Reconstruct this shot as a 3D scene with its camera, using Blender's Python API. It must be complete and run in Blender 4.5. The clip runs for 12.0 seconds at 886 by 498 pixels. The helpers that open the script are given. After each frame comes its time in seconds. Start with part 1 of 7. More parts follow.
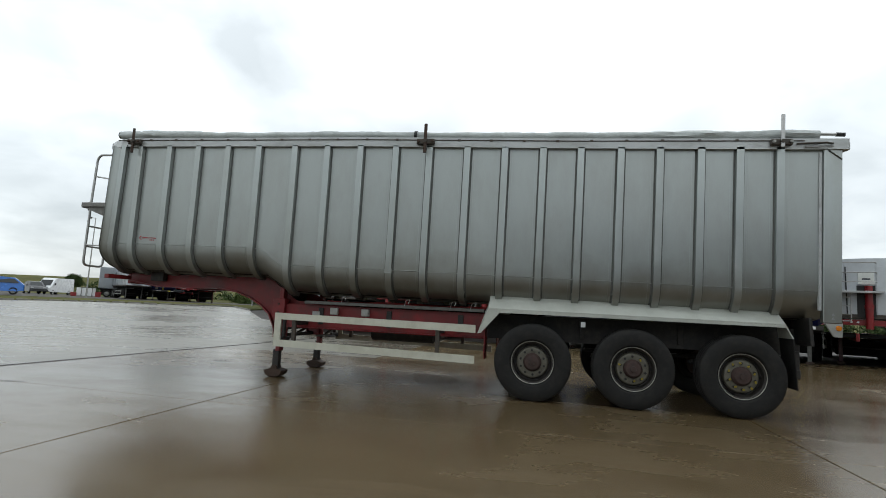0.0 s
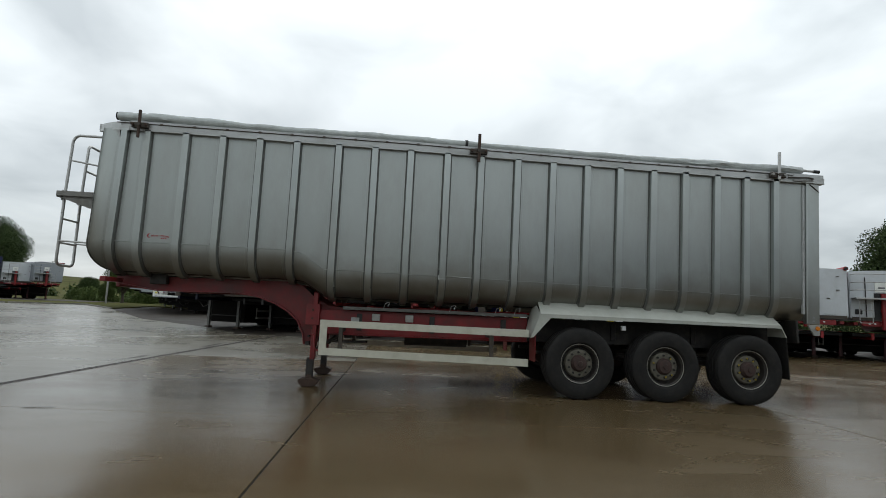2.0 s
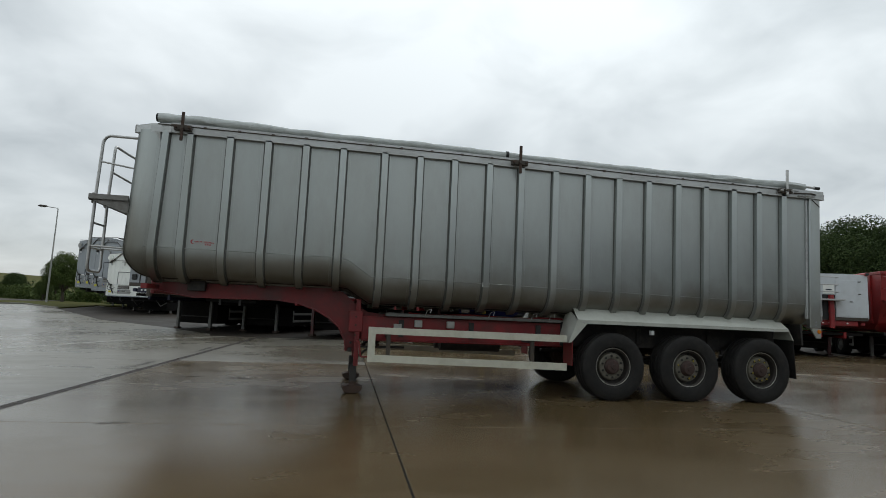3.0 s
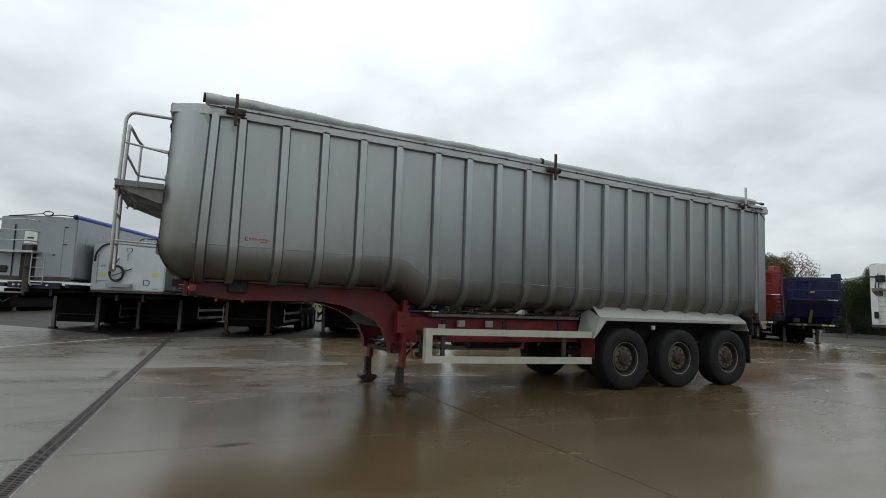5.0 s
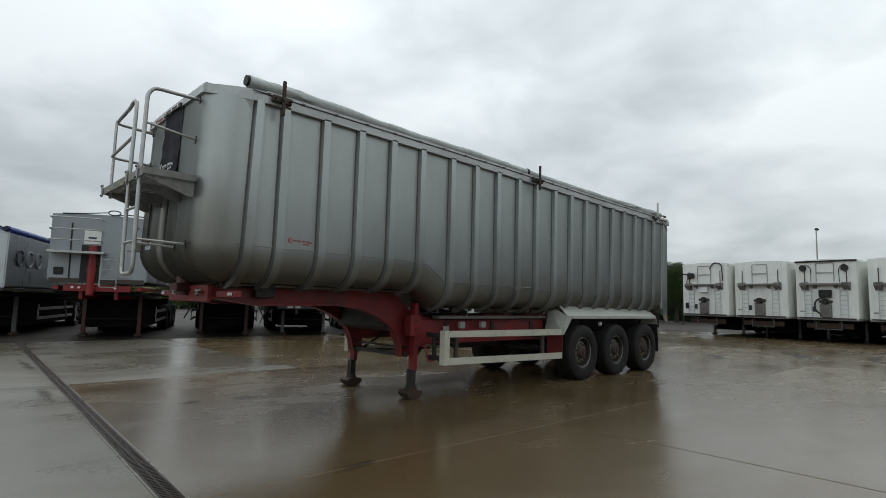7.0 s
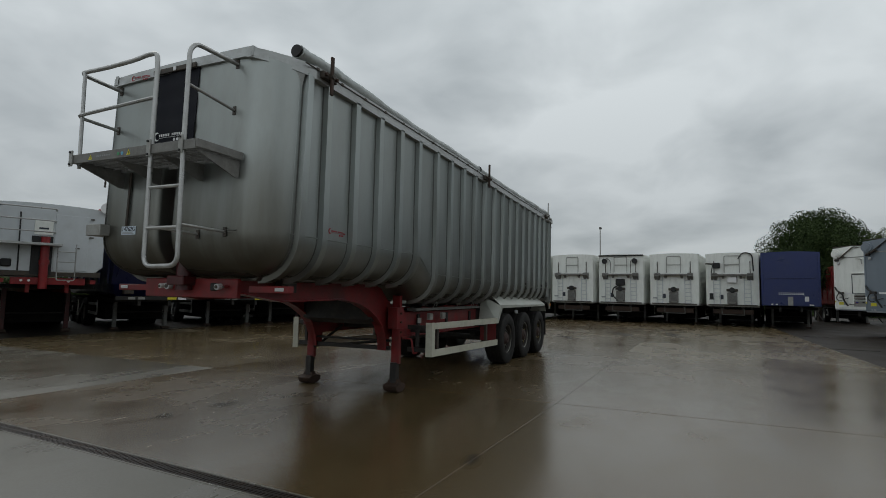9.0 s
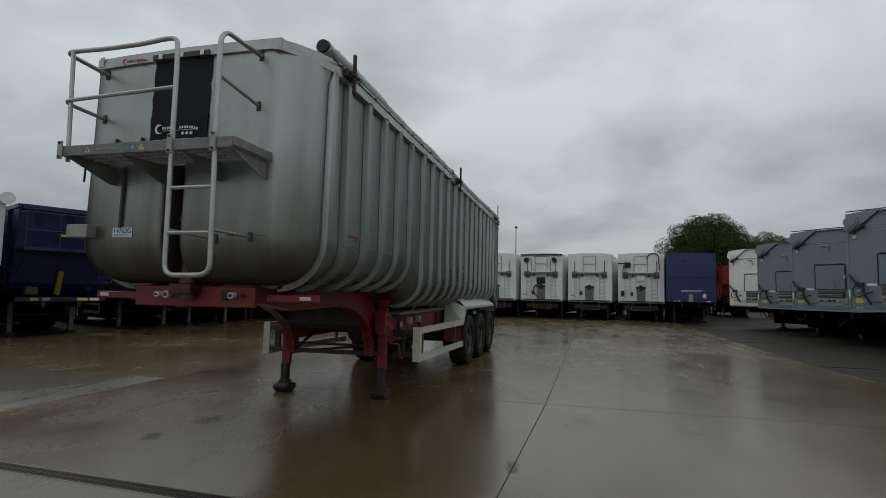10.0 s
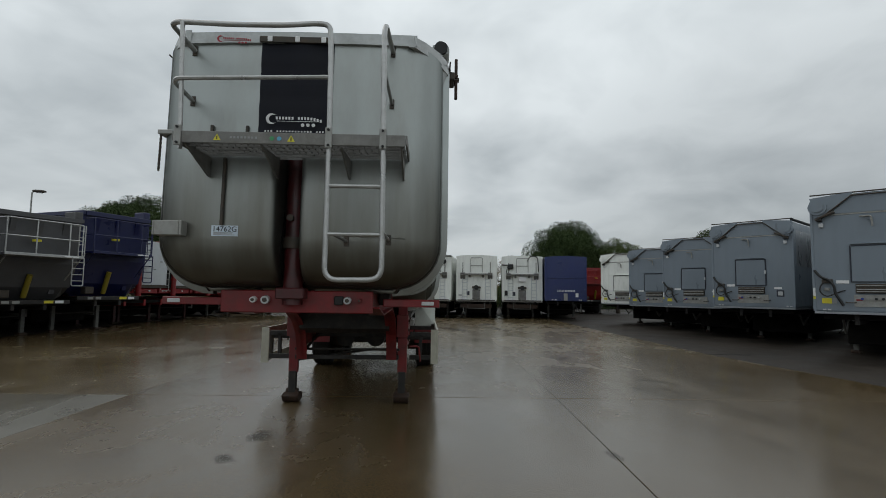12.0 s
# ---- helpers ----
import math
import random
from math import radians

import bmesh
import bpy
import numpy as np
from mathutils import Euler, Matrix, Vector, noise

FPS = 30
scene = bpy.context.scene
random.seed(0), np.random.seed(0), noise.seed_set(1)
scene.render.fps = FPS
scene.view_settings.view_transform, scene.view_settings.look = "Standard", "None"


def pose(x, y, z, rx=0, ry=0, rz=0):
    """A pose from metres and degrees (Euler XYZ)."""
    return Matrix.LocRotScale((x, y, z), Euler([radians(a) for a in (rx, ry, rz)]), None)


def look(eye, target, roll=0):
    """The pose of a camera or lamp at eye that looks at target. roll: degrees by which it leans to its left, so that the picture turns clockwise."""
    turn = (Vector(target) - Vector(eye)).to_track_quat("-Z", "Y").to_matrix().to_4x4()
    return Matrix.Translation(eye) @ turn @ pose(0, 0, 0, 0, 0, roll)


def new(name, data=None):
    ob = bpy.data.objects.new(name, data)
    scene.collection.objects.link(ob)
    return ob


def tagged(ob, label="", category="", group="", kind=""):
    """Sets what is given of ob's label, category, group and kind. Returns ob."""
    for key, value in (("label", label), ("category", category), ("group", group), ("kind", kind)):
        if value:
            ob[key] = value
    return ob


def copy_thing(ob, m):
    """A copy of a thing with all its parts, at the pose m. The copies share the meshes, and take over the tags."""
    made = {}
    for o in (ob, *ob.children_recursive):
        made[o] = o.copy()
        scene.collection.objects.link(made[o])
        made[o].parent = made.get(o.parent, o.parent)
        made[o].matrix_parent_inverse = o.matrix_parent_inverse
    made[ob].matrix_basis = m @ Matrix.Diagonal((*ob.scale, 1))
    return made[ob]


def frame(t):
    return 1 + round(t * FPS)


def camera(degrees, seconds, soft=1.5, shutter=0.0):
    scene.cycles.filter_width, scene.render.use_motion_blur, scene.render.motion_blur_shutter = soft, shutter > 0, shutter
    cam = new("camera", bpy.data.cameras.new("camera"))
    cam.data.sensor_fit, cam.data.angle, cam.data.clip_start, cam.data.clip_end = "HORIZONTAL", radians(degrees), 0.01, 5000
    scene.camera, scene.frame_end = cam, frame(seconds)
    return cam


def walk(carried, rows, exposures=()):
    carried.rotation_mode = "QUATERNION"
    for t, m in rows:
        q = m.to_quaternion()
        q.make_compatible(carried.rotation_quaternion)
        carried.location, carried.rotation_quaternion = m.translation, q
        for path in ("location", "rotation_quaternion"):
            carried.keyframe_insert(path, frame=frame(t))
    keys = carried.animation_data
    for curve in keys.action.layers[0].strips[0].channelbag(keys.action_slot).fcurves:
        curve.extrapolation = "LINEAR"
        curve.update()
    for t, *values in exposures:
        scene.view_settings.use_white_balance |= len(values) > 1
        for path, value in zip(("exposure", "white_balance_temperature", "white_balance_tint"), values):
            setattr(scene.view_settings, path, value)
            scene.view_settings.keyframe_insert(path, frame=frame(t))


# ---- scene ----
cam = camera(79.5, 12.0, soft=0.9)
PATH = [
    (0, (0.108, -8.694, 1.169), (-0.271, -6.743, 1.396), 2.94),
    (0.5, (-0.580, -8.921, 1.198), (-0.829, -6.949, 1.417), 2.82),
    (1, (-1.293, -8.996, 1.134), (-1.387, -7.011, 1.362), 2.77),
    (1.5, (-2.038, -9.033, 1.181), (-1.997, -7.047, 1.414), 2.64),
    (2, (-2.732, -9.028, 1.194), (-2.579, -7.048, 1.427), 2.58),
    (2.5, (-3.511, -9.042, 1.259), (-3.248, -7.072, 1.489), 2.48),
    (3, (-4.197, -9.040, 1.276), (-3.847, -7.085, 1.506), 2.44),
    (3.5, (-4.883, -8.918, 1.288), (-4.423, -6.987, 1.526), 2.35),
    (5.5, (-7.581, -7.992, 1.334), (-6.590, -6.267, 1.538), 1.86),
    (6, (-8.158, -7.664, 1.380), (-7.038, -6.019, 1.578), 1.83),
    (6.5, (-8.709, -7.237, 1.398), (-7.463, -5.686, 1.598), 1.63),
    (7, (-9.282, -6.830, 1.415), (-7.900, -5.399, 1.614), 1.50),
    (7.5, (-9.757, -6.340, 1.410), (-8.242, -5.049, 1.608), 1.29),
    (9.5, (-11.167, -4.079, 1.480), (-9.287, -3.417, 1.639), 1.16),
    (10, (-11.304, -3.514, 1.539), (-9.373, -3.019, 1.696), 1.07),
    (10.5, (-11.493, -2.930, 1.556), (-9.525, -2.610, 1.712), 0.95),
    (11, (-11.570, -2.326, 1.541), (-9.586, -2.137, 1.704), 0.84),
    (11.5, (-11.673, -1.717, 1.546), (-9.682, -1.643, 1.710), 0.81),
    (12, (-11.691, -1.116, 1.539), (-9.699, -1.170, 1.704), 0.82),
]
walk(cam, [(t, look(eye, target, roll)) for t, eye, target, roll in PATH],
     exposures=[(0.0, -0.1), (0.5, -0.29), (1.0, -0.30), (2.5, -0.44), (3.5, -0.56), (5.5, -0.35), (6.5, -0.42), (7.0, -0.50), (7.5, -0.64), (9.5, -1.06), (10.0, -1.06), (10.5, -1.31),
                (11.0, -1.47), (11.5, -1.09), (12.0, -0.82)])

# ---- world and sun ----
def build_world():
    world = bpy.data.worlds.new("overcast_sky")
    scene.world = world
    world.use_nodes = True
    nt = world.node_tree
    nt.nodes.clear()
    N, L = nt.nodes.new, nt.links.new
    out, bg = N("ShaderNodeOutputWorld"), N("ShaderNodeBackground")
    tc, sep = N("ShaderNodeTexCoord"), N("ShaderNodeSeparateXYZ")
    L(tc.outputs["Generated"], sep.inputs[0])
    # flat cloud deck: direction divided by its height
    lift = N("ShaderNodeMath")
    lift.operation = "MAXIMUM"
    L(sep.outputs["Z"], lift.inputs[0])
    lift.inputs[1].default_value = 0.0
    add = N("ShaderNodeMath")
    L(lift.outputs[0], add.inputs[0])
    add.inputs[1].default_value = 0.30
    div = N("ShaderNodeVectorMath")
    div.operation = "DIVIDE"
    comb = N("ShaderNodeCombineXYZ")
    for k in range(3):
        L(add.outputs[0], comb.inputs[k])
    L(tc.outputs["Generated"], div.inputs[0])
    L(comb.outputs[0], div.inputs[1])
    n1, n2 = N("ShaderNodeTexNoise"), N("ShaderNodeTexNoise")
    for n, s, d, r in ((n1, 1.1, 4, 0.45), (n2, 3.2, 5, 0.5)):
        n.inputs["Scale"].default_value, n.inputs["Detail"].default_value, n.inputs["Roughness"].default_value = s, d, r
        n.inputs["Distortion"].default_value = 0.35
        L(div.outputs[0], n.inputs["Vector"])
    mix = N("ShaderNodeMix")
    mix.inputs["Factor"].default_value = 0.35
    L(n1.outputs["Fac"], mix.inputs["A"])
    L(n2.outputs["Fac"], mix.inputs["B"])
    ramp = N("ShaderNodeValToRGB")
    ramp.color_ramp.elements[0].position, ramp.color_ramp.elements[1].position = 0.39, 0.62
    ramp.color_ramp.elements[0].color = (0.54, 0.593, 0.617, 1)
    ramp.color_ramp.elements[1].color = (0.912, 0.975, 0.997, 1)
    L(mix.outputs["Result"], ramp.inputs["Fac"])
    # the deck is thicker towards the horizon
    hor = N("ShaderNodeMapRange")
    L(sep.outputs["Z"], hor.inputs["Value"])
    hor.inputs["From Min"].default_value, hor.inputs["From Max"].default_value = 0.0, 0.55
    hor.inputs["To Min"].default_value, hor.inputs["To Max"].default_value = 0.80, 1.46
    mul = N("ShaderNodeMix")
    mul.data_type, mul.blend_type = "RGBA", "MULTIPLY"
    mul.inputs["Factor"].default_value = 1.0
    L(ramp.outputs["Color"], mul.inputs["A"])
    L(hor.outputs["Result"], mul.inputs["B"])
    # thinner cloud in the east and the west, heavier in the south-east
    shade = mul
    for towards, lo, hi, at_lo, at_hi in (((1.0, 0.15, 0.0), 0.1, 0.85, 1.0, 1.12), ((-1.0, 0.0, 0.0), 0.35, 0.95, 1.0, 1.35), ((0.77, -0.64, 0.0), 0.86, 1.0, 1.02, 0.74)):
        dot, side, tone = N("ShaderNodeVectorMath"), N("ShaderNodeMapRange"), N("ShaderNodeMix")
        dot.operation = "DOT_PRODUCT"
        L(tc.outputs["Generated"], dot.inputs[0])
        dot.inputs[1].default_value = towards
        L(dot.outputs["Value"], side.inputs["Value"])
        side.inputs["From Min"].default_value, side.inputs["From Max"].default_value = lo, hi
        side.inputs["To Min"].default_value, side.inputs["To Max"].default_value = at_lo, at_hi
        tone.data_type, tone.blend_type = "RGBA", "MULTIPLY"
        tone.inputs["Factor"].default_value = 1.0
        L(shade.outputs["Result"], tone.inputs["A"])
        L(side.outputs["Result"], tone.inputs["B"])
        shade = tone
    sky = N("ShaderNodeTexSky")
    sky.sky_type, sky.sun_disc = "NISHITA", False
    sky.sun_elevation, sky.sun_rotation = radians(48), radians(SUN_TURN)
    thin = N("ShaderNodeMix")
    thin.data_type, thin.blend_type = "RGBA", "ADD"
    thin.inputs["Factor"].default_value = 0.012
    L(shade.outputs["Result"], thin.inputs["A"])
    L(sky.outputs["Color"], thin.inputs["B"])
    L(thin.outputs["Result"], bg.inputs["Color"])
    bg.inputs["Strength"].default_value = 1.0
    L(bg.outputs[0], out.inputs[0])


SUN_TURN = 330.0
build_world()
sun = new("sun", bpy.data.lights.new("sun", "SUN"))
sun.data.energy, sun.data.angle, sun.data.color = 0.6, radians(35), (1.0, 0.98, 0.95)
sun.matrix_world = look((0, 0, 30), (-12, -20, -0.0))


# ---- materials ----
def surface(name, color, rough=0.5, metal=0.0, vary=0.18, scale=3.0, dirt=None, dirt_amount=0.0, bump=0.0, fine=60.0,
            stretch=(1, 1, 1), rough_vary=0.12, spec=0.5, piece=0.0, coat=0.0):
    m = bpy.data.materials.new(name)
    m.use_nodes = True
    nt = m.node_tree
    p = nt.nodes["Principled BSDF"]
    N, L = nt.nodes.new, nt.links.new
    tc, mp = N("ShaderNodeTexCoord"), N("ShaderNodeMapping")
    L(tc.outputs["Object"], mp.inputs["Vector"])
    mp.inputs["Scale"].default_value = stretch
    big, small = N("ShaderNodeTexNoise"), N("ShaderNodeTexNoise")
    for n, s, d in ((big, scale, 5), (small, fine, 3)):
        n.inputs["Scale"].default_value, n.inputs["Detail"].default_value, n.inputs["Roughness"].default_value = s, d, 0.6
        L(mp.outputs[0], n.inputs["Vector"])
    c = Vector(color)
    ramp = N("ShaderNodeValToRGB")
    e = ramp.color_ramp.elements
    e[0].position, e[1].position = 0.3, 0.7
    e[0].color, e[1].color = (*(c * (1 - vary)), 1), (*(c * (1 + vary * 0.6)), 1)
    L(big.outputs["Fac"], ramp.inputs["Fac"])
    col = ramp.outputs["Color"]
    grain = N("ShaderNodeMix")
    grain.data_type, grain.blend_type = "RGBA", "MULTIPLY"
    grain.inputs["Factor"].default_value = min(1.0, vary * 1.5)
    L(col, grain.inputs["A"])
    L(small.outputs["Fac"], grain.inputs["B"])
    lift = N("ShaderNodeMix")
    lift.data_type = "RGBA"
    lift.inputs["Factor"].default_value = 0.5
    L(col, lift.inputs["A"])
    L(grain.outputs["Result"], lift.inputs["B"])
    col = lift.outputs["Result"]
    if dirt:
        dn, dr, dm = N("ShaderNodeTexNoise"), N("ShaderNodeMapRange"), N("ShaderNodeMix")
        dn.inputs["Scale"].default_value, dn.inputs["Detail"].default_value = scale * 1.7, 8
        dn.inputs["Roughness"].default_value = 0.7
        L(mp.outputs[0], dn.inputs["Vector"])
        L(dn.outputs["Fac"], dr.inputs["Value"])
        dr.inputs["From Min"].default_value, dr.inputs["From Max"].default_value = 0.45, 0.75
        dr.inputs["To Max"].default_value = dirt_amount
        dm.data_type = "RGBA"
        L(dr.outputs["Result"], dm.inputs["Factor"])
        L(col, dm.inputs["A"])
        dm.inputs["B"].default_value = (*dirt, 1)
        col = dm.outputs["Result"]
    if piece:
        oi, pr, pm = N("ShaderNodeObjectInfo"), N("ShaderNodeMapRange"), N("ShaderNodeMix")
        L(oi.outputs["Random"], pr.inputs["Value"])
        pr.inputs["To Min"].default_value, pr.inputs["To Max"].default_value = 1 - piece, 1.0
        pm.data_type, pm.blend_type = "RGBA", "MULTIPLY"
        pm.inputs["Factor"].default_value = 1.0
        L(col, pm.inputs["A"])
        L(pr.outputs["Result"], pm.inputs["B"])
        col = pm.outputs["Result"]
    L(col, p.inputs["Base Color"])
    rr = N("ShaderNodeMapRange")
    L(big.outputs["Fac"], rr.inputs["Value"])
    rr.inputs["From Min"].default_value, rr.inputs["From Max"].default_value = 0.3, 0.7
    rr.inputs["To Min"].default_value, rr.inputs["To Max"].default_value = max(0.02, rough - rough_vary), min(1, rough + rough_vary)
    L(rr.outputs["Result"], p.inputs["Roughness"])
    p.inputs["Metallic"].default_value = metal
    p.inputs["Specular IOR Level"].default_value = spec
    p.inputs["Coat Weight"].default_value = coat
    if bump:
        b = N("ShaderNodeBump")
        b.inputs["Strength"].default_value, b.inputs["Distance"].default_value = bump, 0.01
        L(small.outputs["Fac"], b.inputs["Height"])
        L(b.outputs[0], p.inputs["Normal"])
    return m


def weathered(m, low, high, amount, edge):
    """Brown film round the belly with a ragged upper border, part road dirt, part painted shade; the bare metal is
    duller at a glancing view.
    """
    nt = m.node_tree
    p = nt.nodes["Principled BSDF"]
    p.inputs["Specular Tint"].default_value = (edge, edge, edge, 1)
    N, L = nt.nodes.new, nt.links.new
    geo, sep, n, reach, fade, mix = N("ShaderNodeTexCoord"), N("ShaderNodeSeparateXYZ"), N("ShaderNodeTexNoise"), N("ShaderNodeMath"), N("ShaderNodeMapRange"), N("ShaderNodeMix")
    L(geo.outputs["Object"], sep.inputs[0])
    L(geo.outputs["Object"], n.inputs["Vector"])
    n.inputs["Scale"].default_value, n.inputs["Detail"].default_value = 2.2, 7
    reach.operation = "MULTIPLY_ADD"
    L(n.outputs["Fac"], reach.inputs[0])
    reach.inputs[1].default_value = 0.9
    L(sep.outputs["Z"], reach.inputs[2])
    L(reach.outputs[0], fade.inputs["Value"])
    for k, q in zip(("From Min", "From Max", "To Min", "To Max"), (low + 0.45, high + 0.45, amount, 0.0)):
        fade.inputs[k].default_value = q
    mix.data_type = "RGBA"
    L(fade.outputs["Result"], mix.inputs["Factor"])
    L(p.inputs["Base Color"].links[0].from_socket, mix.inputs["A"])
    mix.inputs["B"].default_value = (0.16, 0.14, 0.108, 1)
    # streaks down the headboard: spray dirt, and the darker lower half put into the colour
    long, streak, at, down, front, both, head_shade = N("ShaderNodeMapping"), N("ShaderNodeTexNoise"), N("ShaderNodeMath"), N("ShaderNodeMapRange"), N("ShaderNodeMapRange"), N("ShaderNodeMath"), N("ShaderNodeMix")
    L(geo.outputs["Object"], long.inputs["Vector"])
    long.inputs["Scale"].default_value = (1.0, 3.0, 0.35)
    L(long.outputs[0], streak.inputs["Vector"])
    streak.inputs["Scale"].default_value, streak.inputs["Detail"].default_value = 2.0, 6
    at.operation = both.operation = "MULTIPLY_ADD"
    L(streak.outputs["Fac"], at.inputs[0])
    at.inputs[1].default_value = 1.2
    L(sep.outputs["Z"], at.inputs[2])
    L(at.outputs[0], down.inputs["Value"])
    L(sep.outputs["X"], front.inputs["Value"])
    for q, values in ((down, (2.3, 3.5, 0.85, 0.0)), (front, (-7.15, -6.6, 1.0, 0.0))):
        for k, value in zip(("From Min", "From Max", "To Min", "To Max"), values):
            q.inputs[k].default_value = value
    L(down.outputs["Result"], both.inputs[0])
    L(front.outputs["Result"], both.inputs[1])
    both.inputs[2].default_value = 0.0
    head_shade.data_type = "RGBA"
    L(both.outputs[0], head_shade.inputs["Factor"])
    L(mix.outputs["Result"], head_shade.inputs["A"])
    head_shade.inputs["B"].default_value = (0.12, 0.107, 0.082, 1)
    L(head_shade.outputs["Result"], p.inputs["Base Color"])


def stain_film(name, colour):
    """A dull dark stain that thins out towards a ragged edge."""
    m = bpy.data.materials.new(name)
    m.use_nodes = True
    nt = m.node_tree
    p = nt.nodes["Principled BSDF"]
    p.inputs["Base Color"].default_value = (*colour, 1)
    p.inputs["Roughness"].default_value = 0.5
    N, L = nt.nodes.new, nt.links.new
    tc, size, n, add, rng = N("ShaderNodeTexCoord"), N("ShaderNodeVectorMath"), N("ShaderNodeTexNoise"), N("ShaderNodeMath"), N("ShaderNodeMapRange")
    geo = N("ShaderNodeNewGeometry")
    size.operation, add.operation = "LENGTH", "MULTIPLY_ADD"
    L(tc.outputs["Object"], size.inputs[0])
    L(geo.outputs["Position"], n.inputs["Vector"])
    n.inputs["Scale"].default_value, n.inputs["Detail"].default_value = 3.5, 5
    L(n.outputs["Fac"], add.inputs[0])
    add.inputs[1].default_value = 1.7
    L(size.outputs["Value"], add.inputs[2])
    L(add.outputs[0], rng.inputs["Value"])
    for k, q in zip(("From Min", "From Max", "To Min", "To Max"), (1.05, 1.6, 0.5, 0.0)):
        rng.inputs[k].default_value = q
    L(rng.outputs["Result"], p.inputs["Alpha"])
    return m


def wet_concrete(name, dry, damp, pool=0.5, seed=0.0):
    """Power-floated concrete, soaked by rain: brown wet film, shallow pools with a mirror gloss, paler rough patches."""
    m = bpy.data.materials.new(name)
    m.use_nodes = True
    nt = m.node_tree
    p = nt.nodes["Principled BSDF"]
    N, L = nt.nodes.new, nt.links.new
    geo, mp = N("ShaderNodeNewGeometry"), N("ShaderNodeMapping")
    L(geo.outputs["Position"], mp.inputs["Vector"])
    mp.inputs["Location"].default_value = (seed, seed * 0.7, 0)

    def noise_node(s, d, r, sx=1.0, sy=1.0, dist=0.0):
        mm, n = N("ShaderNodeMapping"), N("ShaderNodeTexNoise")
        L(mp.outputs[0], mm.inputs["Vector"])
        mm.inputs["Scale"].default_value = (sx, sy, 1)
        n.inputs["Scale"].default_value, n.inputs["Detail"].default_value = s, d
        n.inputs["Roughness"].default_value, n.inputs["Distortion"].default_value = r, dist
        L(mm.outputs[0], n.inputs["Vector"])
        return n.outputs["Fac"]

    def ranged(v, a, b, c, d):
        n = N("ShaderNodeMapRange")
        L(v, n.inputs["Value"])
        for k, q in zip(("From Min", "From Max", "To Min", "To Max"), (a, b, c, d)):
            n.inputs[k].default_value = q
        return n.outputs["Result"]

    def blend(f, a, b, how="MIX"):
        n = N("ShaderNodeMix")
        n.data_type, n.blend_type = "RGBA", how
        for q, k in ((f, "Factor"), (a, "A"), (b, "B")):
            if hasattr(q, "is_linked"):
                L(q, n.inputs[k])
            else:
                n.inputs[k].default_value = q
        return n.outputs["Result"]

    big = noise_node(0.16, 4, 0.5, 1.0, 1.3, 0.6)
    mid = noise_node(0.9, 6, 0.62, 0.7, 1.5, 0.4)
    fine = noise_node(45, 4, 0.6)
    speck = noise_node(160, 2, 0.5)
    col = blend(ranged(big, 0.38, 0.62, 0, 1), (*damp, 1), (*dry, 1))
    col = blend(ranged(mid, 0.45, 0.72, 0, 0.45), col, (damp[0] * 0.62, damp[1] * 0.62, damp[2] * 0.62, 1))
    col = blend(ranged(fine, 0.35, 0.7, 0, 0.34), col, (dry[0] * 1.35, dry[1] * 1.33, dry[2] * 1.3, 1))
    col = blend(ranged(speck, 0.58, 0.72, 0, 0.5), col, (damp[0] * 0.5, damp[1] * 0.5, damp[2] * 0.5, 1))
    spot = noise_node(1.6, 3, 0.55, 0.8, 1.6, 0.5)
    col = blend(ranged(spot, 0.70, 0.76, 0, 0.55), col, (damp[0] * 0.4, damp[1] * 0.4, damp[2] * 0.42, 1))
    L(col, p.inputs["Base Color"])
    wet = N("ShaderNodeMath")
    wet.operation = "MULTIPLY"
    L(ranged(big, 0.35, 0.65, 0.75, 1.2), wet.inputs[0])
    L(ranged(mid, 0.35, 0.70, pool * 1.05, pool * 0.62), wet.inputs[1])
    L(wet.outputs[0], p.inputs["Roughness"])
    p.inputs["IOR"].default_value = 1.55
    b = N("ShaderNodeBump")
    b.inputs["Strength"].default_value, b.inputs["Distance"].default_value = 0.20, 0.004
    L(fine, b.inputs["Height"])
    b2 = N("ShaderNodeBump")
    b2.inputs["Strength"].default_value, b2.inputs["Distance"].default_value = 0.05, 0.02
    L(mid, b2.inputs["Height"])
    L(b.outputs[0], b2.inputs["Normal"])
    L(b2.outputs[0], p.inputs["Normal"])
    return m


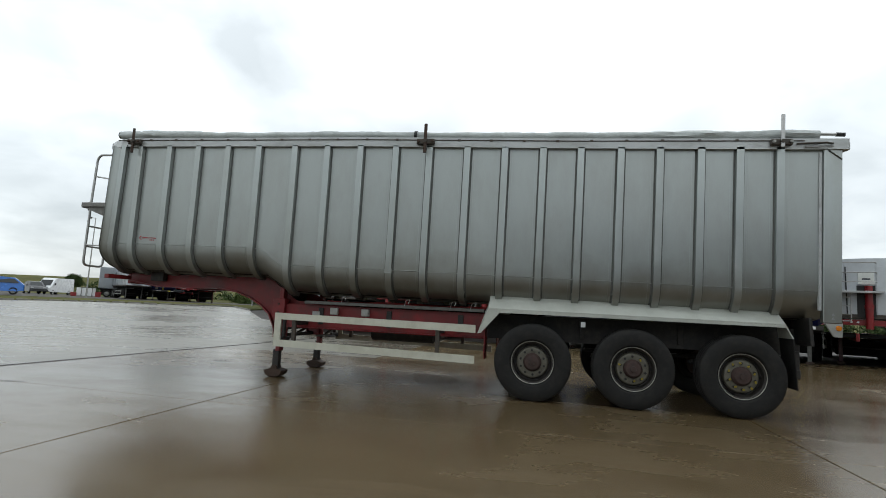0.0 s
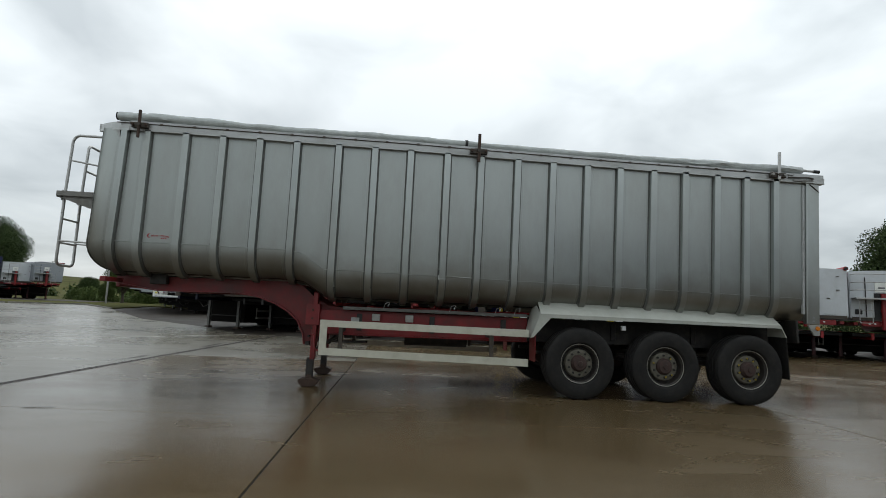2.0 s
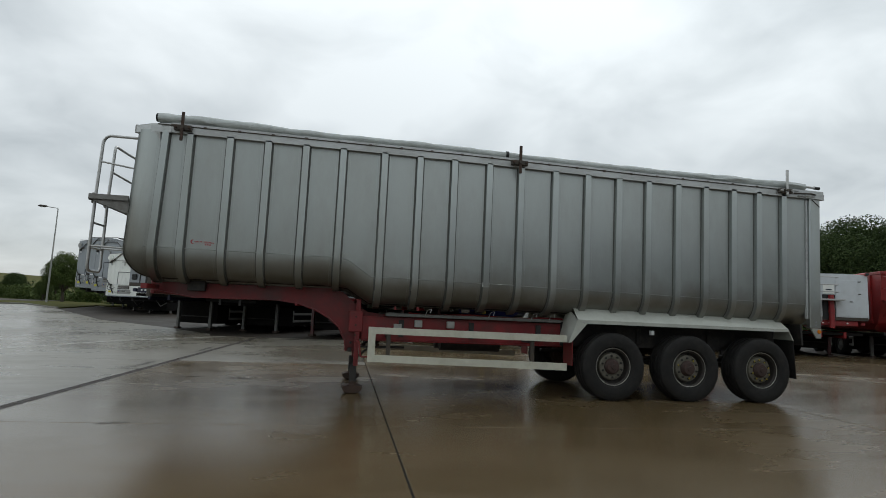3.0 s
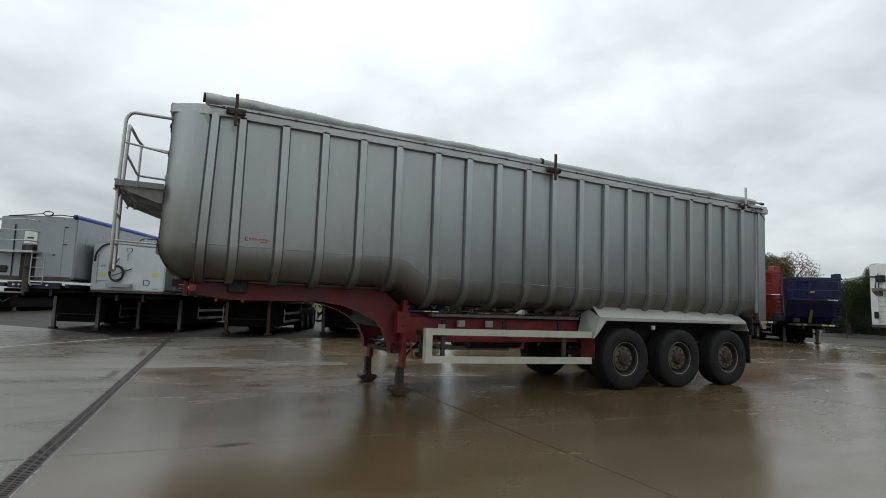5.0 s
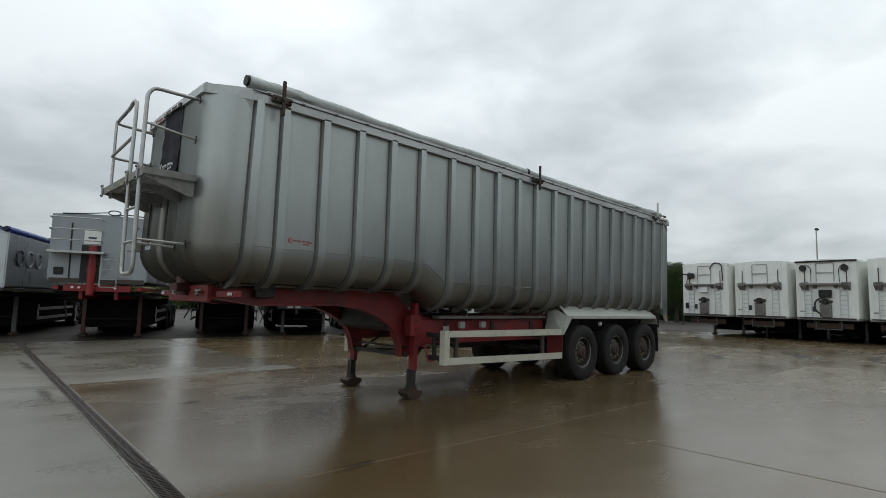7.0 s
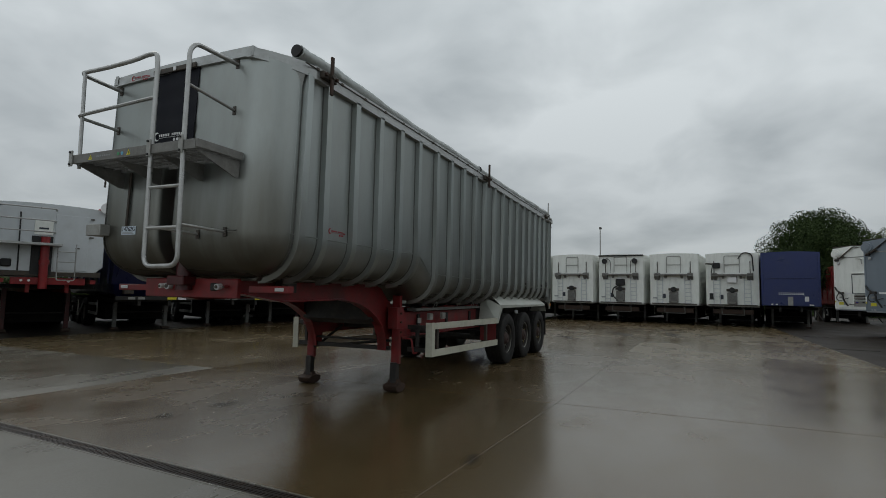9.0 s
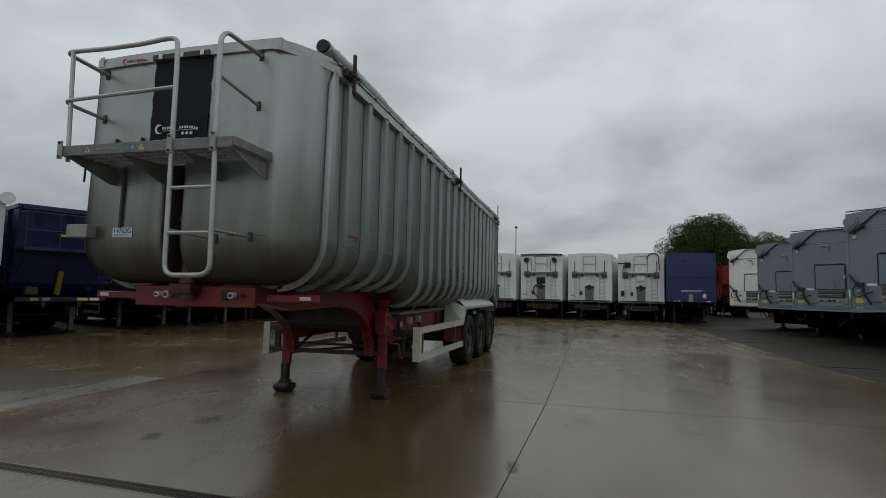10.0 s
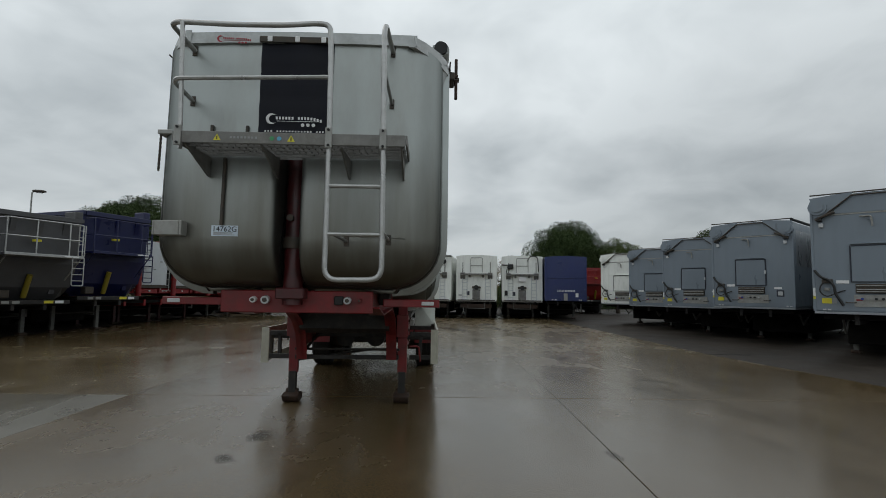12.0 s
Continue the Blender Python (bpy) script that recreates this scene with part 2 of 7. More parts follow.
M = {
    "concrete": wet_concrete("wet_brown_concrete", (0.116, 0.082, 0.043), (0.090, 0.062, 0.029), 0.27),
    # paler copy of the brown concrete, with the sky's sheen put into its colour
    "concrete_sheen": wet_concrete("sky_sheen_brown_concrete", (0.132, 0.098, 0.053), (0.106, 0.077, 0.038), 0.285, 5.0),
    "stain": stain_film("dark_oily_stain", (0.022, 0.018, 0.013)),
    "concrete_pale": wet_concrete("pale_wet_concrete", (0.168, 0.155, 0.128), (0.115, 0.098, 0.07), 0.34, 17.0),
    "tarmac": surface("wet_dark_gravel_tarmac", (0.038, 0.029, 0.021), 0.64, vary=0.5, scale=0.6, fine=9, dirt=(0.038, 0.031, 0.024), dirt_amount=0.7, bump=1.0, spec=0.30, rough_vary=0.12),
    "joint": surface("bitumen_joint", (0.03, 0.028, 0.025), 0.9, vary=0.3, scale=8, spec=0.08),
    "paint_line": surface("worn_white_line", (0.58, 0.58, 0.55), 0.6, vary=0.35, scale=2, dirt=(0.2, 0.18, 0.15), dirt_amount=0.8),
    "iron": surface("cast_iron_grate", (0.06, 0.05, 0.045), 0.5, 0.6, vary=0.3, dirt=(0.12, 0.07, 0.04), dirt_amount=0.6),
    "grass": surface("rough_grass", (0.095, 0.100, 0.026), 0.95, vary=0.5, scale=0.05, fine=9, dirt=(0.15, 0.12, 0.05), dirt_amount=0.7, bump=1.0, rough_vary=0.03, spec=0.08),
    "kerb": surface("kerb_concrete", (0.20, 0.19, 0.165), 0.6, vary=0.2),
    # dark grey for the lines that paint the shaded flanks of the ribs
    "sealant": surface("rib_side_shade_grey", (0.115, 0.115, 0.105), 0.6, vary=0.3, scale=2.0),
    "silver": surface("silver_painted_aluminium", (0.378, 0.400, 0.388), 0.40, 0.88, vary=0.05, scale=0.9, stretch=(1.6, 1.6, 0.5), dirt=(0.27, 0.265, 0.235), dirt_amount=0.4, fine=30, rough_vary=0.03),
    "rib": surface("silver_rib_paint", (0.44, 0.47, 0.46), 0.38, 0.82, vary=0.08, scale=1.2, stretch=(1, 1, 0.4), dirt=(0.25, 0.24, 0.2), dirt_amount=0.35),
    "rail": surface("grey_top_rail", (0.50, 0.515, 0.51), 0.42, 0.35, vary=0.12, scale=2.5, stretch=(0.4, 1, 1), dirt=(0.16, 0.15, 0.13), dirt_amount=0.5),
    "tarp": surface("grey_pvc_sheet", (0.50, 0.53, 0.52), 0.5, 0.0, vary=0.15, scale=4, dirt=(0.15, 0.15, 0.13), dirt_amount=0.4, bump=0.1, fine=20),
    "tarp_blue": surface("blue_pvc_sheet", (0.03, 0.06, 0.30), 0.45, vary=0.2, scale=4),
    "tarp_red": surface("red_pvc_sheet", (0.38, 0.03, 0.03), 0.45, vary=0.2, scale=4),
    "red": surface("faded_red_chassis_paint", (0.215, 0.014, 0.016), 0.46, vary=0.32, scale=2.5, dirt=(0.055, 0.022, 0.019), dirt_amount=0.8, bump=0.06),
    # oily red paint, darkened to carry the shade of slot and underside
    "red_shaded": surface("oily_red_in_shade", (0.085, 0.010, 0.012), 0.4, vary=0.3, scale=4, dirt=(0.02, 0.012, 0.01), dirt_amount=0.9),
    "red_bright": surface("bright_red_chassis_paint", (0.27, 0.016, 0.018), 0.42, vary=0.15, scale=3, dirt=(0.08, 0.025, 0.025), dirt_amount=0.5),
    "black_steel": surface("grimy_black_steel", (0.018, 0.017, 0.016), 0.6, vary=0.35, scale=5, dirt=(0.07, 0.055, 0.045), dirt_amount=0.6),
    "rust": surface("rusty_steel", (0.075, 0.045, 0.032), 0.7, 0.3, vary=0.4, scale=9, dirt=(0.03, 0.025, 0.02), dirt_amount=0.8, bump=0.2),
    "rubber": surface("tyre_rubber", (0.014, 0.0135, 0.013), 0.75, vary=0.25, scale=6, dirt=(0.034, 0.030, 0.024), dirt_amount=0.5, bump=0.1, spec=0.3),
    "steel_rim": surface("dirty_steel_rim", (0.17, 0.16, 0.125), 0.6, 0.2, vary=0.3, scale=9, dirt=(0.06, 0.045, 0.035), dirt_amount=0.7),
    # dirty rim steel, darker still: the recess shade is put into its colour
    "rim_dark": surface("shaded_rim_well", (0.045, 0.04, 0.035), 0.6, 0.3, vary=0.3, scale=9, dirt=(0.025, 0.02, 0.018), dirt_amount=0.7),
    "rim_edge": surface("worn_bright_rim_edge", (0.36, 0.35, 0.31), 0.4, 0.3, vary=0.3, scale=14, dirt=(0.2, 0.17, 0.13), dirt_amount=0.5),
    "hub_red": surface("rusty_red_hub", (0.060, 0.032, 0.027), 0.7, 0.1, vary=0.4, scale=14, dirt=(0.06, 0.05, 0.04), dirt_amount=0.7),
    "yellow": surface("yellow_plastic", (0.25, 0.19, 0.015), 0.4, vary=0.1),
    "cream": surface("cream_aluminium_guard", (0.56, 0.55, 0.46), 0.42, 0.1, vary=0.08, scale=3, dirt=(0.27, 0.25, 0.18), dirt_amount=0.45),
    "pale_guard": surface("pale_mudguard_aluminium", (0.50, 0.515, 0.465), 0.42, 0.3, vary=0.08, scale=3, dirt=(0.35, 0.34, 0.29), dirt_amount=0.45),
    "galv": surface("galvanised_tube", (0.50, 0.50, 0.49), 0.38, 0.75, vary=0.14, scale=7, dirt=(0.2, 0.19, 0.16), dirt_amount=0.4),
    "grey_steel": surface("grey_painted_steel", (0.36, 0.36, 0.34), 0.5, 0.2, vary=0.15, scale=6, dirt=(0.15, 0.13, 0.1), dirt_amount=0.5),
    "dark_steel": surface("weathered_dark_steel", (0.07, 0.062, 0.052), 0.55, 0.4, vary=0.3, scale=10, dirt=(0.12, 0.07, 0.04), dirt_amount=0.5),
    "mesh_sheet": surface("dark_mesh_flap", (0.018, 0.019, 0.026), 0.75, vary=0.25, scale=5, bump=0.3, fine=220, spec=0.2),
    "white": surface("white_trailer_paint", (0.84, 0.855, 0.81), 0.35, vary=0.05, scale=1.2, stretch=(2, 2, 0.5), dirt=(0.48, 0.49, 0.45), dirt_amount=0.4),
    # grey steel with dirt, toned down for the shadow under the bodies
    "leg_steel": surface("shade_toned_leg_steel", (0.17, 0.17, 0.16), 0.6, 0.2, vary=0.2, scale=6, dirt=(0.06, 0.05, 0.04), dirt_amount=0.7),
    "blue_box": surface("royal_blue_trailer_paint", (0.011, 0.023, 0.115), 0.35, vary=0.12, scale=1.5, dirt=(0.03, 0.04, 0.10), dirt_amount=0.4),
    "white_cool": surface("cool_white_headboard_paint", (0.56, 0.59, 0.61), 0.35, vary=0.06, scale=1.2, dirt=(0.36, 0.37, 0.36), dirt_amount=0.4),
    "navy": surface("dark_navy_chassis_paint", (0.006, 0.008, 0.032), 0.5, vary=0.3, scale=3),
    # near-black fill that paints the deep shade beneath the parked trailers
    "under": surface("underbody_shade_black", (0.016, 0.015, 0.014), 0.9, vary=0.3, scale=4, spec=0.05),
    "platform": surface("weathered_platform_steel", (0.24, 0.235, 0.22), 0.55, 0.3, vary=0.3, scale=5, dirt=(0.09, 0.08, 0.065), dirt_amount=0.7),
    "white_plain": surface("white_print", (0.78, 0.78, 0.78), 0.5, vary=0.04),
    "grey_body": surface("slate_grey_trailer_paint", (0.205, 0.243, 0.282), 0.38, 0.1, vary=0.07, scale=1.2, stretch=(2, 2, 0.5), dirt=(0.18, 0.20, 0.22), dirt_amount=0.35),
    "grey_light": surface("light_grey_trailer_paint", (0.31, 0.335, 0.36), 0.36, 0.15, vary=0.07, scale=1.2, stretch=(2, 2, 0.5), dirt=(0.28, 0.28, 0.27), dirt_amount=0.4),
    "blue": surface("blue_trailer_paint", (0.006, 0.010, 0.065), 0.35, vary=0.14, scale=1.5, dirt=(0.018, 0.022, 0.06), dirt_amount=0.5),
    "red_body": surface("red_tipper_paint", (0.24, 0.016, 0.015), 0.38, vary=0.14, scale=1.5, dirt=(0.15, 0.03, 0.025), dirt_amount=0.5),
    "steel_tub": surface("bare_grey_steel_tub", (0.10, 0.10, 0.105), 0.5, 0.3, vary=0.2, scale=1.5, dirt=(0.08, 0.075, 0.065), dirt_amount=0.6),
    "silver_side": surface("mill_finish_side", (0.30, 0.32, 0.34), 0.33, 0.6, vary=0.1, scale=1.0, stretch=(2, 2, 0.4)),
    "hose": surface("black_rubber_hose", (0.014, 0.014, 0.014), 0.5, vary=0.2),
    "black": surface("matt_black", (0.012, 0.012, 0.012), 0.6, vary=0.2),
    "amber": surface("amber_lens", (0.65, 0.20, 0.02), 0.25, vary=0.05),
    "label_yellow": surface("yellow_label", (0.70, 0.62, 0.04), 0.5, vary=0.05),
    "print_red": surface("red_print", (0.35, 0.02, 0.03), 0.5, vary=0.05),
    "print_dark": surface("dark_print", (0.03, 0.035, 0.05), 0.5, vary=0.05),
    "print_grey": surface("grey_print", (0.30, 0.31, 0.31), 0.5, vary=0.05),
    "print_cyan": surface("pale_blue_print", (0.12, 0.40, 0.58), 0.5, vary=0.05),
    "print_green": surface("green_print", (0.06, 0.30, 0.12), 0.5, vary=0.05),
    "tag_paper": surface("pale_blue_white_sticker", (0.62, 0.70, 0.78), 0.4, vary=0.04),
    "bark": surface("bark", (0.075, 0.06, 0.045), 0.9, vary=0.35, scale=5, bump=0.4),
    "fence": surface("dark_green_fence", (0.02, 0.035, 0.025), 0.6, vary=0.2),
    "car_blue": surface("bright_blue_car_paint", (0.02, 0.14, 0.48), 0.2, 0.3, vary=0.04, coat=0.8),
    "car_dark": surface("dark_car_paint", (0.018, 0.02, 0.024), 0.35, 0.0, vary=0.04, coat=0.2),
    "car_white": surface("white_van_paint", (0.72, 0.73, 0.74), 0.28, vary=0.03, coat=0.5),
    "car_glass": surface("dark_car_glass", (0.012, 0.016, 0.018), 0.06, vary=0.02, rough_vary=0.02),
    "lens_white": surface("clear_lamp_lens", (0.55, 0.56, 0.57), 0.15, vary=0.03, rough_vary=0.03),
    "lens_red": surface("red_lamp_lens", (0.40, 0.01, 0.01), 0.2, vary=0.03),
}


# film and streaks also paint the dark ground mirrored low on the body
weathered(M["silver"], 1.45, 2.0, 0.60, 0.05)
weathered(M["rib"], 1.45, 2.0, 0.50, 0.06)


def leaf_material(name, a, b):
    m = bpy.data.materials.new(name)
    m.use_nodes = True
    nt = m.node_tree
    p = nt.nodes["Principled BSDF"]
    geo, ramp = nt.nodes.new("ShaderNodeNewGeometry"), nt.nodes.new("ShaderNodeValToRGB")
    ramp.color_ramp.elements[0].color, ramp.color_ramp.elements[1].color = (*a, 1), (*b, 1)
    nt.links.new(geo.outputs["Random Per Island"], ramp.inputs["Fac"])
    nt.links.new(ramp.outputs["Color"], p.inputs["Base Color"])
    p.inputs["Roughness"].default_value = 0.75
    p.inputs["Specular IOR Level"].default_value = 0.12
    return m


M["leaf_dark"] = leaf_material("oak_leaves", (0.024, 0.041, 0.014), (0.062, 0.090, 0.030))
M["leaf_green"] = leaf_material("ash_leaves", (0.04, 0.065, 0.018), (0.11, 0.145, 0.045))
M["leaf_brown"] = leaf_material("turning_leaves", (0.09, 0.07, 0.025), (0.20, 0.13, 0.05))


# ---- mesh helpers ----
def finish(bm, smooth=None):
    bmesh.ops.recalc_face_normals(bm, faces=bm.faces)
    if smooth is not None:
        for e in bm.edges:
            e.smooth = len(e.link_faces) == 2 and e.calc_face_angle(0) < smooth
        for f in bm.faces:
            f.smooth = True
    return bm


def mesh_of(name, bm, material, smooth=0.7):
    finish(bm, smooth)
    me = bpy.data.meshes.new(name)
    bm.to_mesh(me)
    bm.free()
    me.materials.append(material)
    return me


def part(name, bm, material, parent, label="", smooth=0.7):
    """One mesh object under a thing or a part; bm may also be a mesh that alike parts share."""
    me = bm if isinstance(bm, bpy.types.Mesh) else mesh_of(name, bm, material, smooth)
    ob = new(name, me)
    ob.parent = parent
    if label:
        ob["label"] = label
    return ob


def thing(name, label, category, m=None, group="", kind=""):
    ob = new(name)
    ob.empty_display_size = 0.2
    if m is not None:
        ob.matrix_basis = m
    return tagged(ob, label, category, group, kind)


def single(name, bm, material, label, category, m=None, group="", kind="", smooth=0.7):
    ob = new(name, mesh_of(name, bm, material, smooth))
    if m is not None:
        ob.matrix_basis = m
    return tagged(ob, label, category, group, kind)


def hexa(pts, bm=None):
    """A block from eight corners: four below, four above, each going round."""
    bm = bm or bmesh.new()
    v = [bm.verts.new(p) for p in pts]
    for f in ((3, 2, 1, 0), (4, 5, 6, 7), (0, 1, 5, 4), (1, 2, 6, 5), (2, 3, 7, 6), (3, 0, 4, 7)):
        bm.faces.new([v[k] for k in f])
    return bm


def box(x0, x1, y0, y1, z0, z1, bevel=0.0, bm=None):
    one = hexa([(x0, y0, z0), (x1, y0, z0), (x1, y1, z0), (x0, y1, z0), (x0, y0, z1), (x1, y0, z1), (x1, y1, z1), (x0, y1, z1)])
    if bevel:
        bmesh.ops.bevel(one, geom=list(one.edges), offset=bevel, segments=1, affect="EDGES", profile=0.5)
    if bm is None:
        return one
    return join(bm, one)


def join(bm, other):
    index = {}
    for v in other.verts:
        index[v] = bm.verts.new(v.co)
    for f in other.faces:
        bm.faces.new([index[v] for v in f.verts])
    other.free()
    return bm


def ring_bridge(bm, rings, closed=True, caps=True):
    n = len(rings[0])
    for a, b in zip(rings, rings[1:]):
        for k in range(n if closed else n - 1):
            bm.faces.new((a[k], a[(k + 1) % n], b[(k + 1) % n], b[k]))
    if caps and closed:
        bm.faces.new(rings[0][::-1])
        bm.faces.new(rings[-1])


def tube(points, r, seg=8, bm=None, caps=True):
    """A round bar along points."""
    bm = bm or bmesh.new()
    pts = [Vector(p) for p in points]
    rings, side = [], None
    for k, p in enumerate(pts):
        a = (pts[k] - pts[k - 1]).normalized() if k else (pts[1] - pts[0]).normalized()
        b = (pts[k + 1] - pts[k]).normalized() if k + 1 < len(pts) else a
        d = (a + b).normalized() if (a + b).length > 1e-6 else a
        if side is None:
            side = d.orthogonal().normalized()
        side = (side - d * side.dot(d)).normalized()
        up = d.cross(side)
        rr = r[k] if isinstance(r, (list, tuple)) else r
        rings.append([bm.verts.new(p + rr * (math.cos(2 * math.pi * j / seg) * side + math.sin(2 * math.pi * j / seg) * up)) for j in range(seg)])
    ring_bridge(bm, rings, True, caps)
    return bm


def rounded(points, r, n=4):
    """A polyline with its inner corners rounded off."""
    pts = [Vector(p) for p in points]
    out = [pts[0]]
    for a, b, c in zip(pts, pts[1:], pts[2:]):
        q = min(r, 0.49 * (a - b).length, 0.49 * (c - b).length)
        p0, p2 = b + (a - b).normalized() * q, b + (c - b).normalized() * q
        for k in range(n + 1):
            s = k / n
            out.append((1 - s) ** 2 * p0 + 2 * s * (1 - s) * b + s * s * p2)
    return out + [pts[-1]]


def lathe(profile, seg=40, axis="y"):
    """Turned round the y axis: profile of (radius, along)."""
    bm = bmesh.new()
    rings = []
    for r, a in profile:
        rings.append([bm.verts.new((r * math.cos(2 * math.pi * j / seg), a, r * math.sin(2 * math.pi * j / seg))) for j in range(seg)])
    for p, q in zip(rings, rings[1:]):
        for k in range(seg):
            bm.faces.new((p[k], p[(k + 1) % seg], q[(k + 1) % seg], q[k]))
    return bm


def prism(outline, y0, y1, bm=None, plane="xz"):
    """An outline in the xz plane (or yz, xy), drawn out along the third axis."""
    bm = bm or bmesh.new()
    def put(p, d):
        return {"xz": (p[0], d, p[1]), "yz": (d, p[0], p[1]), "xy": (p[0], p[1], d)}[plane]
    a = [bm.verts.new(put(p, y0)) for p in outline]
    b = [bm.verts.new(put(p, y1)) for p in outline]
    ring_bridge(bm, [a, b])
    return bm


def move(bm, m):
    bmesh.ops.transform(bm, matrix=m, verts=bm.verts)
    return bm


def lerp(x, table):
    for (a, p), (b, q) in zip(table, table[1:]):
        if x <= b:
            s = max(0.0, (x - a) / (b - a))
            return p + (q - p) * s
    return table[-1][1]


def writing(text, size, m, material, parent, name="lettering", depth=0.002):
    cu = bpy.data.curves.new(name, "FONT")
    cu.body, cu.size, cu.extrude = text, size, depth
    cu.align_x, cu.align_y = "CENTER", "CENTER"
    tmp = bpy.data.objects.new(name, cu)
    scene.collection.objects.link(tmp)
    bpy.context.view_layer.update()
    me = bpy.data.meshes.new_from_object(tmp.evaluated_get(bpy.context.evaluated_depsgraph_get()))
    bpy.data.objects.remove(tmp)
    me.materials.clear()
    me.materials.append(material)
    ob = new(name, me)
    ob.parent = parent
    ob.matrix_basis = m
    return ob


# faces of a flat thing: letters and prints that look towards -y (side) or -x (front)
def facing_side(x, y, z):
    return pose(x, y, z, 90, 0, 0)


def facing_front(x, y, z):
    return pose(x, y, z, 90, 0, -90)

# ---- ground, yard and concrete ----
UPHILL = Vector((-0.552, 0.834, 0.0))


def rise(x, y):
    """The yard climbs gently to the north-west beyond the drain, then levels out."""
    return 0.0175 * min(max(0.0, UPHILL.x * x + UPHILL.y * y - 17.5), 30.5)


def sloped(bm):
    """Cut a flat sheet at the foot and the top of the slope and lift it onto the slope."""
    for reach in (17.5, 48.0):
        bmesh.ops.bisect_plane(bm, geom=bm.verts[:] + bm.edges[:] + bm.faces[:], plane_co=UPHILL * reach, plane_no=UPHILL)
    for v in bm.verts:
        v.co.z += rise(v.co.x, v.co.y)
    return bm


def sheet(name, outline, z0, z1, material, label, category):
    return single(name, sloped(prism(outline, z0, z1, plane="xy")), material, label, category, kind="structure", smooth=None)


def stand(x, y, turn=0.0, up=0.0, s=1.0, tall=None):
    """A place on the ground: turned, lifted and scaled."""
    return pose(x, y, rise(x, y) + up, 0, 0, turn) @ Matrix.Diagonal((s, s, s if tall is None else tall, 1))


ground_bm = bmesh.new()
GN = 48
grid = []
for i in range(GN + 1):
    row = []
    for j in range(GN + 1):
        gx, gy = [math.copysign(abs(q) ** 2.2 * 1800, q) for q in (i / GN * 2 - 1, j / GN * 2 - 1)]
        far = max(0.0, math.hypot(gx, gy) - 130) / 1000
        hill = 22 * min(1, far * 1.6) * (0.55 + 0.8 * noise.noise(Vector((gx / 420, gy / 420, 1.7)))) if far > 0 else 0
        row.append(ground_bm.verts.new((gx, gy, -0.16 + rise(gx, gy) + max(0.0, hill))))
    grid.append(row)
for i in range(GN):
    for j in range(GN):
        ground_bm.faces.new((grid[i][j], grid[i + 1][j], grid[i + 1][j + 1], grid[i][j + 1]))
single("ground", ground_bm, M["grass"], "rough wet grass and fields rising to the horizon", "ground", kind="structure")

sheet("yard", [(-80, -45), (60, -45), (60, 60), (-80, 60)], -0.20, -0.014, M["tarmac"], "dark wet tarmac yard round the concrete", "yard")
sheet("far_road", [(-70, 20), (-43, 24), (-39.5, 31), (-36, 37), (-32, 44), (-34, 56), (-90, 58), (-95, 22)], -0.20, 0.068, M["tarmac"], "dark tarmac hardstanding beyond the grass verge", "road")

pavement = thing("pavement", "wet brown concrete bays with dark joints and pools of rain", "pavement", kind="structure")


def bay(outline, material):
    bm = prism(outline, -0.18, 0.0, plane="xy")
    bmesh.ops.bevel(bm, geom=[e for e in bm.edges if all(abs(v.co.z) < 1e-6 for v in e.verts)], offset=0.003, segments=1, affect="EDGES")
    part("bay", sloped(bm), material, pavement, smooth=None)


GAP, SLIT = 0.008, 0.003


def joint_at(x, y):
    """One of the long joints swings a little towards the drain."""
    return lerp(x, [(-7.7, -2.88), (-3.65, -3.06), (2.65, -3.20), (8.95, -3.36), (26.0, -3.6)]) if y == -3.22 else y


def drain_at(y):
    """The drain runs at a slight slant to the bays."""
    return -7.79 + 0.042 * y


BAY_X, BAY_Y = (-7.58, -3.65, 2.65, 8.95, 15.2, 26.0), (-9.75, -3.22, 3.2, 12.0)
for x0, x1 in zip(BAY_X, BAY_X[1:]):
    for y0, y1 in zip(BAY_Y, BAY_Y[1:]):
        south = [(lerp(x, [(-8, -9.7), (-3.65, -9.35), (2.65, -8.65), (8.95, -8.65), (15.2, -8.7), (26.0, -8.9)])) if y0 == BAY_Y[0] else y0 for x in (x0, x1)]
        xs = [drain_at(q) + 0.092 if x0 == BAY_X[0] else x0 + GAP for q in (south[0], y1)]
        top = [joint_at(x, y1) for x in (x0, x1)]
        south = [joint_at(x, q) for x, q in zip((x0, x1), south)]
        # some bays take the paler copy that paints reflected sky
        bay([(xs[0], south[0] + SLIT), (x1 - GAP, south[1] + SLIT), (x1 - GAP, top[1] - SLIT), (xs[1], top[0] - SLIT)], M["concrete_pale" if (x0, y0) == (BAY_X[0], BAY_Y[2]) else "concrete_sheen" if (y0 == BAY_Y[0] and x0 >= 2.65) or (y0 == BAY_Y[2] and x0 < 2) else "concrete"])
WEST_X, WEST_Y = (-34.0, -27.0, -20.2, -14.0, -7.93), (-30.0, -16.0, -9.75, -2.9, 3.2, 12.0)
for x0, x1 in zip(WEST_X, WEST_X[1:]):
    for y0, y1 in zip(WEST_Y, WEST_Y[1:]):
        xs = [drain_at(q) - 0.092 if x1 == WEST_X[-1] else x1 - GAP for q in (y0, y1)]
        bay([(x0 + GAP, y0 + GAP), (xs[0], y0 + GAP), (xs[1], y1 - GAP), (x0 + GAP, y1 - GAP)], M["concrete_pale"])
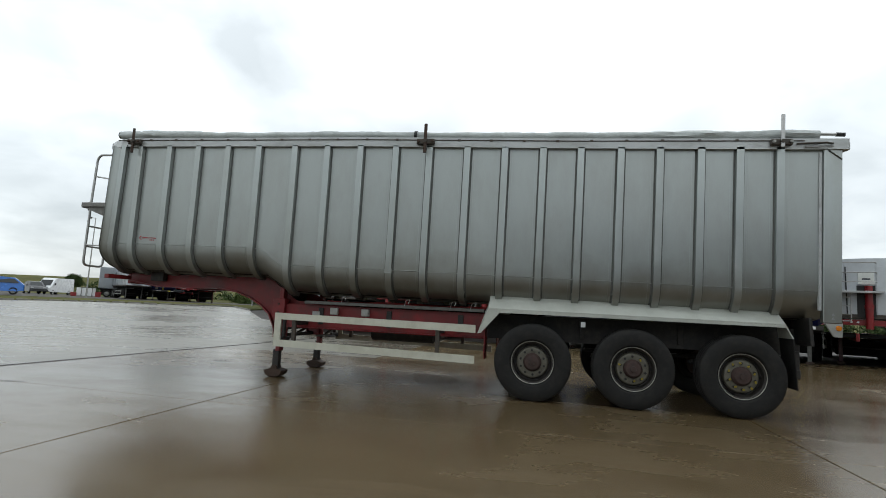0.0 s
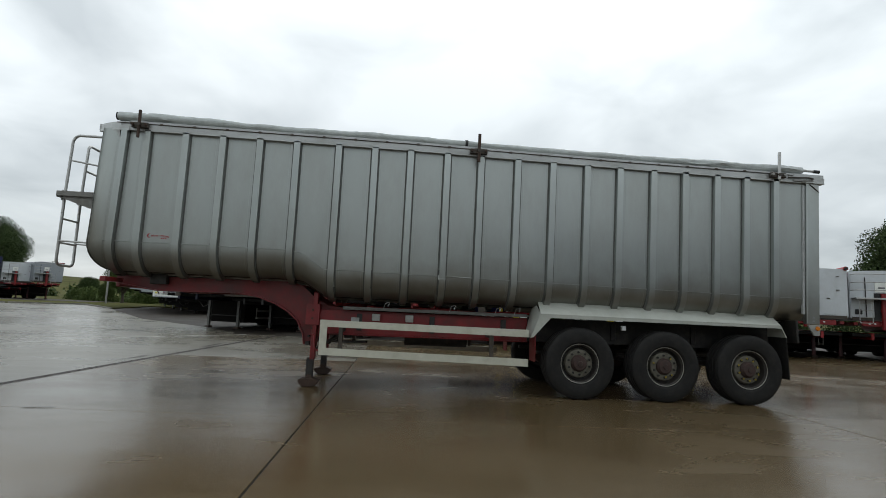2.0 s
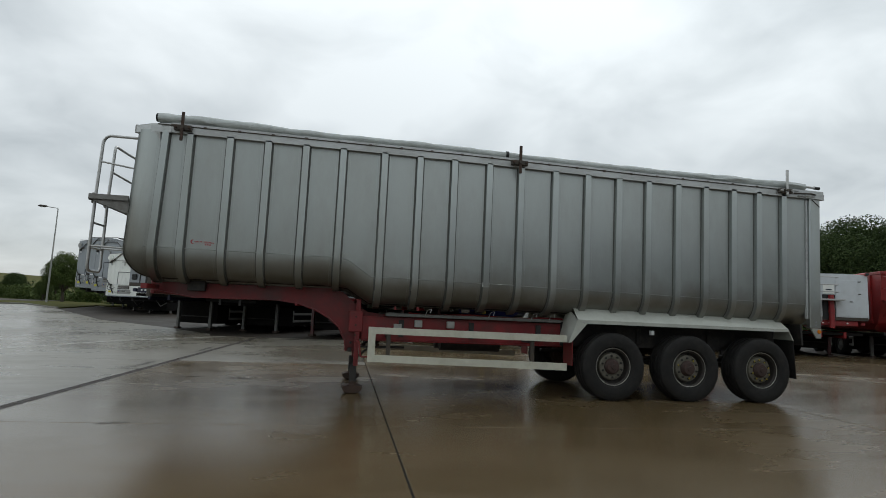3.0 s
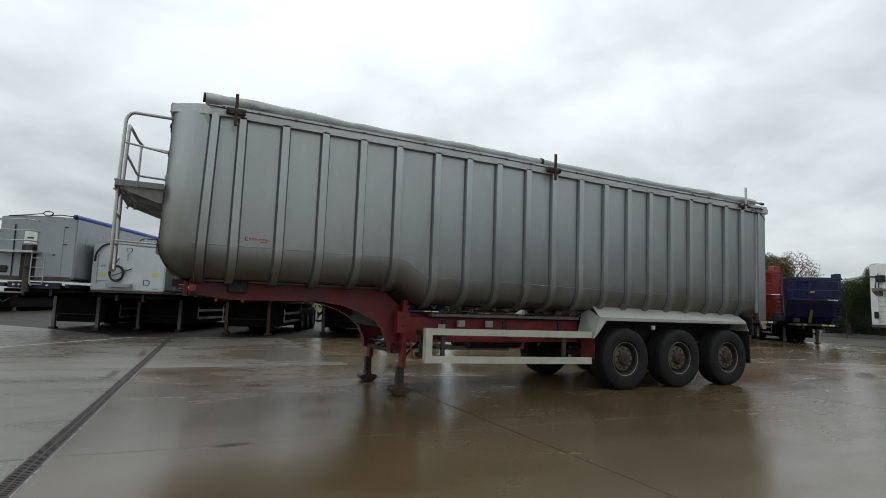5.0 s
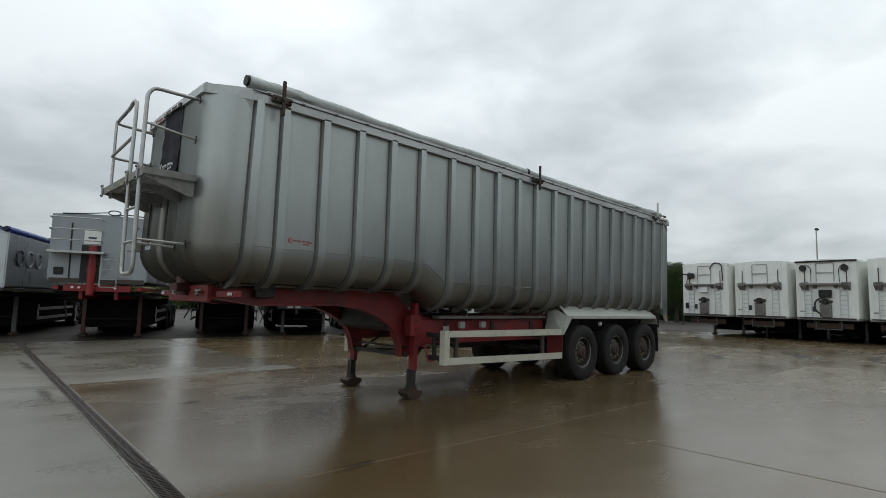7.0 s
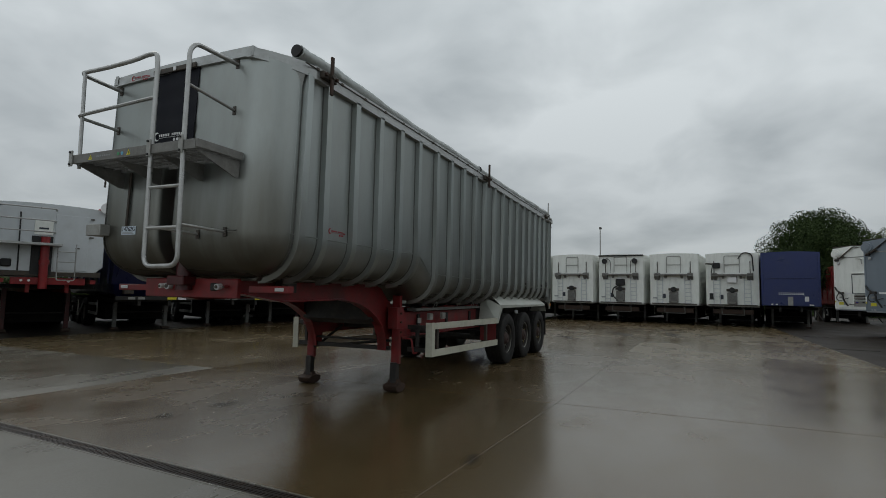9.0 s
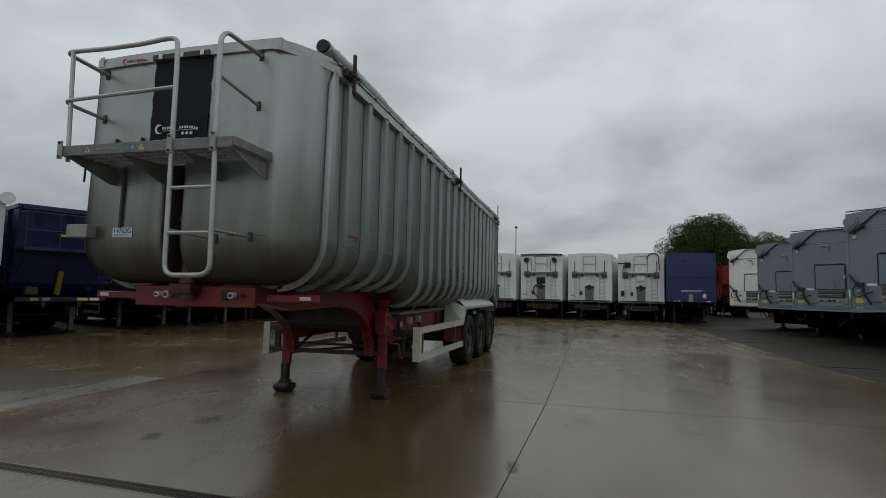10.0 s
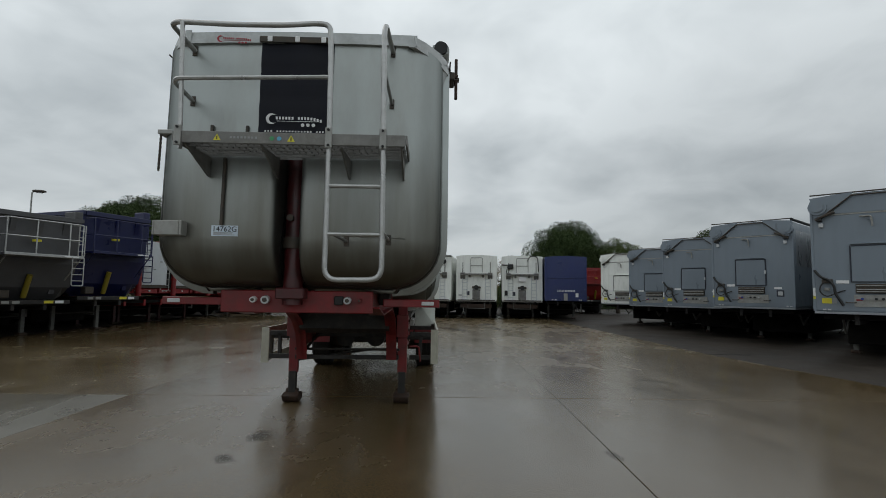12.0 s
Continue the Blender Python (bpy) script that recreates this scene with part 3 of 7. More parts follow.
for outline in ([(-20.19, 12.02), (-9.0, 12.02), (-9.3, 13.4), (-11.9, 16.4), (-15.8, 19.7), (-20.19, 26.2)], [(-26.99, 12.02), (-20.21, 12.02), (-20.21, 26.22), (-22.5, 29.8), (-26.99, 34.7)],
                [(-33.99, 12.02), (-27.01, 12.02), (-27.01, 34.72), (-27.3, 35.0), (-30.2, 31.0), (-33.0, 29.0), (-33.99, 27.0)], [(-36.9, 12.02), (-34.01, 12.02), (-34.01, 26.97), (-34.5, 26.0), (-35.5, 22.0), (-36.7, 16.0)]):
    bay(outline, M["concrete_pale"])
bay([(-80, -30), (-34 - GAP, -30), (-34 - GAP, 12.0), (-80, 12.0)], M["concrete_pale"])

# joint sealant lies low in the gaps
seal = bmesh.new()
for x in BAY_X[1:-1]:
    box(x - 0.02, x + 0.02, -9.9, 11.95, -0.012, -0.006, bm=seal)
for y in BAY_Y[1:-1]:
    for xa, xb in zip(BAY_X, BAY_X[1:]):
        ya, yb = joint_at(xa, y), joint_at(xb, y)
        prism([(xa, ya - 0.018), (xb, yb - 0.018), (xb, yb + 0.018), (xa, ya + 0.018)], -0.012, -0.0065, plane="xy", bm=seal)
for x in WEST_X[1:-1]:
    box(x - 0.02, x + 0.02, -29, 11.95, -0.012, -0.006, bm=seal)
for y in WEST_Y[1:]:
    box(-34, drain_at(y) - 0.11, y - 0.018, y + 0.018, -0.012, -0.0065, bm=seal)
single("joint_sealant", sloped(seal), M["joint"], "black bitumen sealant in the concrete joints", "joint", kind="structure", smooth=None)

# drain channel with cast grates
drain = thing("drain_channel", "cast iron slotted drain channel set in the concrete", "drain", kind="structure")
slant = Matrix.Rotation(-math.atan(0.042), 4, "Z")
part("channel", box(-0.076, 0.076, -22, 10.4, -0.03, -0.010), M["joint"], drain, smooth=None)
for xa, xb in ((-0.091, -0.072), (0.072, 0.091)):
    part("edge_strip", box(xa, xb, -22, 10.4, -0.03, 0.001), M["concrete_pale"], drain, "worn concrete edge", smooth=None)
grate = bmesh.new()
for x in (-0.068, -0.006, 0.056):
    box(x, x + 0.012, 0, 0.495, -0.02, 0.001, bm=grate)
for k in range(13):
    box(-0.068, 0.068, k * 0.0385, k * 0.0385 + 0.02, -0.02, 0.0, bm=grate)
grate = mesh_of("grate", grate, M["iron"], None)
for k in range(64):
    g = part("grate", grate, None, drain)
    g.location = (0, -21.9 + 0.5 * k, 0)
drain.matrix_basis = Matrix.Translation((drain_at(0), 0, 0)) @ slant

# worn line that bends across the bays
line = bmesh.new()
bend = [(-13.4, -0.6), (-12.56, 1.93), (-11.77, 5.18), (-10.81, 8.2), (-9.5, 10.25), (-8.43, 11.75)]
for (xa, ya), (xb, yb) in zip(bend, bend[1:]):
    prism([(xa, ya), (xa + 0.085, ya - 0.045), (xb + 0.085, yb - 0.045), (xb, yb)], 0.0, 0.003, plane="xy", bm=line)
single("painted_line", line, M["paint_line"], "worn white line bending across the concrete", "line", kind="structure", smooth=None)

# kerb along the verge
kerb = thing("kerb", "pale concrete kerb along the grass verge", "kerb", kind="structure")
stone = mesh_of("kerb_stone", box(-0.45, 0.45, -0.06, 0.06, -0.15, 0.10, 0.012), M["kerb"], None)
KERB_LINE = [(-60, 9.0), (-36.9, 15.9), (-35.6, 22.0), (-34.6, 26.1), (-33.05, 29.08), (-30.25, 31.1), (-27.3, 35.12), (-22.6, 29.95)]
for (xa, ya), (xb, yb) in zip(KERB_LINE, KERB_LINE[1:]):
    run = math.hypot(xb - xa, yb - ya)
    n = int(run / 0.91)
    for k in range(n):
        s = part("kerb_stone", stone, None, kerb)
        s.matrix_basis = stand(xa + (xb - xa) * (k + 0.5) / n, ya + (yb - ya) * (k + 0.5) / n, math.degrees(math.atan2(yb - ya, xb - xa)))
VERGE = [(x - 0.06, y + 0.08) for x, y in KERB_LINE]
sheet("verge", VERGE + [(-23.6, 38.0), (-18, 41.0), (-10, 46.0), (-10, 66), (-130, 112), (-130, -2)], -0.2, 0.06, M["grass"], "mown grass verge behind the kerb", "grass")



# dull oily stains on the wet concrete
disc = bmesh.new()
bmesh.ops.create_circle(disc, cap_ends=True, segments=28, radius=1.0)
STAIN = mesh_of("stain", disc, M["stain"], None)
for x, y, rx, ry, turn in ((11.0, -2.4, 2.2, 0.5, 20), (12.2, -4.2, 2.4, 0.4, 5), (15.0, -4.0, 2.0, 0.6, -20),
                          (8.0, -0.9, 1.5, 0.35, 30), (9.8, -3.0, 1.2, 0.2, 60), (-5.85, 0.62, 0.26, 0.20, 0),
                          (-6.6, 0.72, 0.22, 0.14, 20), (-6.5, -2.95, 0.25, 0.10, 10), (-7.96, 2.4, 0.12, 0.9, 0), (-7.75, 6.2, 0.12, 1.6, 0)):
    part("stain", STAIN, None, pavement).matrix_basis = pose(x, y, 0.004, 0, 0, turn) @ Matrix.Diagonal((rx, ry, 1, 1))
# ---- the silver tipping trailer ----
AXLES = (-0.03, 1.28, 2.60)
RAIL_LOW = [(-7.3, 3.687), (-2.66, 3.631), (0.5, 3.55), (3.9, 3.455)]
CREASE = [(-7.3, 2.025), (-4.36, 2.018), (-4.15, 1.985), (-3.82, 1.755), (-3.7, 1.758), (-0.5, 1.71), (3.9, 1.63)]
ARC = [(-7.3, 0.43), (-4.36, 0.43), (-3.75, 0.41), (3.9, 0.36)]
SKIN, FRONT, REAR = 1.225, -7.27, 3.60
RIBS = (-6.79, -6.43, -5.895, -5.376, -4.85, -4.32, -3.715, -3.185, -2.66, -2.115, -1.61, -1.055, -0.518, 0.012, 0.525, 1.055, 1.56, 2.075, 2.55, 3.03)

trailer = thing("tipper_trailer", "silver-grey ribbed aluminium tipping trailer on red chassis, parked on its legs", "trailer")


def profile(x, out, steps=8):
    """The side of the body at x from the rail down round the belly, out metres proud: (y, z) on the +y side."""
    zc, r = lerp(x, CREASE), lerp(x, ARC)
    pts = [(SKIN + out, lerp(x, RAIL_LOW) + 0.02), (SKIN + out, zc)]
    for k in range(1, steps + 1):
        a = k / steps * math.pi / 2
        pts.append((SKIN - r + (r + out) * math.cos(a), zc - (r + out) * math.sin(a)))
    return pts


def body_shell():
    bm = bmesh.new()
    cr, slot, lip = 0.38, 0.10, 0.055
    half = [(REAR, SKIN, 0, -1), (1.5, SKIN, 0, -1), (-1.55, SKIN, 0, -1), (-3.7, SKIN, 0, -1), (-3.82, SKIN, 0, -1), (-4.15, SKIN, 0, -1), (-4.36, SKIN, 0, -1), (-6.0, SKIN, 0, -1)]
    for k in range(9):
        a = k / 8 * math.pi / 2
        half.append((FRONT + cr - cr * math.sin(a), SKIN - cr + cr * math.cos(a), math.sin(a), -math.cos(a)))
    half += [(FRONT, 0.55, 1, 0), (FRONT, slot + lip, 1, 0)]
    for k in range(1, 5):
        a = k / 4 * math.pi / 2
        half.append((FRONT + lip - lip * math.cos(a), slot + lip - lip * math.sin(a), 1, 0))
    half += [(FRONT + 0.3, slot, 1, 0), (-6.72, slot, 1, 0)]
    outline = half + [(x, -y, nx, -ny) for x, y, nx, ny in half[::-1]]
    columns = []
    for x, y, nx, ny in outline:
        if x < FRONT + 0.7 and abs(y) < 0.3:
            y += 0.06  # the ram slot sits off the middle
        zc, r = lerp(x, CREASE), lerp(x, ARC)
        top = lerp(x, RAIL_LOW) + 0.05
        if x < FRONT + 0.5:
            top = lerp(abs(y), [(0, 3.79), (0.98, 3.775), (1.225, 3.715)])
        col = [bm.verts.new((x, y, top)), bm.verts.new((x, y, (top + zc) / 2)), bm.verts.new((x, y, zc))]
        for k in range(1, 9):
            a = k / 8 * math.pi / 2
            col.append(bm.verts.new((x + nx * r * (1 - math.cos(a)), y + ny * r * (1 - math.cos(a)), zc - r * math.sin(a))))
        last = col[-1].co
        col.append(bm.verts.new((max(last.x, FRONT + 0.6), last.y * 0.08, last.z)))
        columns.append(col)
    for a, b in zip(columns, columns[1:]):
        for k in range(len(a) - 1):
            bm.faces.new((a[k], a[k + 1], b[k + 1], b[k]))
    bmesh.ops.remove_doubles(bm, verts=bm.verts, dist=0.0005)
    return bm


shell = part("body_shell", body_shell(), M["silver"], trailer, smooth=0.45)
thick = shell.modifiers.new("wall", "SOLIDIFY")
thick.thickness, thick.offset = 0.035, -1

for side in (-1, 1):
    for x in RIBS:
        bm = bmesh.new()
        rings = []
        inner, outer = profile(x, -0.006), profile(x, 0.060)
        for (yi, zi), (yo, zo) in zip(inner, outer):
            rings.append([bm.verts.new((x + dx, side * y, z)) for dx, y, z in ((-0.054, yi, zi), (-0.045, yo, zo), (0.045, yo, zo), (0.054, yi, zi))])
        ring_bridge(bm, rings)
        # weld lines beside the rib
        for dx in (-0.105, 0.105):
            lines = []
            for (yi, zi), (yo, zo) in zip(profile(x, -0.004), profile(x, 0.0012)):
                lines.append([bm.verts.new((x + dx + q, side * y, z)) for q, y, z in ((-0.007, yi, zi), (0.0, yo, zo), (0.007, yi, zi))])
            ring_bridge(bm, lines)
        rib = part("rib", bm, M["rib"], trailer, smooth=0.4)
        # dark line at each rib edge, in place of shade on the rib's side
        for edge in (-1, 1):
            bead, lines = bmesh.new(), []
            for (yi, zi), (yo, zo) in zip(profile(x, -0.003), profile(x, 0.004)):
                lines.append([bead.verts.new((x + edge * q, side * y, z)) for q, y, z in ((0.048, yo, zo), (0.064, yo, zo), (0.072, yi, zi))])
            ring_bridge(bead, lines)
            part("sealant_bead", bead, M["sealant"], rib, "dark grey line along the rib, painting its shaded side", smooth=0.4)
    # seam bead along the start of the belly curve
    xs = [-6.9, -6, -4.36, -4.15, -3.82, -3.7, -0.5, 3.55]
    part("seam", tube([(x, side * (SKIN + 0.0005), lerp(x, CREASE)) for x in xs], 0.006, 6), M["rib"], trailer)
    # top rail: deep lower member with a narrow upper lip
    for name, z0, z1, y0, y1, mat in (("top_rail", 0.0, 0.095, 1.20, 1.285, "rail"), ("sheet_track", 0.10, 0.15, 1.16, 1.27, "rail")):
        bm, rings = bmesh.new(), []
        for x in (-6.72, -4.5, -2.66, 0.5, 3.82):
            z = lerp(x, RAIL_LOW)
            rings.append([bm.verts.new(p) for p in ((x, side * y0, z + z0), (x, side * y1, z + z0), (x, side * y1, z + z1), (x, side * y0, z + z1))])
        ring_bridge(bm, rings)
        part(name, bm, M[mat], trailer, smooth=None)
    part("track_rod", tube([(x, side * 1.29, lerp(x, RAIL_LOW) + 0.103) for x in (-6.9, -2.66, 0.5, 3.3)], 0.008, 6), M["dark_steel"], trailer)
    clip = mesh_of("rail_clip", box(-0.02, 0.02, -0.008, 0.008, -0.014, 0.014, 0.003), M["dark_steel"], None)
    for k in range(22):
        x = -6.7 + k * 0.46
        c = part("rail_clip", clip, None, trailer)
        c.location = (x, side * 1.293, lerp(x, RAIL_LOW) + 0.107)
    # capping strip folded round the front upper corner
    strip, rings = bmesh.new(), []
    for x, y, low, high in ((-7.305, 0.97, 3.728, 3.83), (-7.20, 1.075, 3.708, 3.823), (-7.02, 1.20, 3.688, 3.815), (-6.86, 1.27, 3.678, 3.811), (-6.715, 1.295, 3.673, 3.808)):
        rings.append([strip.verts.new(p) for p in ((x, side * (y - 0.05), low), (x, side * y, low), (x, side * (y - 0.01), high), (x, side * (y - 0.06), high))])
    ring_bridge(strip, rings)
    part("corner_cap", strip, M["rail"], trailer, smooth=None)
    part("corner_gusset", hexa([(-7.17, side * 1.075, 3.643), (-7.16, side * 1.085, 3.643), (-6.87, side * 1.225, 3.543), (-6.87, side * 1.215, 3.543),
                                (-7.17, side * 1.085, 3.708), (-7.16, side * 1.095, 3.708), (-6.87, side * 1.262, 3.678), (-6.87, side * 1.22, 3.678)]), M["rail"], trailer, smooth=None)
    # rear corner post with lamp bracket
    post = part("rear_post", box(3.53, 3.74, min(side * 1.19, side * 1.275), max(side * 1.19, side * 1.275), 1.25, 3.50, 0.006), M["rib"], trailer, smooth=None)
    part("post_flange", box(3.49, 3.526, min(side * 1.2, side * 1.245), max(side * 1.2, side * 1.245), 1.4, 3.44, 0.003), M["rail"], trailer, smooth=None)
    part("post_cap", hexa([(3.44, side * 1.16, 3.47), (3.80, side * 1.16, 3.455), (3.80, side * 1.30, 3.455), (3.44, side * 1.30, 3.47),
                           (3.44, side * 1.16, 3.565), (3.80, side * 1.16, 3.565), (3.80, side * 1.30, 3.545), (3.44, side * 1.30, 3.555)]), M["rail"], trailer, smooth=None)
    part("post_brace", tube([(3.58, side * 1.278, 3.45), (3.735, side * 1.278, 3.33)], 0.008, 6), M["dark_steel"], post)
    brk = part("lamp_bracket", prism([(3.53, 1.245), (3.73, 1.245), (3.72, 1.08), (3.63, 1.08)], side * 1.24, side * 1.268), M["grey_steel"], trailer, smooth=None)
    part("marker_lamp", move(lathe([(0.0, -0.018), (0.03, -0.016), (0.034, 0.0)], 14), Matrix.Translation((3.68, side * 1.27, 1.19)) @ (Matrix.Identity(4) if side < 0 else Matrix.Rotation(math.pi, 4, "Z"))), M["amber"], brk, "round amber side marker lamp")
    tri = bmesh.new()
    for dx, dz in ((0, 0.05), (0.0, 0.0)):
        prism([(3.62 + dx, 1.29 + dz), (3.66 + dx, 1.29 + dz), (3.64 + dx, 1.325 + dz)], side * 1.2755, side * 1.2785, bm=tri)
    part("warning_label", tri, M["print_grey"], post, smooth=None)

part("rear_door", box(3.66, 3.74, -1.18, 1.18, 1.30, 3.45, 0.01), M["silver"], trailer, smooth=None)
hinge = bmesh.new()
for k in range(4):
    box(3.742, 3.77, -1.15, 1.15, 1.5 + 0.55 * k, 1.58 + 0.55 * k, 0.004, bm=hinge)
part("door_stiffener", hinge, M["rib"], trailer, smooth=None)
for k in range(3):
    part("top_bow", tube([(-4.6 + 3.2 * k, -1.2, 3.72 - 0.06 * k), (-4.6 + 3.2 * k, 0, 3.79 - 0.06 * k), (-4.6 + 3.2 * k, 1.2, 3.72 - 0.06 * k)], 0.025), M["galv"], trailer)

# front top band
bm, rings = bmesh.new(), []
for y, z in ((-0.99, 3.84), (-0.6, 3.845), (0, 3.845), (0.6, 3.83), (0.99, 3.81)):
    rings.append([bm.verts.new(p) for p in ((FRONT - 0.03, y, z - 0.10), (FRONT + 0.06, y, z - 0.10), (FRONT + 0.06, y, z), (FRONT - 0.025, y, z))])
ring_bridge(bm, rings)
band = part("front_band", bm, M["rail"], trailer, "plain silver top band", smooth=None)

# rolled sheet on the near top edge
bm, rings = bmesh.new(), []
for k in range(161):
    x = -6.92 + 10.42 * k / 160
    crumple = noise.noise(Vector((x * 1.7, 0, 3)))
    ends = max(0, 1 - abs(x + 6.6) / 1.0) + max(0, 1 - abs(x - 2.3) / 1.2) + 0.25
    r0 = 0.055 + 0.008 * crumple + 0.019 * max(0, min(1, (-x - 4.6) / 1.6)) + 0.004 * max(0, min(1, x - 1.2))
    ring = []
    for j in range(14):
        a = 2 * math.pi * j / 14
        fold = 0.030 * ends * noise.noise(Vector((x * 3.2 + a * 1.3, math.cos(a) * 1.5, math.sin(a) * 1.5)))
        fold += 0.013 * noise.noise(Vector((x * 9.0, math.cos(a) * 2.5, math.sin(a) * 2.5 + 7))) * (0.4 + ends)
        ring.append(bm.verts.new((x, -1.20 + (r0 + fold) * math.cos(a), lerp(x, RAIL_LOW) + 0.150 + r0 + 0.010 * crumple + (r0 + fold) * math.sin(a))))
    rings.append(ring)
ring_bridge(bm, rings)
roll = part("rolled_sheet", bm, M["tarp"], trailer, "grey rolled-up cover sheet with creases", smooth=1.2)
part("roll_pipe", tube([(3.4, -1.20, 3.695), (3.72, -1.20, 3.684)], 0.022), M["galv"], roll)
part("roll_end", tube([(3.70, -1.20, 3.684), (3.80, -1.20, 3.681)], 0.028), M["black"], roll)
part("roll_collar", tube([(-1.86, -1.2, 3.61 + 0.205), (-1.82, -1.2, 3.609 + 0.205)], 0.068, 14), M["black"], roll)
part("roll_mouth", tube([(-6.95, -1.2, 3.682 + 0.225), (-6.915, -1.2, 3.682 + 0.225)], 0.062, 14), M["black"], roll)

# sheet arms along the rail
for x, z0, z1, mat, label in ((-6.535, 3.547, 3.968, "rust", "rusty upright sheet arm"), (-1.665, 3.495, 3.94, "rust", "rusty upright sheet arm"), (3.02, 3.47, 3.91, "galv", "plain grey upright sheet arm")):
    arm = part("sheet_arm", box(x - 0.022, x + 0.022, -1.375, -1.345, z0, z1, 0.006), M[mat], trailer, label, smooth=None)
    zb = lerp(x, RAIL_LOW) + 0.06
    part("arm_bracket", box(x - 0.13, x + 0.13, -1.343, -1.288, zb - 0.03, zb + 0.05, 0.008), M["dark_steel"], arm, smooth=None)
    for dx in (-0.10, 0.10):
        part("arm_bolt", tube([(x + dx, -1.343, zb + 0.01), (x + dx, -1.375, zb + 0.01)], 0.02, 6), M["grey_steel" if mat == "galv" else "rust"], arm)
    part("arm_pivot", tube([(x, -1.30, zb + 0.01), (x, -1.39, zb + 0.01)], 0.026, 8), M["dark_steel"], arm)
part("latch_lever", tube([(3.2, -1.31, 3.53), (3.55, -1.31, 3.545), (3.62, -1.31, 3.53)], 0.012, 6), M["dark_steel"], trailer)
part("latch_lever", tube([(3.3, -1.3, 3.49), (3.62, -1.3, 3.50)], 0.014, 6), M["galv"], trailer)

# dent repair and side print
part("patch", box(-2.175, -2.06, -1.282, -1.262, 1.675, 1.755, 0.008), M["rib"], trailer, "bright dented patch on the rib", smooth=None)
part("dent_crease", tube([(-1.95, -1.226, 1.738), (-1.80, -1.236, 1.730), (-1.70, -1.226, 1.735)], 0.006, 5), M["rib"], trailer)


def maker_mark(x, y, z, s, face, mats, parent):
    """A crescent, a bar of unreadable print and three dots, s metres long."""
    cres = bmesh.new()
    outer = [(math.cos(a) * 0.088, math.sin(a) * 0.088) for a in np.linspace(math.radians(55), math.radians(305), 14)]
    inner = [(0.040 + math.cos(a) * 0.080, math.sin(a) * 0.068) for a in np.linspace(math.radians(295), math.radians(65), 14)]
    prism([(s * (p - 0.40), s * q) for p, q in outer + inner], 0, 0.002, bm=cres, plane="xy")
    m = face(x, y, z)
    ob = part("print_crescent", cres, M[mats[0]], parent, smooth=None)
    ob.matrix_basis = m
    bar = mesh_of("print_bar", box(0, s * 0.030, 0, s * 0.046, 0, 0.002), M[mats[1]], None)
    for k in range(15):
        if k != 6:
            part("print_bar", bar, None, parent).matrix_basis = m @ pose(s * (-0.33 + 0.050 * k), s * (-0.01 - 0.0016 * max(0, k - 9) ** 2), 0)
    line = part("print_underline", box(s * -0.32, s * 0.36, s * -0.040, s * -0.033, 0, 0.002), M[mats[0]], parent, smooth=None)
    line.matrix_basis = m
    for k in range(3):
        d = part("print_dot", move(lathe([(0.0, 0.0), (s * 0.029, 0.0), (s * 0.029, 0.002), (0, 0.002)], 14), Matrix.Rotation(math.radians(90), 4, "X")), M[mats[2]], parent)
        d.matrix_basis = m @ pose(s * (0.10 + 0.085 * k), s * -0.10, 0.001)


maker_mark(-6.14, -1.2265, 2.126, 0.34, facing_side, ("print_red", "print_red", "print_red"), shell)
maker_mark(FRONT - 0.031, 0.545, 3.762, 0.32, facing_front, ("print_red", "print_red", "print_red"), band)

# mesh flap over the ram slot
bm, rings = bmesh.new(), []
for k in range(13):
    z = 3.75 - 0.82 * k / 12
    w = 0.006 * math.sin(k * 1.9)
    ring = []
    for y in np.linspace(-0.285, 0.325, 9):
        ring.append(bm.verts.new((FRONT - 0.022 - 0.010 * math.cos(y * 14 + k * 0.2) + w, y - 0.008 * (k / 12) * (1 if y > 0 else -1), z)))
    rings.append(ring)
ring_bridge(bm, rings, closed=False)
flap = part("mesh_flap", bm, M["mesh_sheet"], trailer, "black mesh flap with white print", smooth=1.0)
sol = flap.modifiers.new("cloth", "SOLIDIFY")
sol.thickness = 0.006
strap = part("flap_bar", box(FRONT - 0.05, FRONT - 0.032, -0.27, 0.34, 3.735, 3.79, 0.004), M["dark_steel"], trailer, smooth=None)
for y in (-0.20, 0.02, 0.25):
    part("bar_plate", box(FRONT - 0.06, FRONT - 0.05, y - 0.02, y + 0.02, 3.738, 3.787, 0.004), M["white_plain"], strap, "bright bolt plate", smooth=None)
maker_mark(FRONT - 0.046, 0.0, 3.045, 0.52, facing_front, ("white_plain", "white_plain", "white_plain"), flap)
web = mesh_of("print_bar", box(0, 0.013, 0.0, 0.013, 0, 0.002), M["white_plain"], None)
for k in range(20):
    if k not in (3, 16):
        part("print_bar", web, None, flap).matrix_basis = facing_front(FRONT - 0.046, 0.02, 2.928) @ pose(-0.24 + 0.025 * k, 0, 0)

# stock sticker, cable rod and folded box on the headboard
tag = part("sticker", box(FRONT - 0.005, FRONT - 0.001, 0.445, 0.66, 2.025, 2.115), M["tag_paper"], trailer, "white and pale blue stock number sticker", smooth=None)
writing("14762G", 0.062, facing_front(FRONT - 0.006, 0.5525, 2.083), M["print_dark"], tag, "stock_number")
for k, w in enumerate((0.17, 0.15, 0.16)):
    part("print_bar", box(FRONT - 0.0075, FRONT - 0.005, 0.64 - w, 0.64, 2.033 + 0.009 * k, 2.038 + 0.009 * k), M["print_grey"], tag, smooth=None)
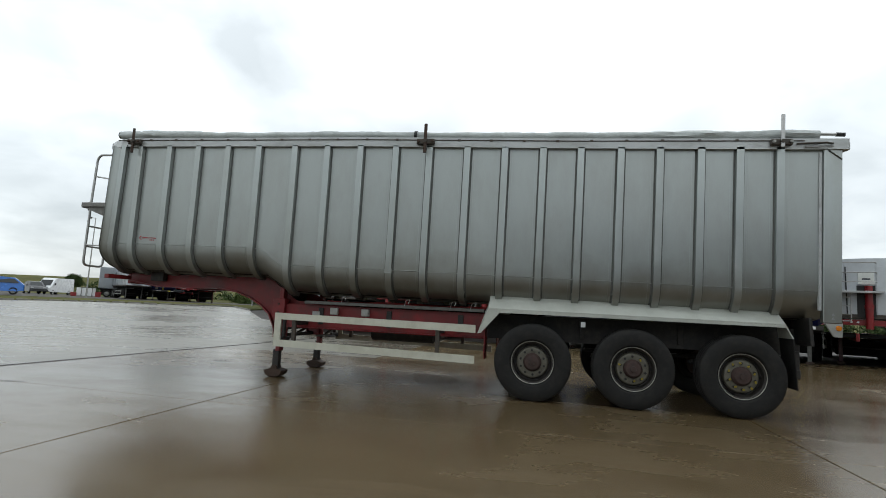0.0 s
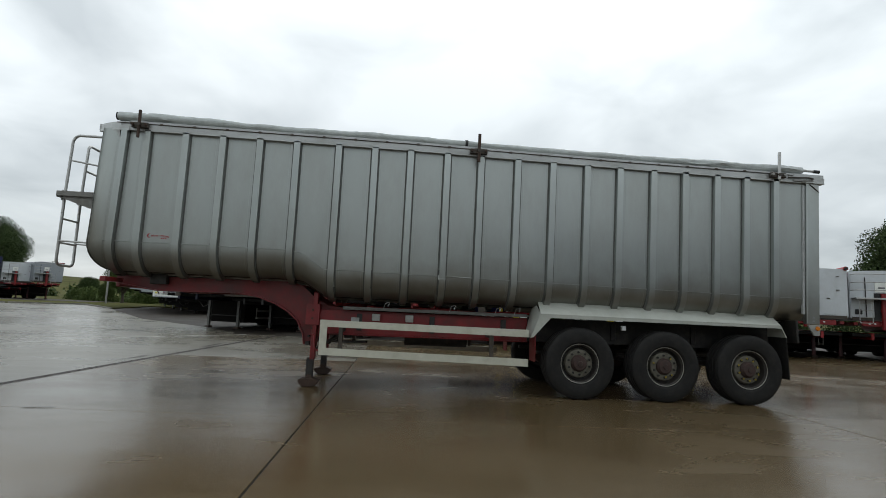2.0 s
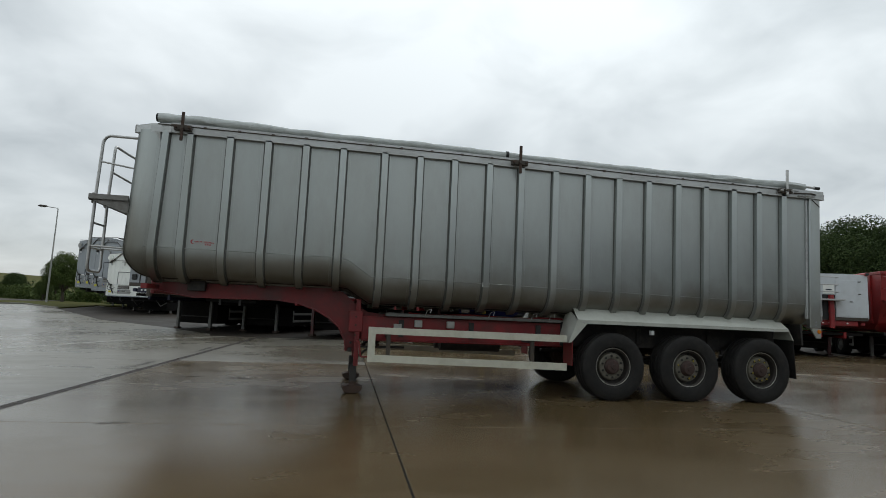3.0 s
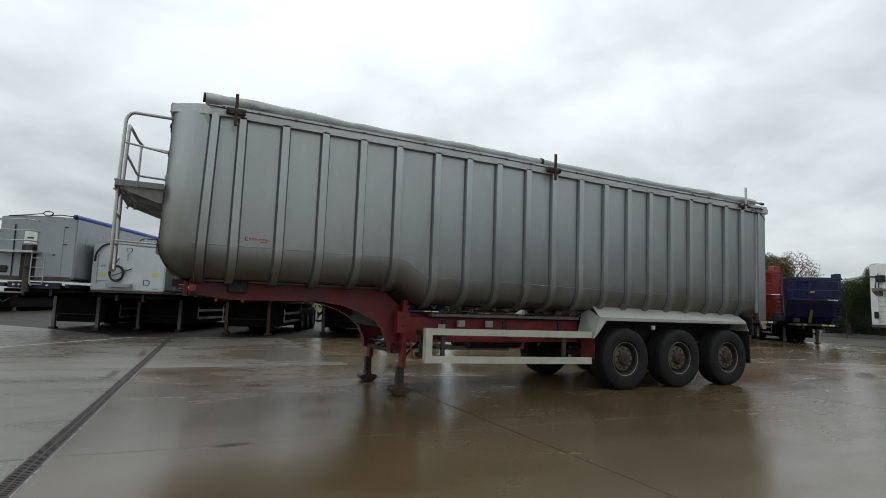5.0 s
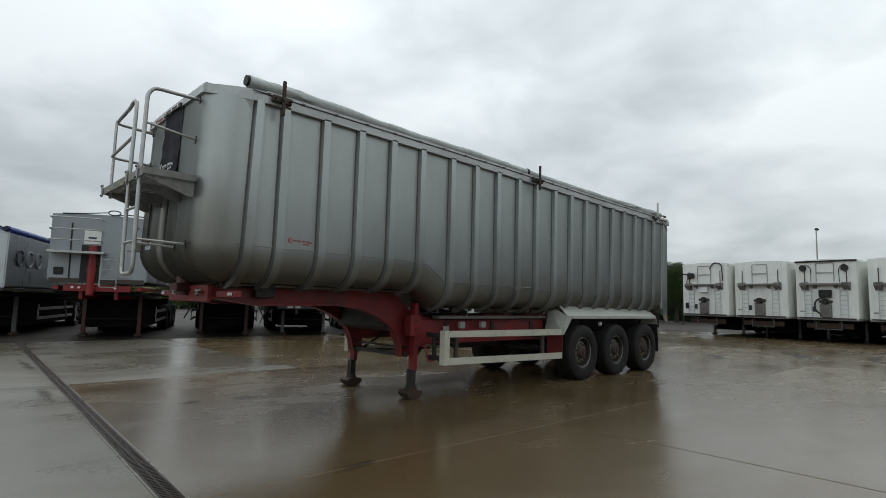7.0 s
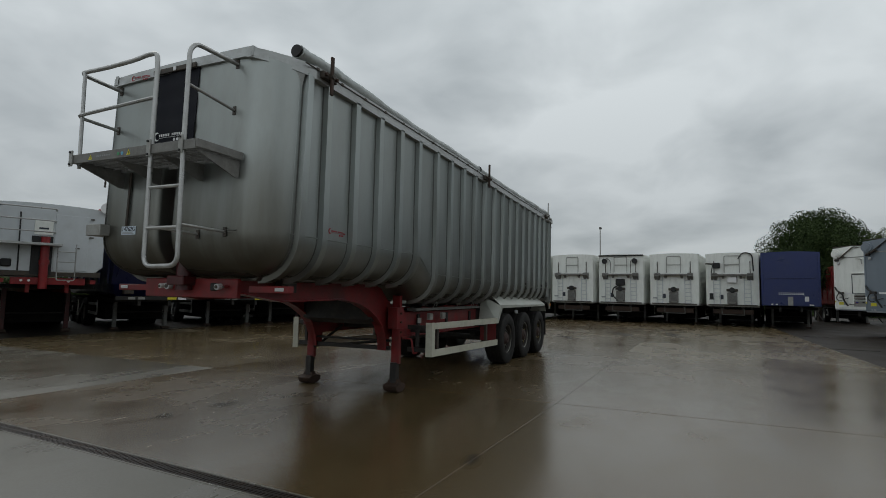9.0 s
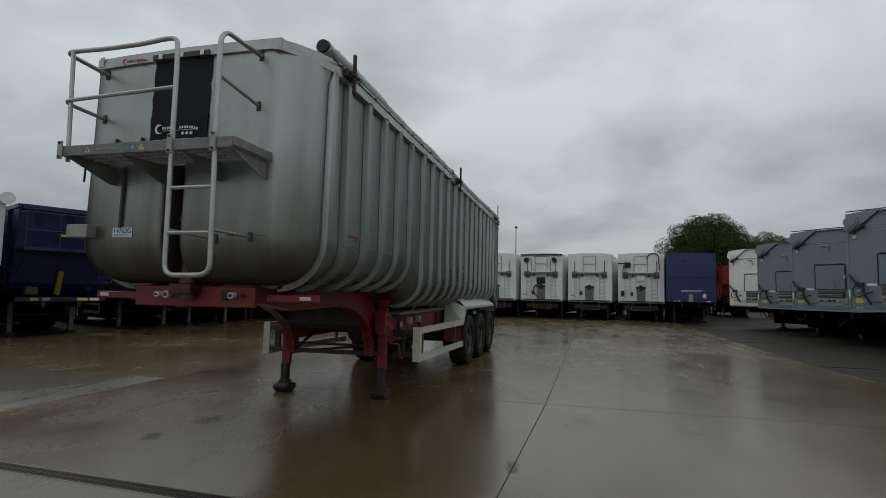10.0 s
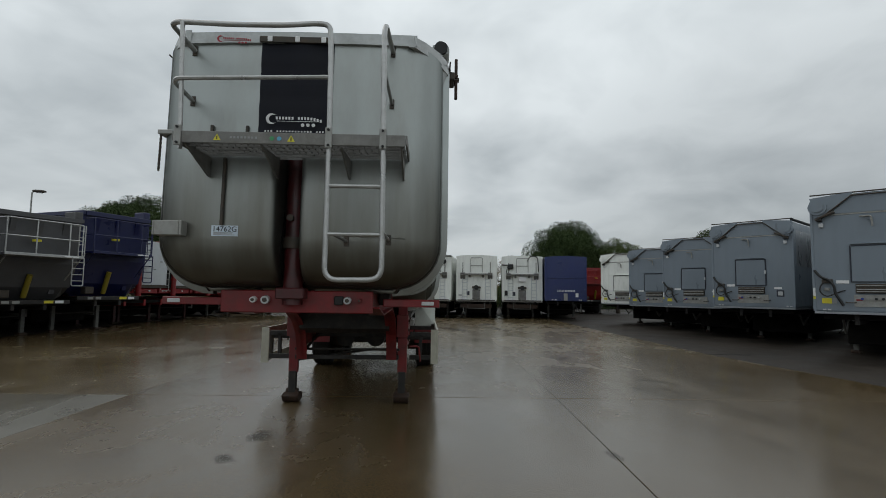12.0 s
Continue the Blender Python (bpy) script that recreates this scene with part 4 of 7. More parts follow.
part("front_seam", tube([(FRONT - 0.001, -0.55, 2.035), (FRONT - 0.001, -0.92, 2.03)], 0.006, 6), M["rib"], trailer)
part("cable_rod", box(FRONT - 0.025, FRONT - 0.004, 0.565, 0.592, 2.115, 2.70, 0.005), M["dark_steel"], trailer, smooth=None)
bm = box(FRONT - 0.10, FRONT + 0.10, 0.86, 0.88, 2.02, 2.14, 0.004)
box(FRONT - 0.10, FRONT - 0.085, 0.881, 1.075, 2.02, 2.14, 0.004, bm=bm)
box(FRONT - 0.10, FRONT + 0.30, 1.076, 1.092, 2.02, 2.14, 0.004, bm=bm)
box(FRONT - 0.084, FRONT + 0.10, 0.881, 1.075, 2.02, 2.032, bm=bm)
part("step_box", bm, M["grey_steel"], trailer, "folded grey sheet metal box", smooth=None)
part("pin_bracket", box(FRONT + 0.08, FRONT + 0.42, 1.06, 1.20, 2.93, 2.97, 0.006), M["grey_steel"], trailer, smooth=None)
chain = bmesh.new()
for k in range(18):
    wide = 0.010 if k % 2 else 0.004
    box(FRONT + 0.108 - 0.014 + wide, FRONT + 0.108 + 0.014 - wide, 1.18 - wide, 1.18 + wide, 2.60 + 0.0185 * k, 2.622 + 0.0185 * k, bm=chain)
part("chain", chain, M["dark_steel"], trailer, smooth=None)

# front ladder, handrail and platform
LX = -7.735
ladder = part("ladder_frame", tube(rounded([(FRONT, -0.785, 3.69), (LX + 0.06, -0.76, 3.70), (LX, -0.755, 3.62), (LX - 0.015, -0.765, 2.76), (LX - 0.015, -0.775, 1.665), (LX - 0.015, -0.36, 1.66), (LX - 0.015, -0.365, 2.76), (LX, -0.355, 3.45), (LX, -0.345, 3.66), (LX, -0.22, 3.665),
                          (LX + 0.02, 0.0, 3.655), (LX + 0.04, 0.4, 3.66), (LX + 0.075, 0.84, 3.69), (LX + 0.12, 0.90, 3.69), (FRONT, 0.89, 3.655)], 0.10, 5), 0.021, 10), M["galv"], trailer, "bent galvanised tube ladder and handrail")
part("mid_rail", tube(rounded([(LX, -0.36, 3.235), (LX + 0.04, 0.80, 3.215), (LX + 0.10, 0.85, 3.21), (FRONT, 0.88, 3.20)], 0.08), 0.018, 8), M["galv"], ladder)
part("rail_post", tube([(LX + 0.06, 0.79, 3.68), (LX + 0.05, 0.755, 2.66)], 0.018, 8), M["galv"], ladder)
for z in (2.375, 2.005):
    part("rung", tube([(LX - 0.015, -0.362, z), (LX - 0.015, -0.77, z)], 0.016, 8), M["galv"], ladder)
for p, q in (((LX, -0.76, 3.30), (FRONT, -0.785, 3.215)), ((LX - 0.015, -0.77, 2.03), (FRONT, -0.785, 2.015)), ((LX - 0.015, -0.362, 2.03), (FRONT, -0.44, 2.0))):
    part("stay", tube([p, q], 0.014, 8), M["galv"], ladder)
for y, z in ((-0.785, 3.69), (-0.785, 3.215), (-0.785, 2.015), (-0.44, 2.0), (0.89, 3.655), (0.88, 3.20)):
    part("stay_foot", box(FRONT - 0.012, FRONT - 0.001, y - 0.02, y + 0.02, z - 0.045, z + 0.045, 0.003), M["dark_steel"], ladder, smooth=None)

platform = part("platform_frame", box(LX - 0.035, LX - 0.025, -0.93, 0.765, 2.685, 2.775, 0.003), M["platform"], trailer, "weathered grey access platform", smooth=None)
for y0, y1, x0, x1 in ((-0.945, -0.931, LX - 0.03, FRONT), (0.766, 0.780, LX - 0.03, FRONT)):
    part("platform_edge", box(x0, x1, y0, y1, 2.70, 2.775, 0.003), M["platform"], platform, smooth=None)
tread = bmesh.new()
for k in range(7):
    x = LX + 0.02 + 0.09 * k
    box(x - 0.004, x + 0.004, -0.92, 0.76, 2.72, 2.755, bm=tread)
for k in range(34):
    y = -0.90 + 0.05 * k
    box(LX - 0.02, FRONT - 0.01, y - 0.003, y + 0.003, 2.735, 2.757, bm=tread)
part("tread_grating", tread, M["platform"], platform, smooth=None)
for y in (-0.90, -0.45, 0.14, 0.70):
    part("bracket", prism([(FRONT - 0.002, 2.70), (FRONT - 0.002, 2.53), (FRONT - 0.05, 2.53), (LX, 2.685)], y - 0.006, y + 0.006), M["platform"], platform, smooth=None)
for y in (-0.765, -0.365, 0.735):
    part("clamp", box(LX - 0.05, LX - 0.036, y - 0.026, y + 0.026, 2.66, 2.82, 0.004), M["grey_steel"], platform, smooth=None)
    for dz in (-0.06, 0.06):
        part("clamp_bolt", tube([(LX - 0.05, y, 2.74 + dz), (LX - 0.062, y, 2.74 + dz)], 0.010, 6), M["black"], platform)
for y in (0.70, 0.41):
    part("stub", box(FRONT - 0.03, FRONT - 0.004, y - 0.012, y + 0.012, 2.79, 2.985, 0.003), M["dark_steel"], platform, smooth=None)
for y in (0.45, -0.09):
    w = part("warning_triangle", prism([(y - 0.028, 2.705), (y + 0.028, 2.705), (y, 2.755)], LX - 0.0375, LX - 0.0355, plane="yz"), M["label_yellow"], platform, "small yellow warning triangle", smooth=None)
    part("print_mark", box(LX - 0.0390, LX - 0.0377, y - 0.004, y + 0.004, 2.713, 2.738), M["black"], w, smooth=None)
for k in range(8):
    part("print_bar", box(LX - 0.0375, LX - 0.0355, 0.16 + 0.026 * k, 0.175 + 0.026 * k, 2.722, 2.738), M["print_grey"], platform, smooth=None)
for y, mat in ((0.05, "print_green"), (-0.003, "print_cyan")):
    dot = move(lathe([(0.0, -0.001), (0.017, -0.001), (0.017, 0.001), (0.0, 0.001)], 14), Matrix.Rotation(math.radians(-90), 4, "Z"))
    part("print_mark", move(dot, Matrix.Translation((LX - 0.0365, y, 2.727))), M[mat], platform)

# tipping ram in the slot
# shadow inside the slot is put into the ram's dark red
ram = part("tipping_ram", tube([(-6.98, 0.055, 1.45), (-6.98, 0.055, 3.0)], 0.085, 18), M["red_shaded"], trailer, "grimy red hydraulic tipping ram, coloured dark for the shade of its slot")
part("ram_collar", tube([(-6.98, 0.055, 1.95), (-6.98, 0.055, 2.05)], 0.10, 18), M["dark_steel"], ram)
part("ram_pin", tube([(-7.06, 0.075, 2.22), (-7.09, 0.075, 2.22)], 0.03, 12), M["dark_steel"], ram)
part("ram_cradle", box(-7.10, -6.93, -0.065, 0.175, 1.50, 1.60, 0.01), M["red_shaded"], ram, smooth=None)

# ---- chassis ----
chassis = part("gooseneck", box(-6.945, -6.885, -0.635, 0.685, 1.375, 1.575, 0.008), M["red"], trailer, "faded red front coupling plate", smooth=None)
for side in (-1, 1):
    goose = [(-6.90, 1.555), (-6.90, 1.42), (-6.35, 1.335), (-5.20, 1.355), (-4.85, 1.305), (-4.60, 1.215), (-4.40, 1.10), (-4.25, 0.97), (-4.15, 0.76), (-4.13, 0.60),
             (-3.93, 0.60), (-3.92, 0.80), (-3.2, 0.80), (-3.2, 1.16), (-3.80, 1.22), (-4.02, 1.36), (-4.20, 1.52), (-4.38, 1.575)]
    part("gooseneck_web", prism(goose, side * 0.60, side * 0.625), M["red"], chassis, smooth=None)
    flange = [(-6.9, 1.42), (-6.35, 1.335), (-5.20, 1.355), (-4.85, 1.305), (-4.60, 1.215), (-4.40, 1.10), (-4.25, 0.97), (-4.15, 0.76), (-4.13, 0.60)]
    bm, rings = bmesh.new(), []
    for k, (x, z) in enumerate(flange):
        rings.append([bm.verts.new(p) for p in ((x, side * 0.55, z), (x, side * 0.69, z), (x + 0.012, side * 0.69, z + 0.016), (x + 0.012, side * 0.55, z + 0.016))])
    ring_bridge(bm, rings)
    part("gooseneck_flange", bm, M["red"], chassis, smooth=0.4)
    part("bearer_strip", box(-6.75, -4.30, min(side * 0.54, side * 0.72), max(side * 0.54, side * 0.72), 1.577, 1.615, 0.004), M["grey_steel"], chassis, "pale bearer strip", smooth=None)
    part("side_beam", box(-3.90, -0.72, min(side * 0.74, side * 0.77), max(side * 0.74, side * 0.77), 0.80, 1.16, 0.004), M["red"], chassis, smooth=None)
    # the red beam goes on in black here, painting the shadow under the mudguard
    part("rear_side_beam", box(-0.719, 3.45, min(side * 0.74, side * 0.77), max(side * 0.74, side * 0.77), 0.80, 1.16, 0.004), M["black_steel"], chassis, "beam behind the wheels, coloured black for the wheel arch shade", smooth=None)
    part("side_beam_flange", box(-3.90, -0.72, min(side * 0.70, side * 0.84), max(side * 0.70, side * 0.84), 0.785, 0.80, 0.003), M["red"], chassis, smooth=None)
    part("side_beam_cap", box(-3.55, -0.75, min(side * 0.71, side * 0.87), max(side * 0.71, side * 0.87), 1.175, 1.225, 0.004), M["leg_steel"], chassis, smooth=None)
    part("outrigger", box(-6.88, -6.80, min(side * 0.66, side * 1.22), max(side * 0.72, side * 1.22), 1.437, 1.507, 0.006), M["red"], chassis, smooth=None)
    lamp = part("marker_lamp", box(-6.893, -6.882, min(side * 1.06, side * 1.17), max(side * 1.06, side * 1.17), 1.455, 1.49, 0.004), M["lens_white"], chassis, "clear front marker lamp", smooth=None)
    part("rest_pad", box(-6.42, -6.18, min(side * 0.64, side * 0.74), max(side * 0.64, side * 0.74), 1.44, 1.66, 0.008), M["black_steel"], chassis, "grimy dark body rest", smooth=None)
    # landing legs
    y = side * 0.765
    leg = part("landing_leg", box(-3.995, -3.925, y - 0.065, y + 0.065, 0.40, 1.42, 0.006), M["red"], trailer, "red landing leg with rusty foot", smooth=None)
    part("inner_leg", box(-4.04, -3.94, y - 0.05, y + 0.05, 0.10, 0.42, 0.005), M["black_steel"], leg, smooth=None)
    foot = bmesh.new()
    prism([(-0.155, 0.10), (-0.13, 0.045), (-0.075, 0.005), (0.075, 0.005), (0.13, 0.045), (0.155, 0.10), (0.115, 0.105), (0.06, 0.13), (-0.06, 0.13), (-0.115, 0.105)], -0.11, 0.11, bm=foot)
    bmesh.ops.bevel(foot, geom=foot.edges[:], offset=0.008, segments=1, affect="EDGES")
    part("foot", move(foot, Matrix.Translation((-3.99, y, 0.0))), M["rust"], leg, smooth=0.5)
    part("foot_pin", tube([(-3.99, y - 0.08, 0.135), (-3.99, y + 0.08, 0.135)], 0.05, 12), M["rust"], leg)
    part("leg_plate", box(-4.09, -3.89, y - 0.08, y + 0.08, 0.92, 1.24, 0.004), M["red"], leg, smooth=None)
    for dz in (0.87, 1.02, 1.15):
        part("bolt", tube([(-3.99, y + side * 0.08, dz), (-3.99, y + side * 0.10, dz)], 0.016, 6), M["rust"], leg)
    part("leg_brace", tube([(-3.96, y - side * 0.02, 0.52), (-3.45, side * 0.55, 0.90)], 0.022, 8), M["black_steel"], leg)
# crank on the near leg
part("crank_shaft", tube([(-4.05, -0.73, 0.74), (-4.05, 0.73, 0.74)], 0.018, 8), M["black_steel"], trailer)
part("crank_handle", tube(rounded([(-3.97, -0.87, 0.78), (-3.93, -1.0, 0.78), (-3.90, -1.02, 0.55), (-3.78, -1.02, 0.56), (-3.76, -1.02, 0.62)], 0.04), 0.013, 8), M["red"], trailer, "red winding handle")
part("leg_tie", box(-4.09, -4.03, -0.72, 0.72, 0.60, 0.66, 0.005), M["black_steel"], trailer, smooth=None)
part("leg_tie", tube([(-4.0, 0.70, 0.58), (-3.2, -0.3, 0.66)], 0.02, 8), M["black_steel"], trailer)
for x in (-6.5, -5.6, -4.7):
    part("cross_member", box(x - 0.05, x + 0.05, -0.60, 0.60, 1.42, 1.55, 0.005), M["red"], chassis, smooth=None)
for x in (-3.3, -2.2, -1.1, 0.65, 1.96, 3.3):
    part("cross_member", box(x - 0.04, x + 0.04, -0.80, 0.80, 0.86, 1.12, 0.005), M["black_steel"], chassis, smooth=None)
part("neck_plate", hexa([(-4.40, -0.60, 1.06), (-4.20, -0.60, 0.98), (-4.20, 0.60, 0.98), (-4.40, 0.60, 1.06), (-4.38, -0.60, 1.50), (-4.20, -0.60, 1.50), (-4.20, 0.60, 1.50), (-4.38, 0.60, 1.50)]), M["black_steel"], chassis, smooth=None)
part("king_pin_plate", box(-6.6, -5.2, -0.6, 0.6, 1.385, 1.40, 0.004), M["black_steel"], chassis, smooth=None)
# couplings on the front plate
for y, mat, r in ((0.394, "white_plain", 0.026), (0.29, "lens_white", 0.036), (0.12, "grey_steel", 0.014), (-0.418, "lens_white", 0.032), (-0.52, "red", 0.018)):
    c = part("coupling", tube([(-6.945, y, 1.495), (-7.0, y, 1.49)], r, 14), M[mat], chassis)
    part("coupling_cap", tube([(-7.0, y, 1.49), (-7.01, y, 1.49)], r * 0.55, 10), M["dark_steel"], c)
part("coupling_socket", box(-6.975, -6.945, -0.38, -0.30, 1.45, 1.53, 0.008), M["black"], chassis, smooth=None)
part("air_hose", tube(rounded([(-6.88, 0.35, 1.58), (-6.7, 0.55, 1.62), (-6.6, 0.75, 1.58), (-5.6, 0.7, 1.5)], 0.1), 0.012, 6), M["hose"], trailer)
# hoses and clips between body and chassis
for k, x in enumerate((-2.95, -1.95, -1.25, -0.95)):
    part("cable_clip", tube(rounded([(x, -0.86, 1.20), (x + 0.03, -0.9, 1.30), (x + 0.10, -0.9, 1.32), (x + 0.07, -0.9, 1.25)], 0.03), 0.006, 6), M["galv"], trailer)
part("brake_pipe", tube([(x, -0.80, 1.225 + 0.014 * math.sin(x * 5)) for x in np.linspace(-3.2, -0.7, 14)], 0.018, 6), M["red"], trailer)
for x in (-3.05, -2.55):
    part("valve", box(x - 0.06, x + 0.06, -0.90, -0.835, 1.02, 1.13, 0.01), M["grey_steel"], trailer, smooth=None)
part("data_plate", box(-3.42, -3.30, -0.838, -0.832, 0.98, 1.06), M["grey_steel"], trailer, smooth=None)
part("air_tank", tube([(-2.6, 0.25, 0.78), (-1.6, 0.25, 0.78)], 0.15, 16), M["black_steel"], trailer)
part("air_tank", tube([(-2.6, -0.25, 0.78), (-1.6, -0.25, 0.78)], 0.15, 16), M["black_steel"], trailer)

# side guards
for side in (-1, 1):
    y0, y1 = sorted((side * 1.245, side * 1.275))
    def rail(z0, z1, z2, z3):
        return hexa([(-3.80, y0, z0), (-0.815, y0, z2), (-0.815, y1, z2), (-3.80, y1, z0), (-3.80, y0, z1), (-0.815, y0, z3), (-0.815, y1, z3), (-3.80, y1, z1)])
    guard = part("side_guard", rail(0.918, 1.013, 0.883, 0.993), M["cream"], trailer, "cream aluminium side guard", smooth=None)
    part("lower_rail", rail(0.511, 0.611, 0.453, 0.56), M["cream"], guard, smooth=None)
    part("end_post", hexa([(-3.81, y0 - 0.002, 0.508), (-3.71, y0 - 0.002, 0.508), (-3.71, y1 + 0.002, 0.508), (-3.81, y1 + 0.002, 0.508), (-3.81, y0 - 0.002, 1.016), (-3.71, y0 - 0.002, 1.016), (-3.71, y1 + 0.002, 1.016), (-3.81, y1 + 0.002, 1.016)]), M["cream"], guard, smooth=None)
    part("end_return", box(-3.81, -3.797, min(side * 1.17, side * 1.243), max(side * 1.17, side * 1.243), 0.508, 1.016, 0.003), M["cream"], guard, smooth=None)
    for z in (0.60, 0.94):
        ya, yb = sorted((side * 0.86, side * 1.168))
        part("guard_stay", box(-3.80, -3.755, ya, yb, z - 0.035, z + 0.035, 0.005), M["black_steel"], guard, smooth=None)
    part("guard_stay", box(-3.80, -3.755, side * 1.02 - 0.025, side * 1.02 + 0.025, 0.64, 0.94, 0.005), M["black_steel"], guard, smooth=None)
    for x in (-3.52, -1.35):
        ya, yb = sorted((side * 1.19, side * 1.242))
        part("guard_post", box(x - 0.03, x + 0.03, ya, yb, 0.56, 0.95, 0.005), M["dark_steel"], guard, smooth=None)
        ya, yb = sorted((side * 0.78, side * 1.188))
        part("guard_arm", box(x - 0.025, x + 0.025, ya, yb, 0.84, 0.91, 0.005), M["black_steel"], guard, smooth=None)
    # long mudguard over the three wheels
    yi, yo, ym = side * 1.04, side * 1.272, side * 0.86
    mg = part("mudguard", hexa([(-0.635, yi, 1.462), (3.07, yi, 1.378), (3.085, yo, 1.20), (-0.645, yo, 1.232), (-0.635, yi, 1.475), (3.07, yi, 1.391), (3.085, yo, 1.213), (-0.645, yo, 1.245)]), M["pale_guard"], trailer, "pale folded aluminium mudguard", smooth=None)
    part("mudguard_lip", hexa([(-0.49, yo - side * 0.012, 1.185), (3.085, yo - side * 0.012, 1.165), (3.085, yo, 1.165), (-0.49, yo, 1.185), (-0.645, yo - side * 0.012, 1.231), (3.085, yo - side * 0.012, 1.199), (3.085, yo, 1.199), (-0.645, yo, 1.231)]), M["pale_guard"], mg, smooth=None)
    part("mudguard_front", hexa([(-0.785, ym, 0.88), (-0.772, ym, 0.88), (-0.772, yo, 0.88), (-0.785, yo, 0.88), (-0.645, ym, 1.44), (-0.632, ym, 1.44), (-0.635, yo - side * 0.002, 1.236), (-0.648, yo - side * 0.002, 1.236)]), M["pale_guard"], mg, smooth=None)
    part("mudguard_cheek", prism([(-0.645, 1.229), (-0.49, 1.183), (-0.745, 0.885), (-0.782, 0.885)], yo - side * 0.014, yo - side * 0.003), M["pale_guard"], mg, smooth=None)
    part("mudguard_rear", hexa([(3.165, side * 0.85, 1.03), (3.18, side * 0.85, 1.03), (3.18, yo, 1.03), (3.165, yo, 1.03), (3.06, yi, 1.385), (3.075, yi, 1.385), (3.09, yo, 1.205), (3.075, yo, 1.205)]), M["pale_guard"], mg, smooth=None)
    part("mud_flap", hexa([(3.21, side * 0.86, 0.40), (3.22, side * 0.86, 0.40), (3.22, side * 1.265, 0.40), (3.21, side * 1.265, 0.40), (3.17, side * 0.86, 1.05), (3.18, side * 0.86, 1.05), (3.18, side * 1.265, 1.05), (3.17, side * 1.265, 1.05)]), M["rubber"], mg, "black rubber mud flap", smooth=None)
    part("front_flap", hexa([(-0.70, side * 0.86, 0.52), (-0.69, side * 0.86, 0.52), (-0.69, side * 1.2, 0.52), (-0.70, side * 1.2, 0.52), (-0.70, side * 0.86, 0.93), (-0.69, side * 0.86, 0.93), (-0.69, side * 1.2, 0.93), (-0.70, side * 1.2, 0.93)]), M["red"], mg, smooth=None)
    part("guard_lamp", box(0.60, 0.66, min(side * 1.19, side * 1.25), max(side * 1.19, side * 1.25), 1.04, 1.11, 0.006), M["lens_white"], mg, smooth=None)


def tyre_profile(r, w):
    """Tread with grooves, shoulders and side walls, outer face at -w/2."""
    h = w / 2
    pts = [(r * 0.56, -h * 0.80), (r * 0.60, -h * 0.93), (r * 0.72, -h), (r * 0.86, -h * 0.985), (r * 0.94, -h * 0.93), (r * 0.985, -h * 0.84)]
    for k in (-0.5, -0.17, 0.17, 0.5):
        c = k * h * 1.25
        pts += [(r, c - 0.014), (r - 0.013, c - 0.009), (r - 0.013, c + 0.009), (r, c + 0.014)]
    return pts + [(p, -q) for p, q in pts[:6][::-1]]


TYRE = mesh_of("tyre", lathe(tyre_profile(0.522, 0.385), 56), M["rubber"], 0.5)
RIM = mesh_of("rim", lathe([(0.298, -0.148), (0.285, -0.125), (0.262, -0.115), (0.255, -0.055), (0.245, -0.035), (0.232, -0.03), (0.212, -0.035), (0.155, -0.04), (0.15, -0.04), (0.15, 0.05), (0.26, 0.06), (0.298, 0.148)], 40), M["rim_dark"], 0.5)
DISC = mesh_of("wheel_disc", lathe([(0.215, -0.03), (0.212, -0.075), (0.200, -0.095), (0.185, -0.100), (0.125, -0.100), (0.12, -0.05)], 40), M["steel_rim"], 0.4)
RIM_EDGE = mesh_of("rim_edge", lathe([(0.278, -0.150), (0.284, -0.154), (0.289, -0.150), (0.290, -0.13)], 40), M["rim_edge"], 0.6)
HUB = mesh_of("hub", lathe([(0.125, -0.06), (0.122, -0.115), (0.115, -0.125), (0.10, -0.15), (0.09, -0.162), (0.04, -0.166), (0.035, -0.178), (0.0, -0.18)], 28), M["hub_red"], 0.5)
NUT = mesh_of("wheel_nut", tube([(0, -0.085, 0), (0, -0.122, 0)], 0.017, 6), M["black_steel"], 0.4)
TAB = mesh_of("nut_indicator", box(-0.012, 0.012, -0.128, -0.121, 0.0, 0.032, 0.003), M["yellow"], None)
# solid black plugs paint the dark inside the hand holes
HOLE = mesh_of("hand_hole", tube([(0, -0.053, 0), (0, -0.045, 0)], 0.022, 10), M["black"], 0.4)
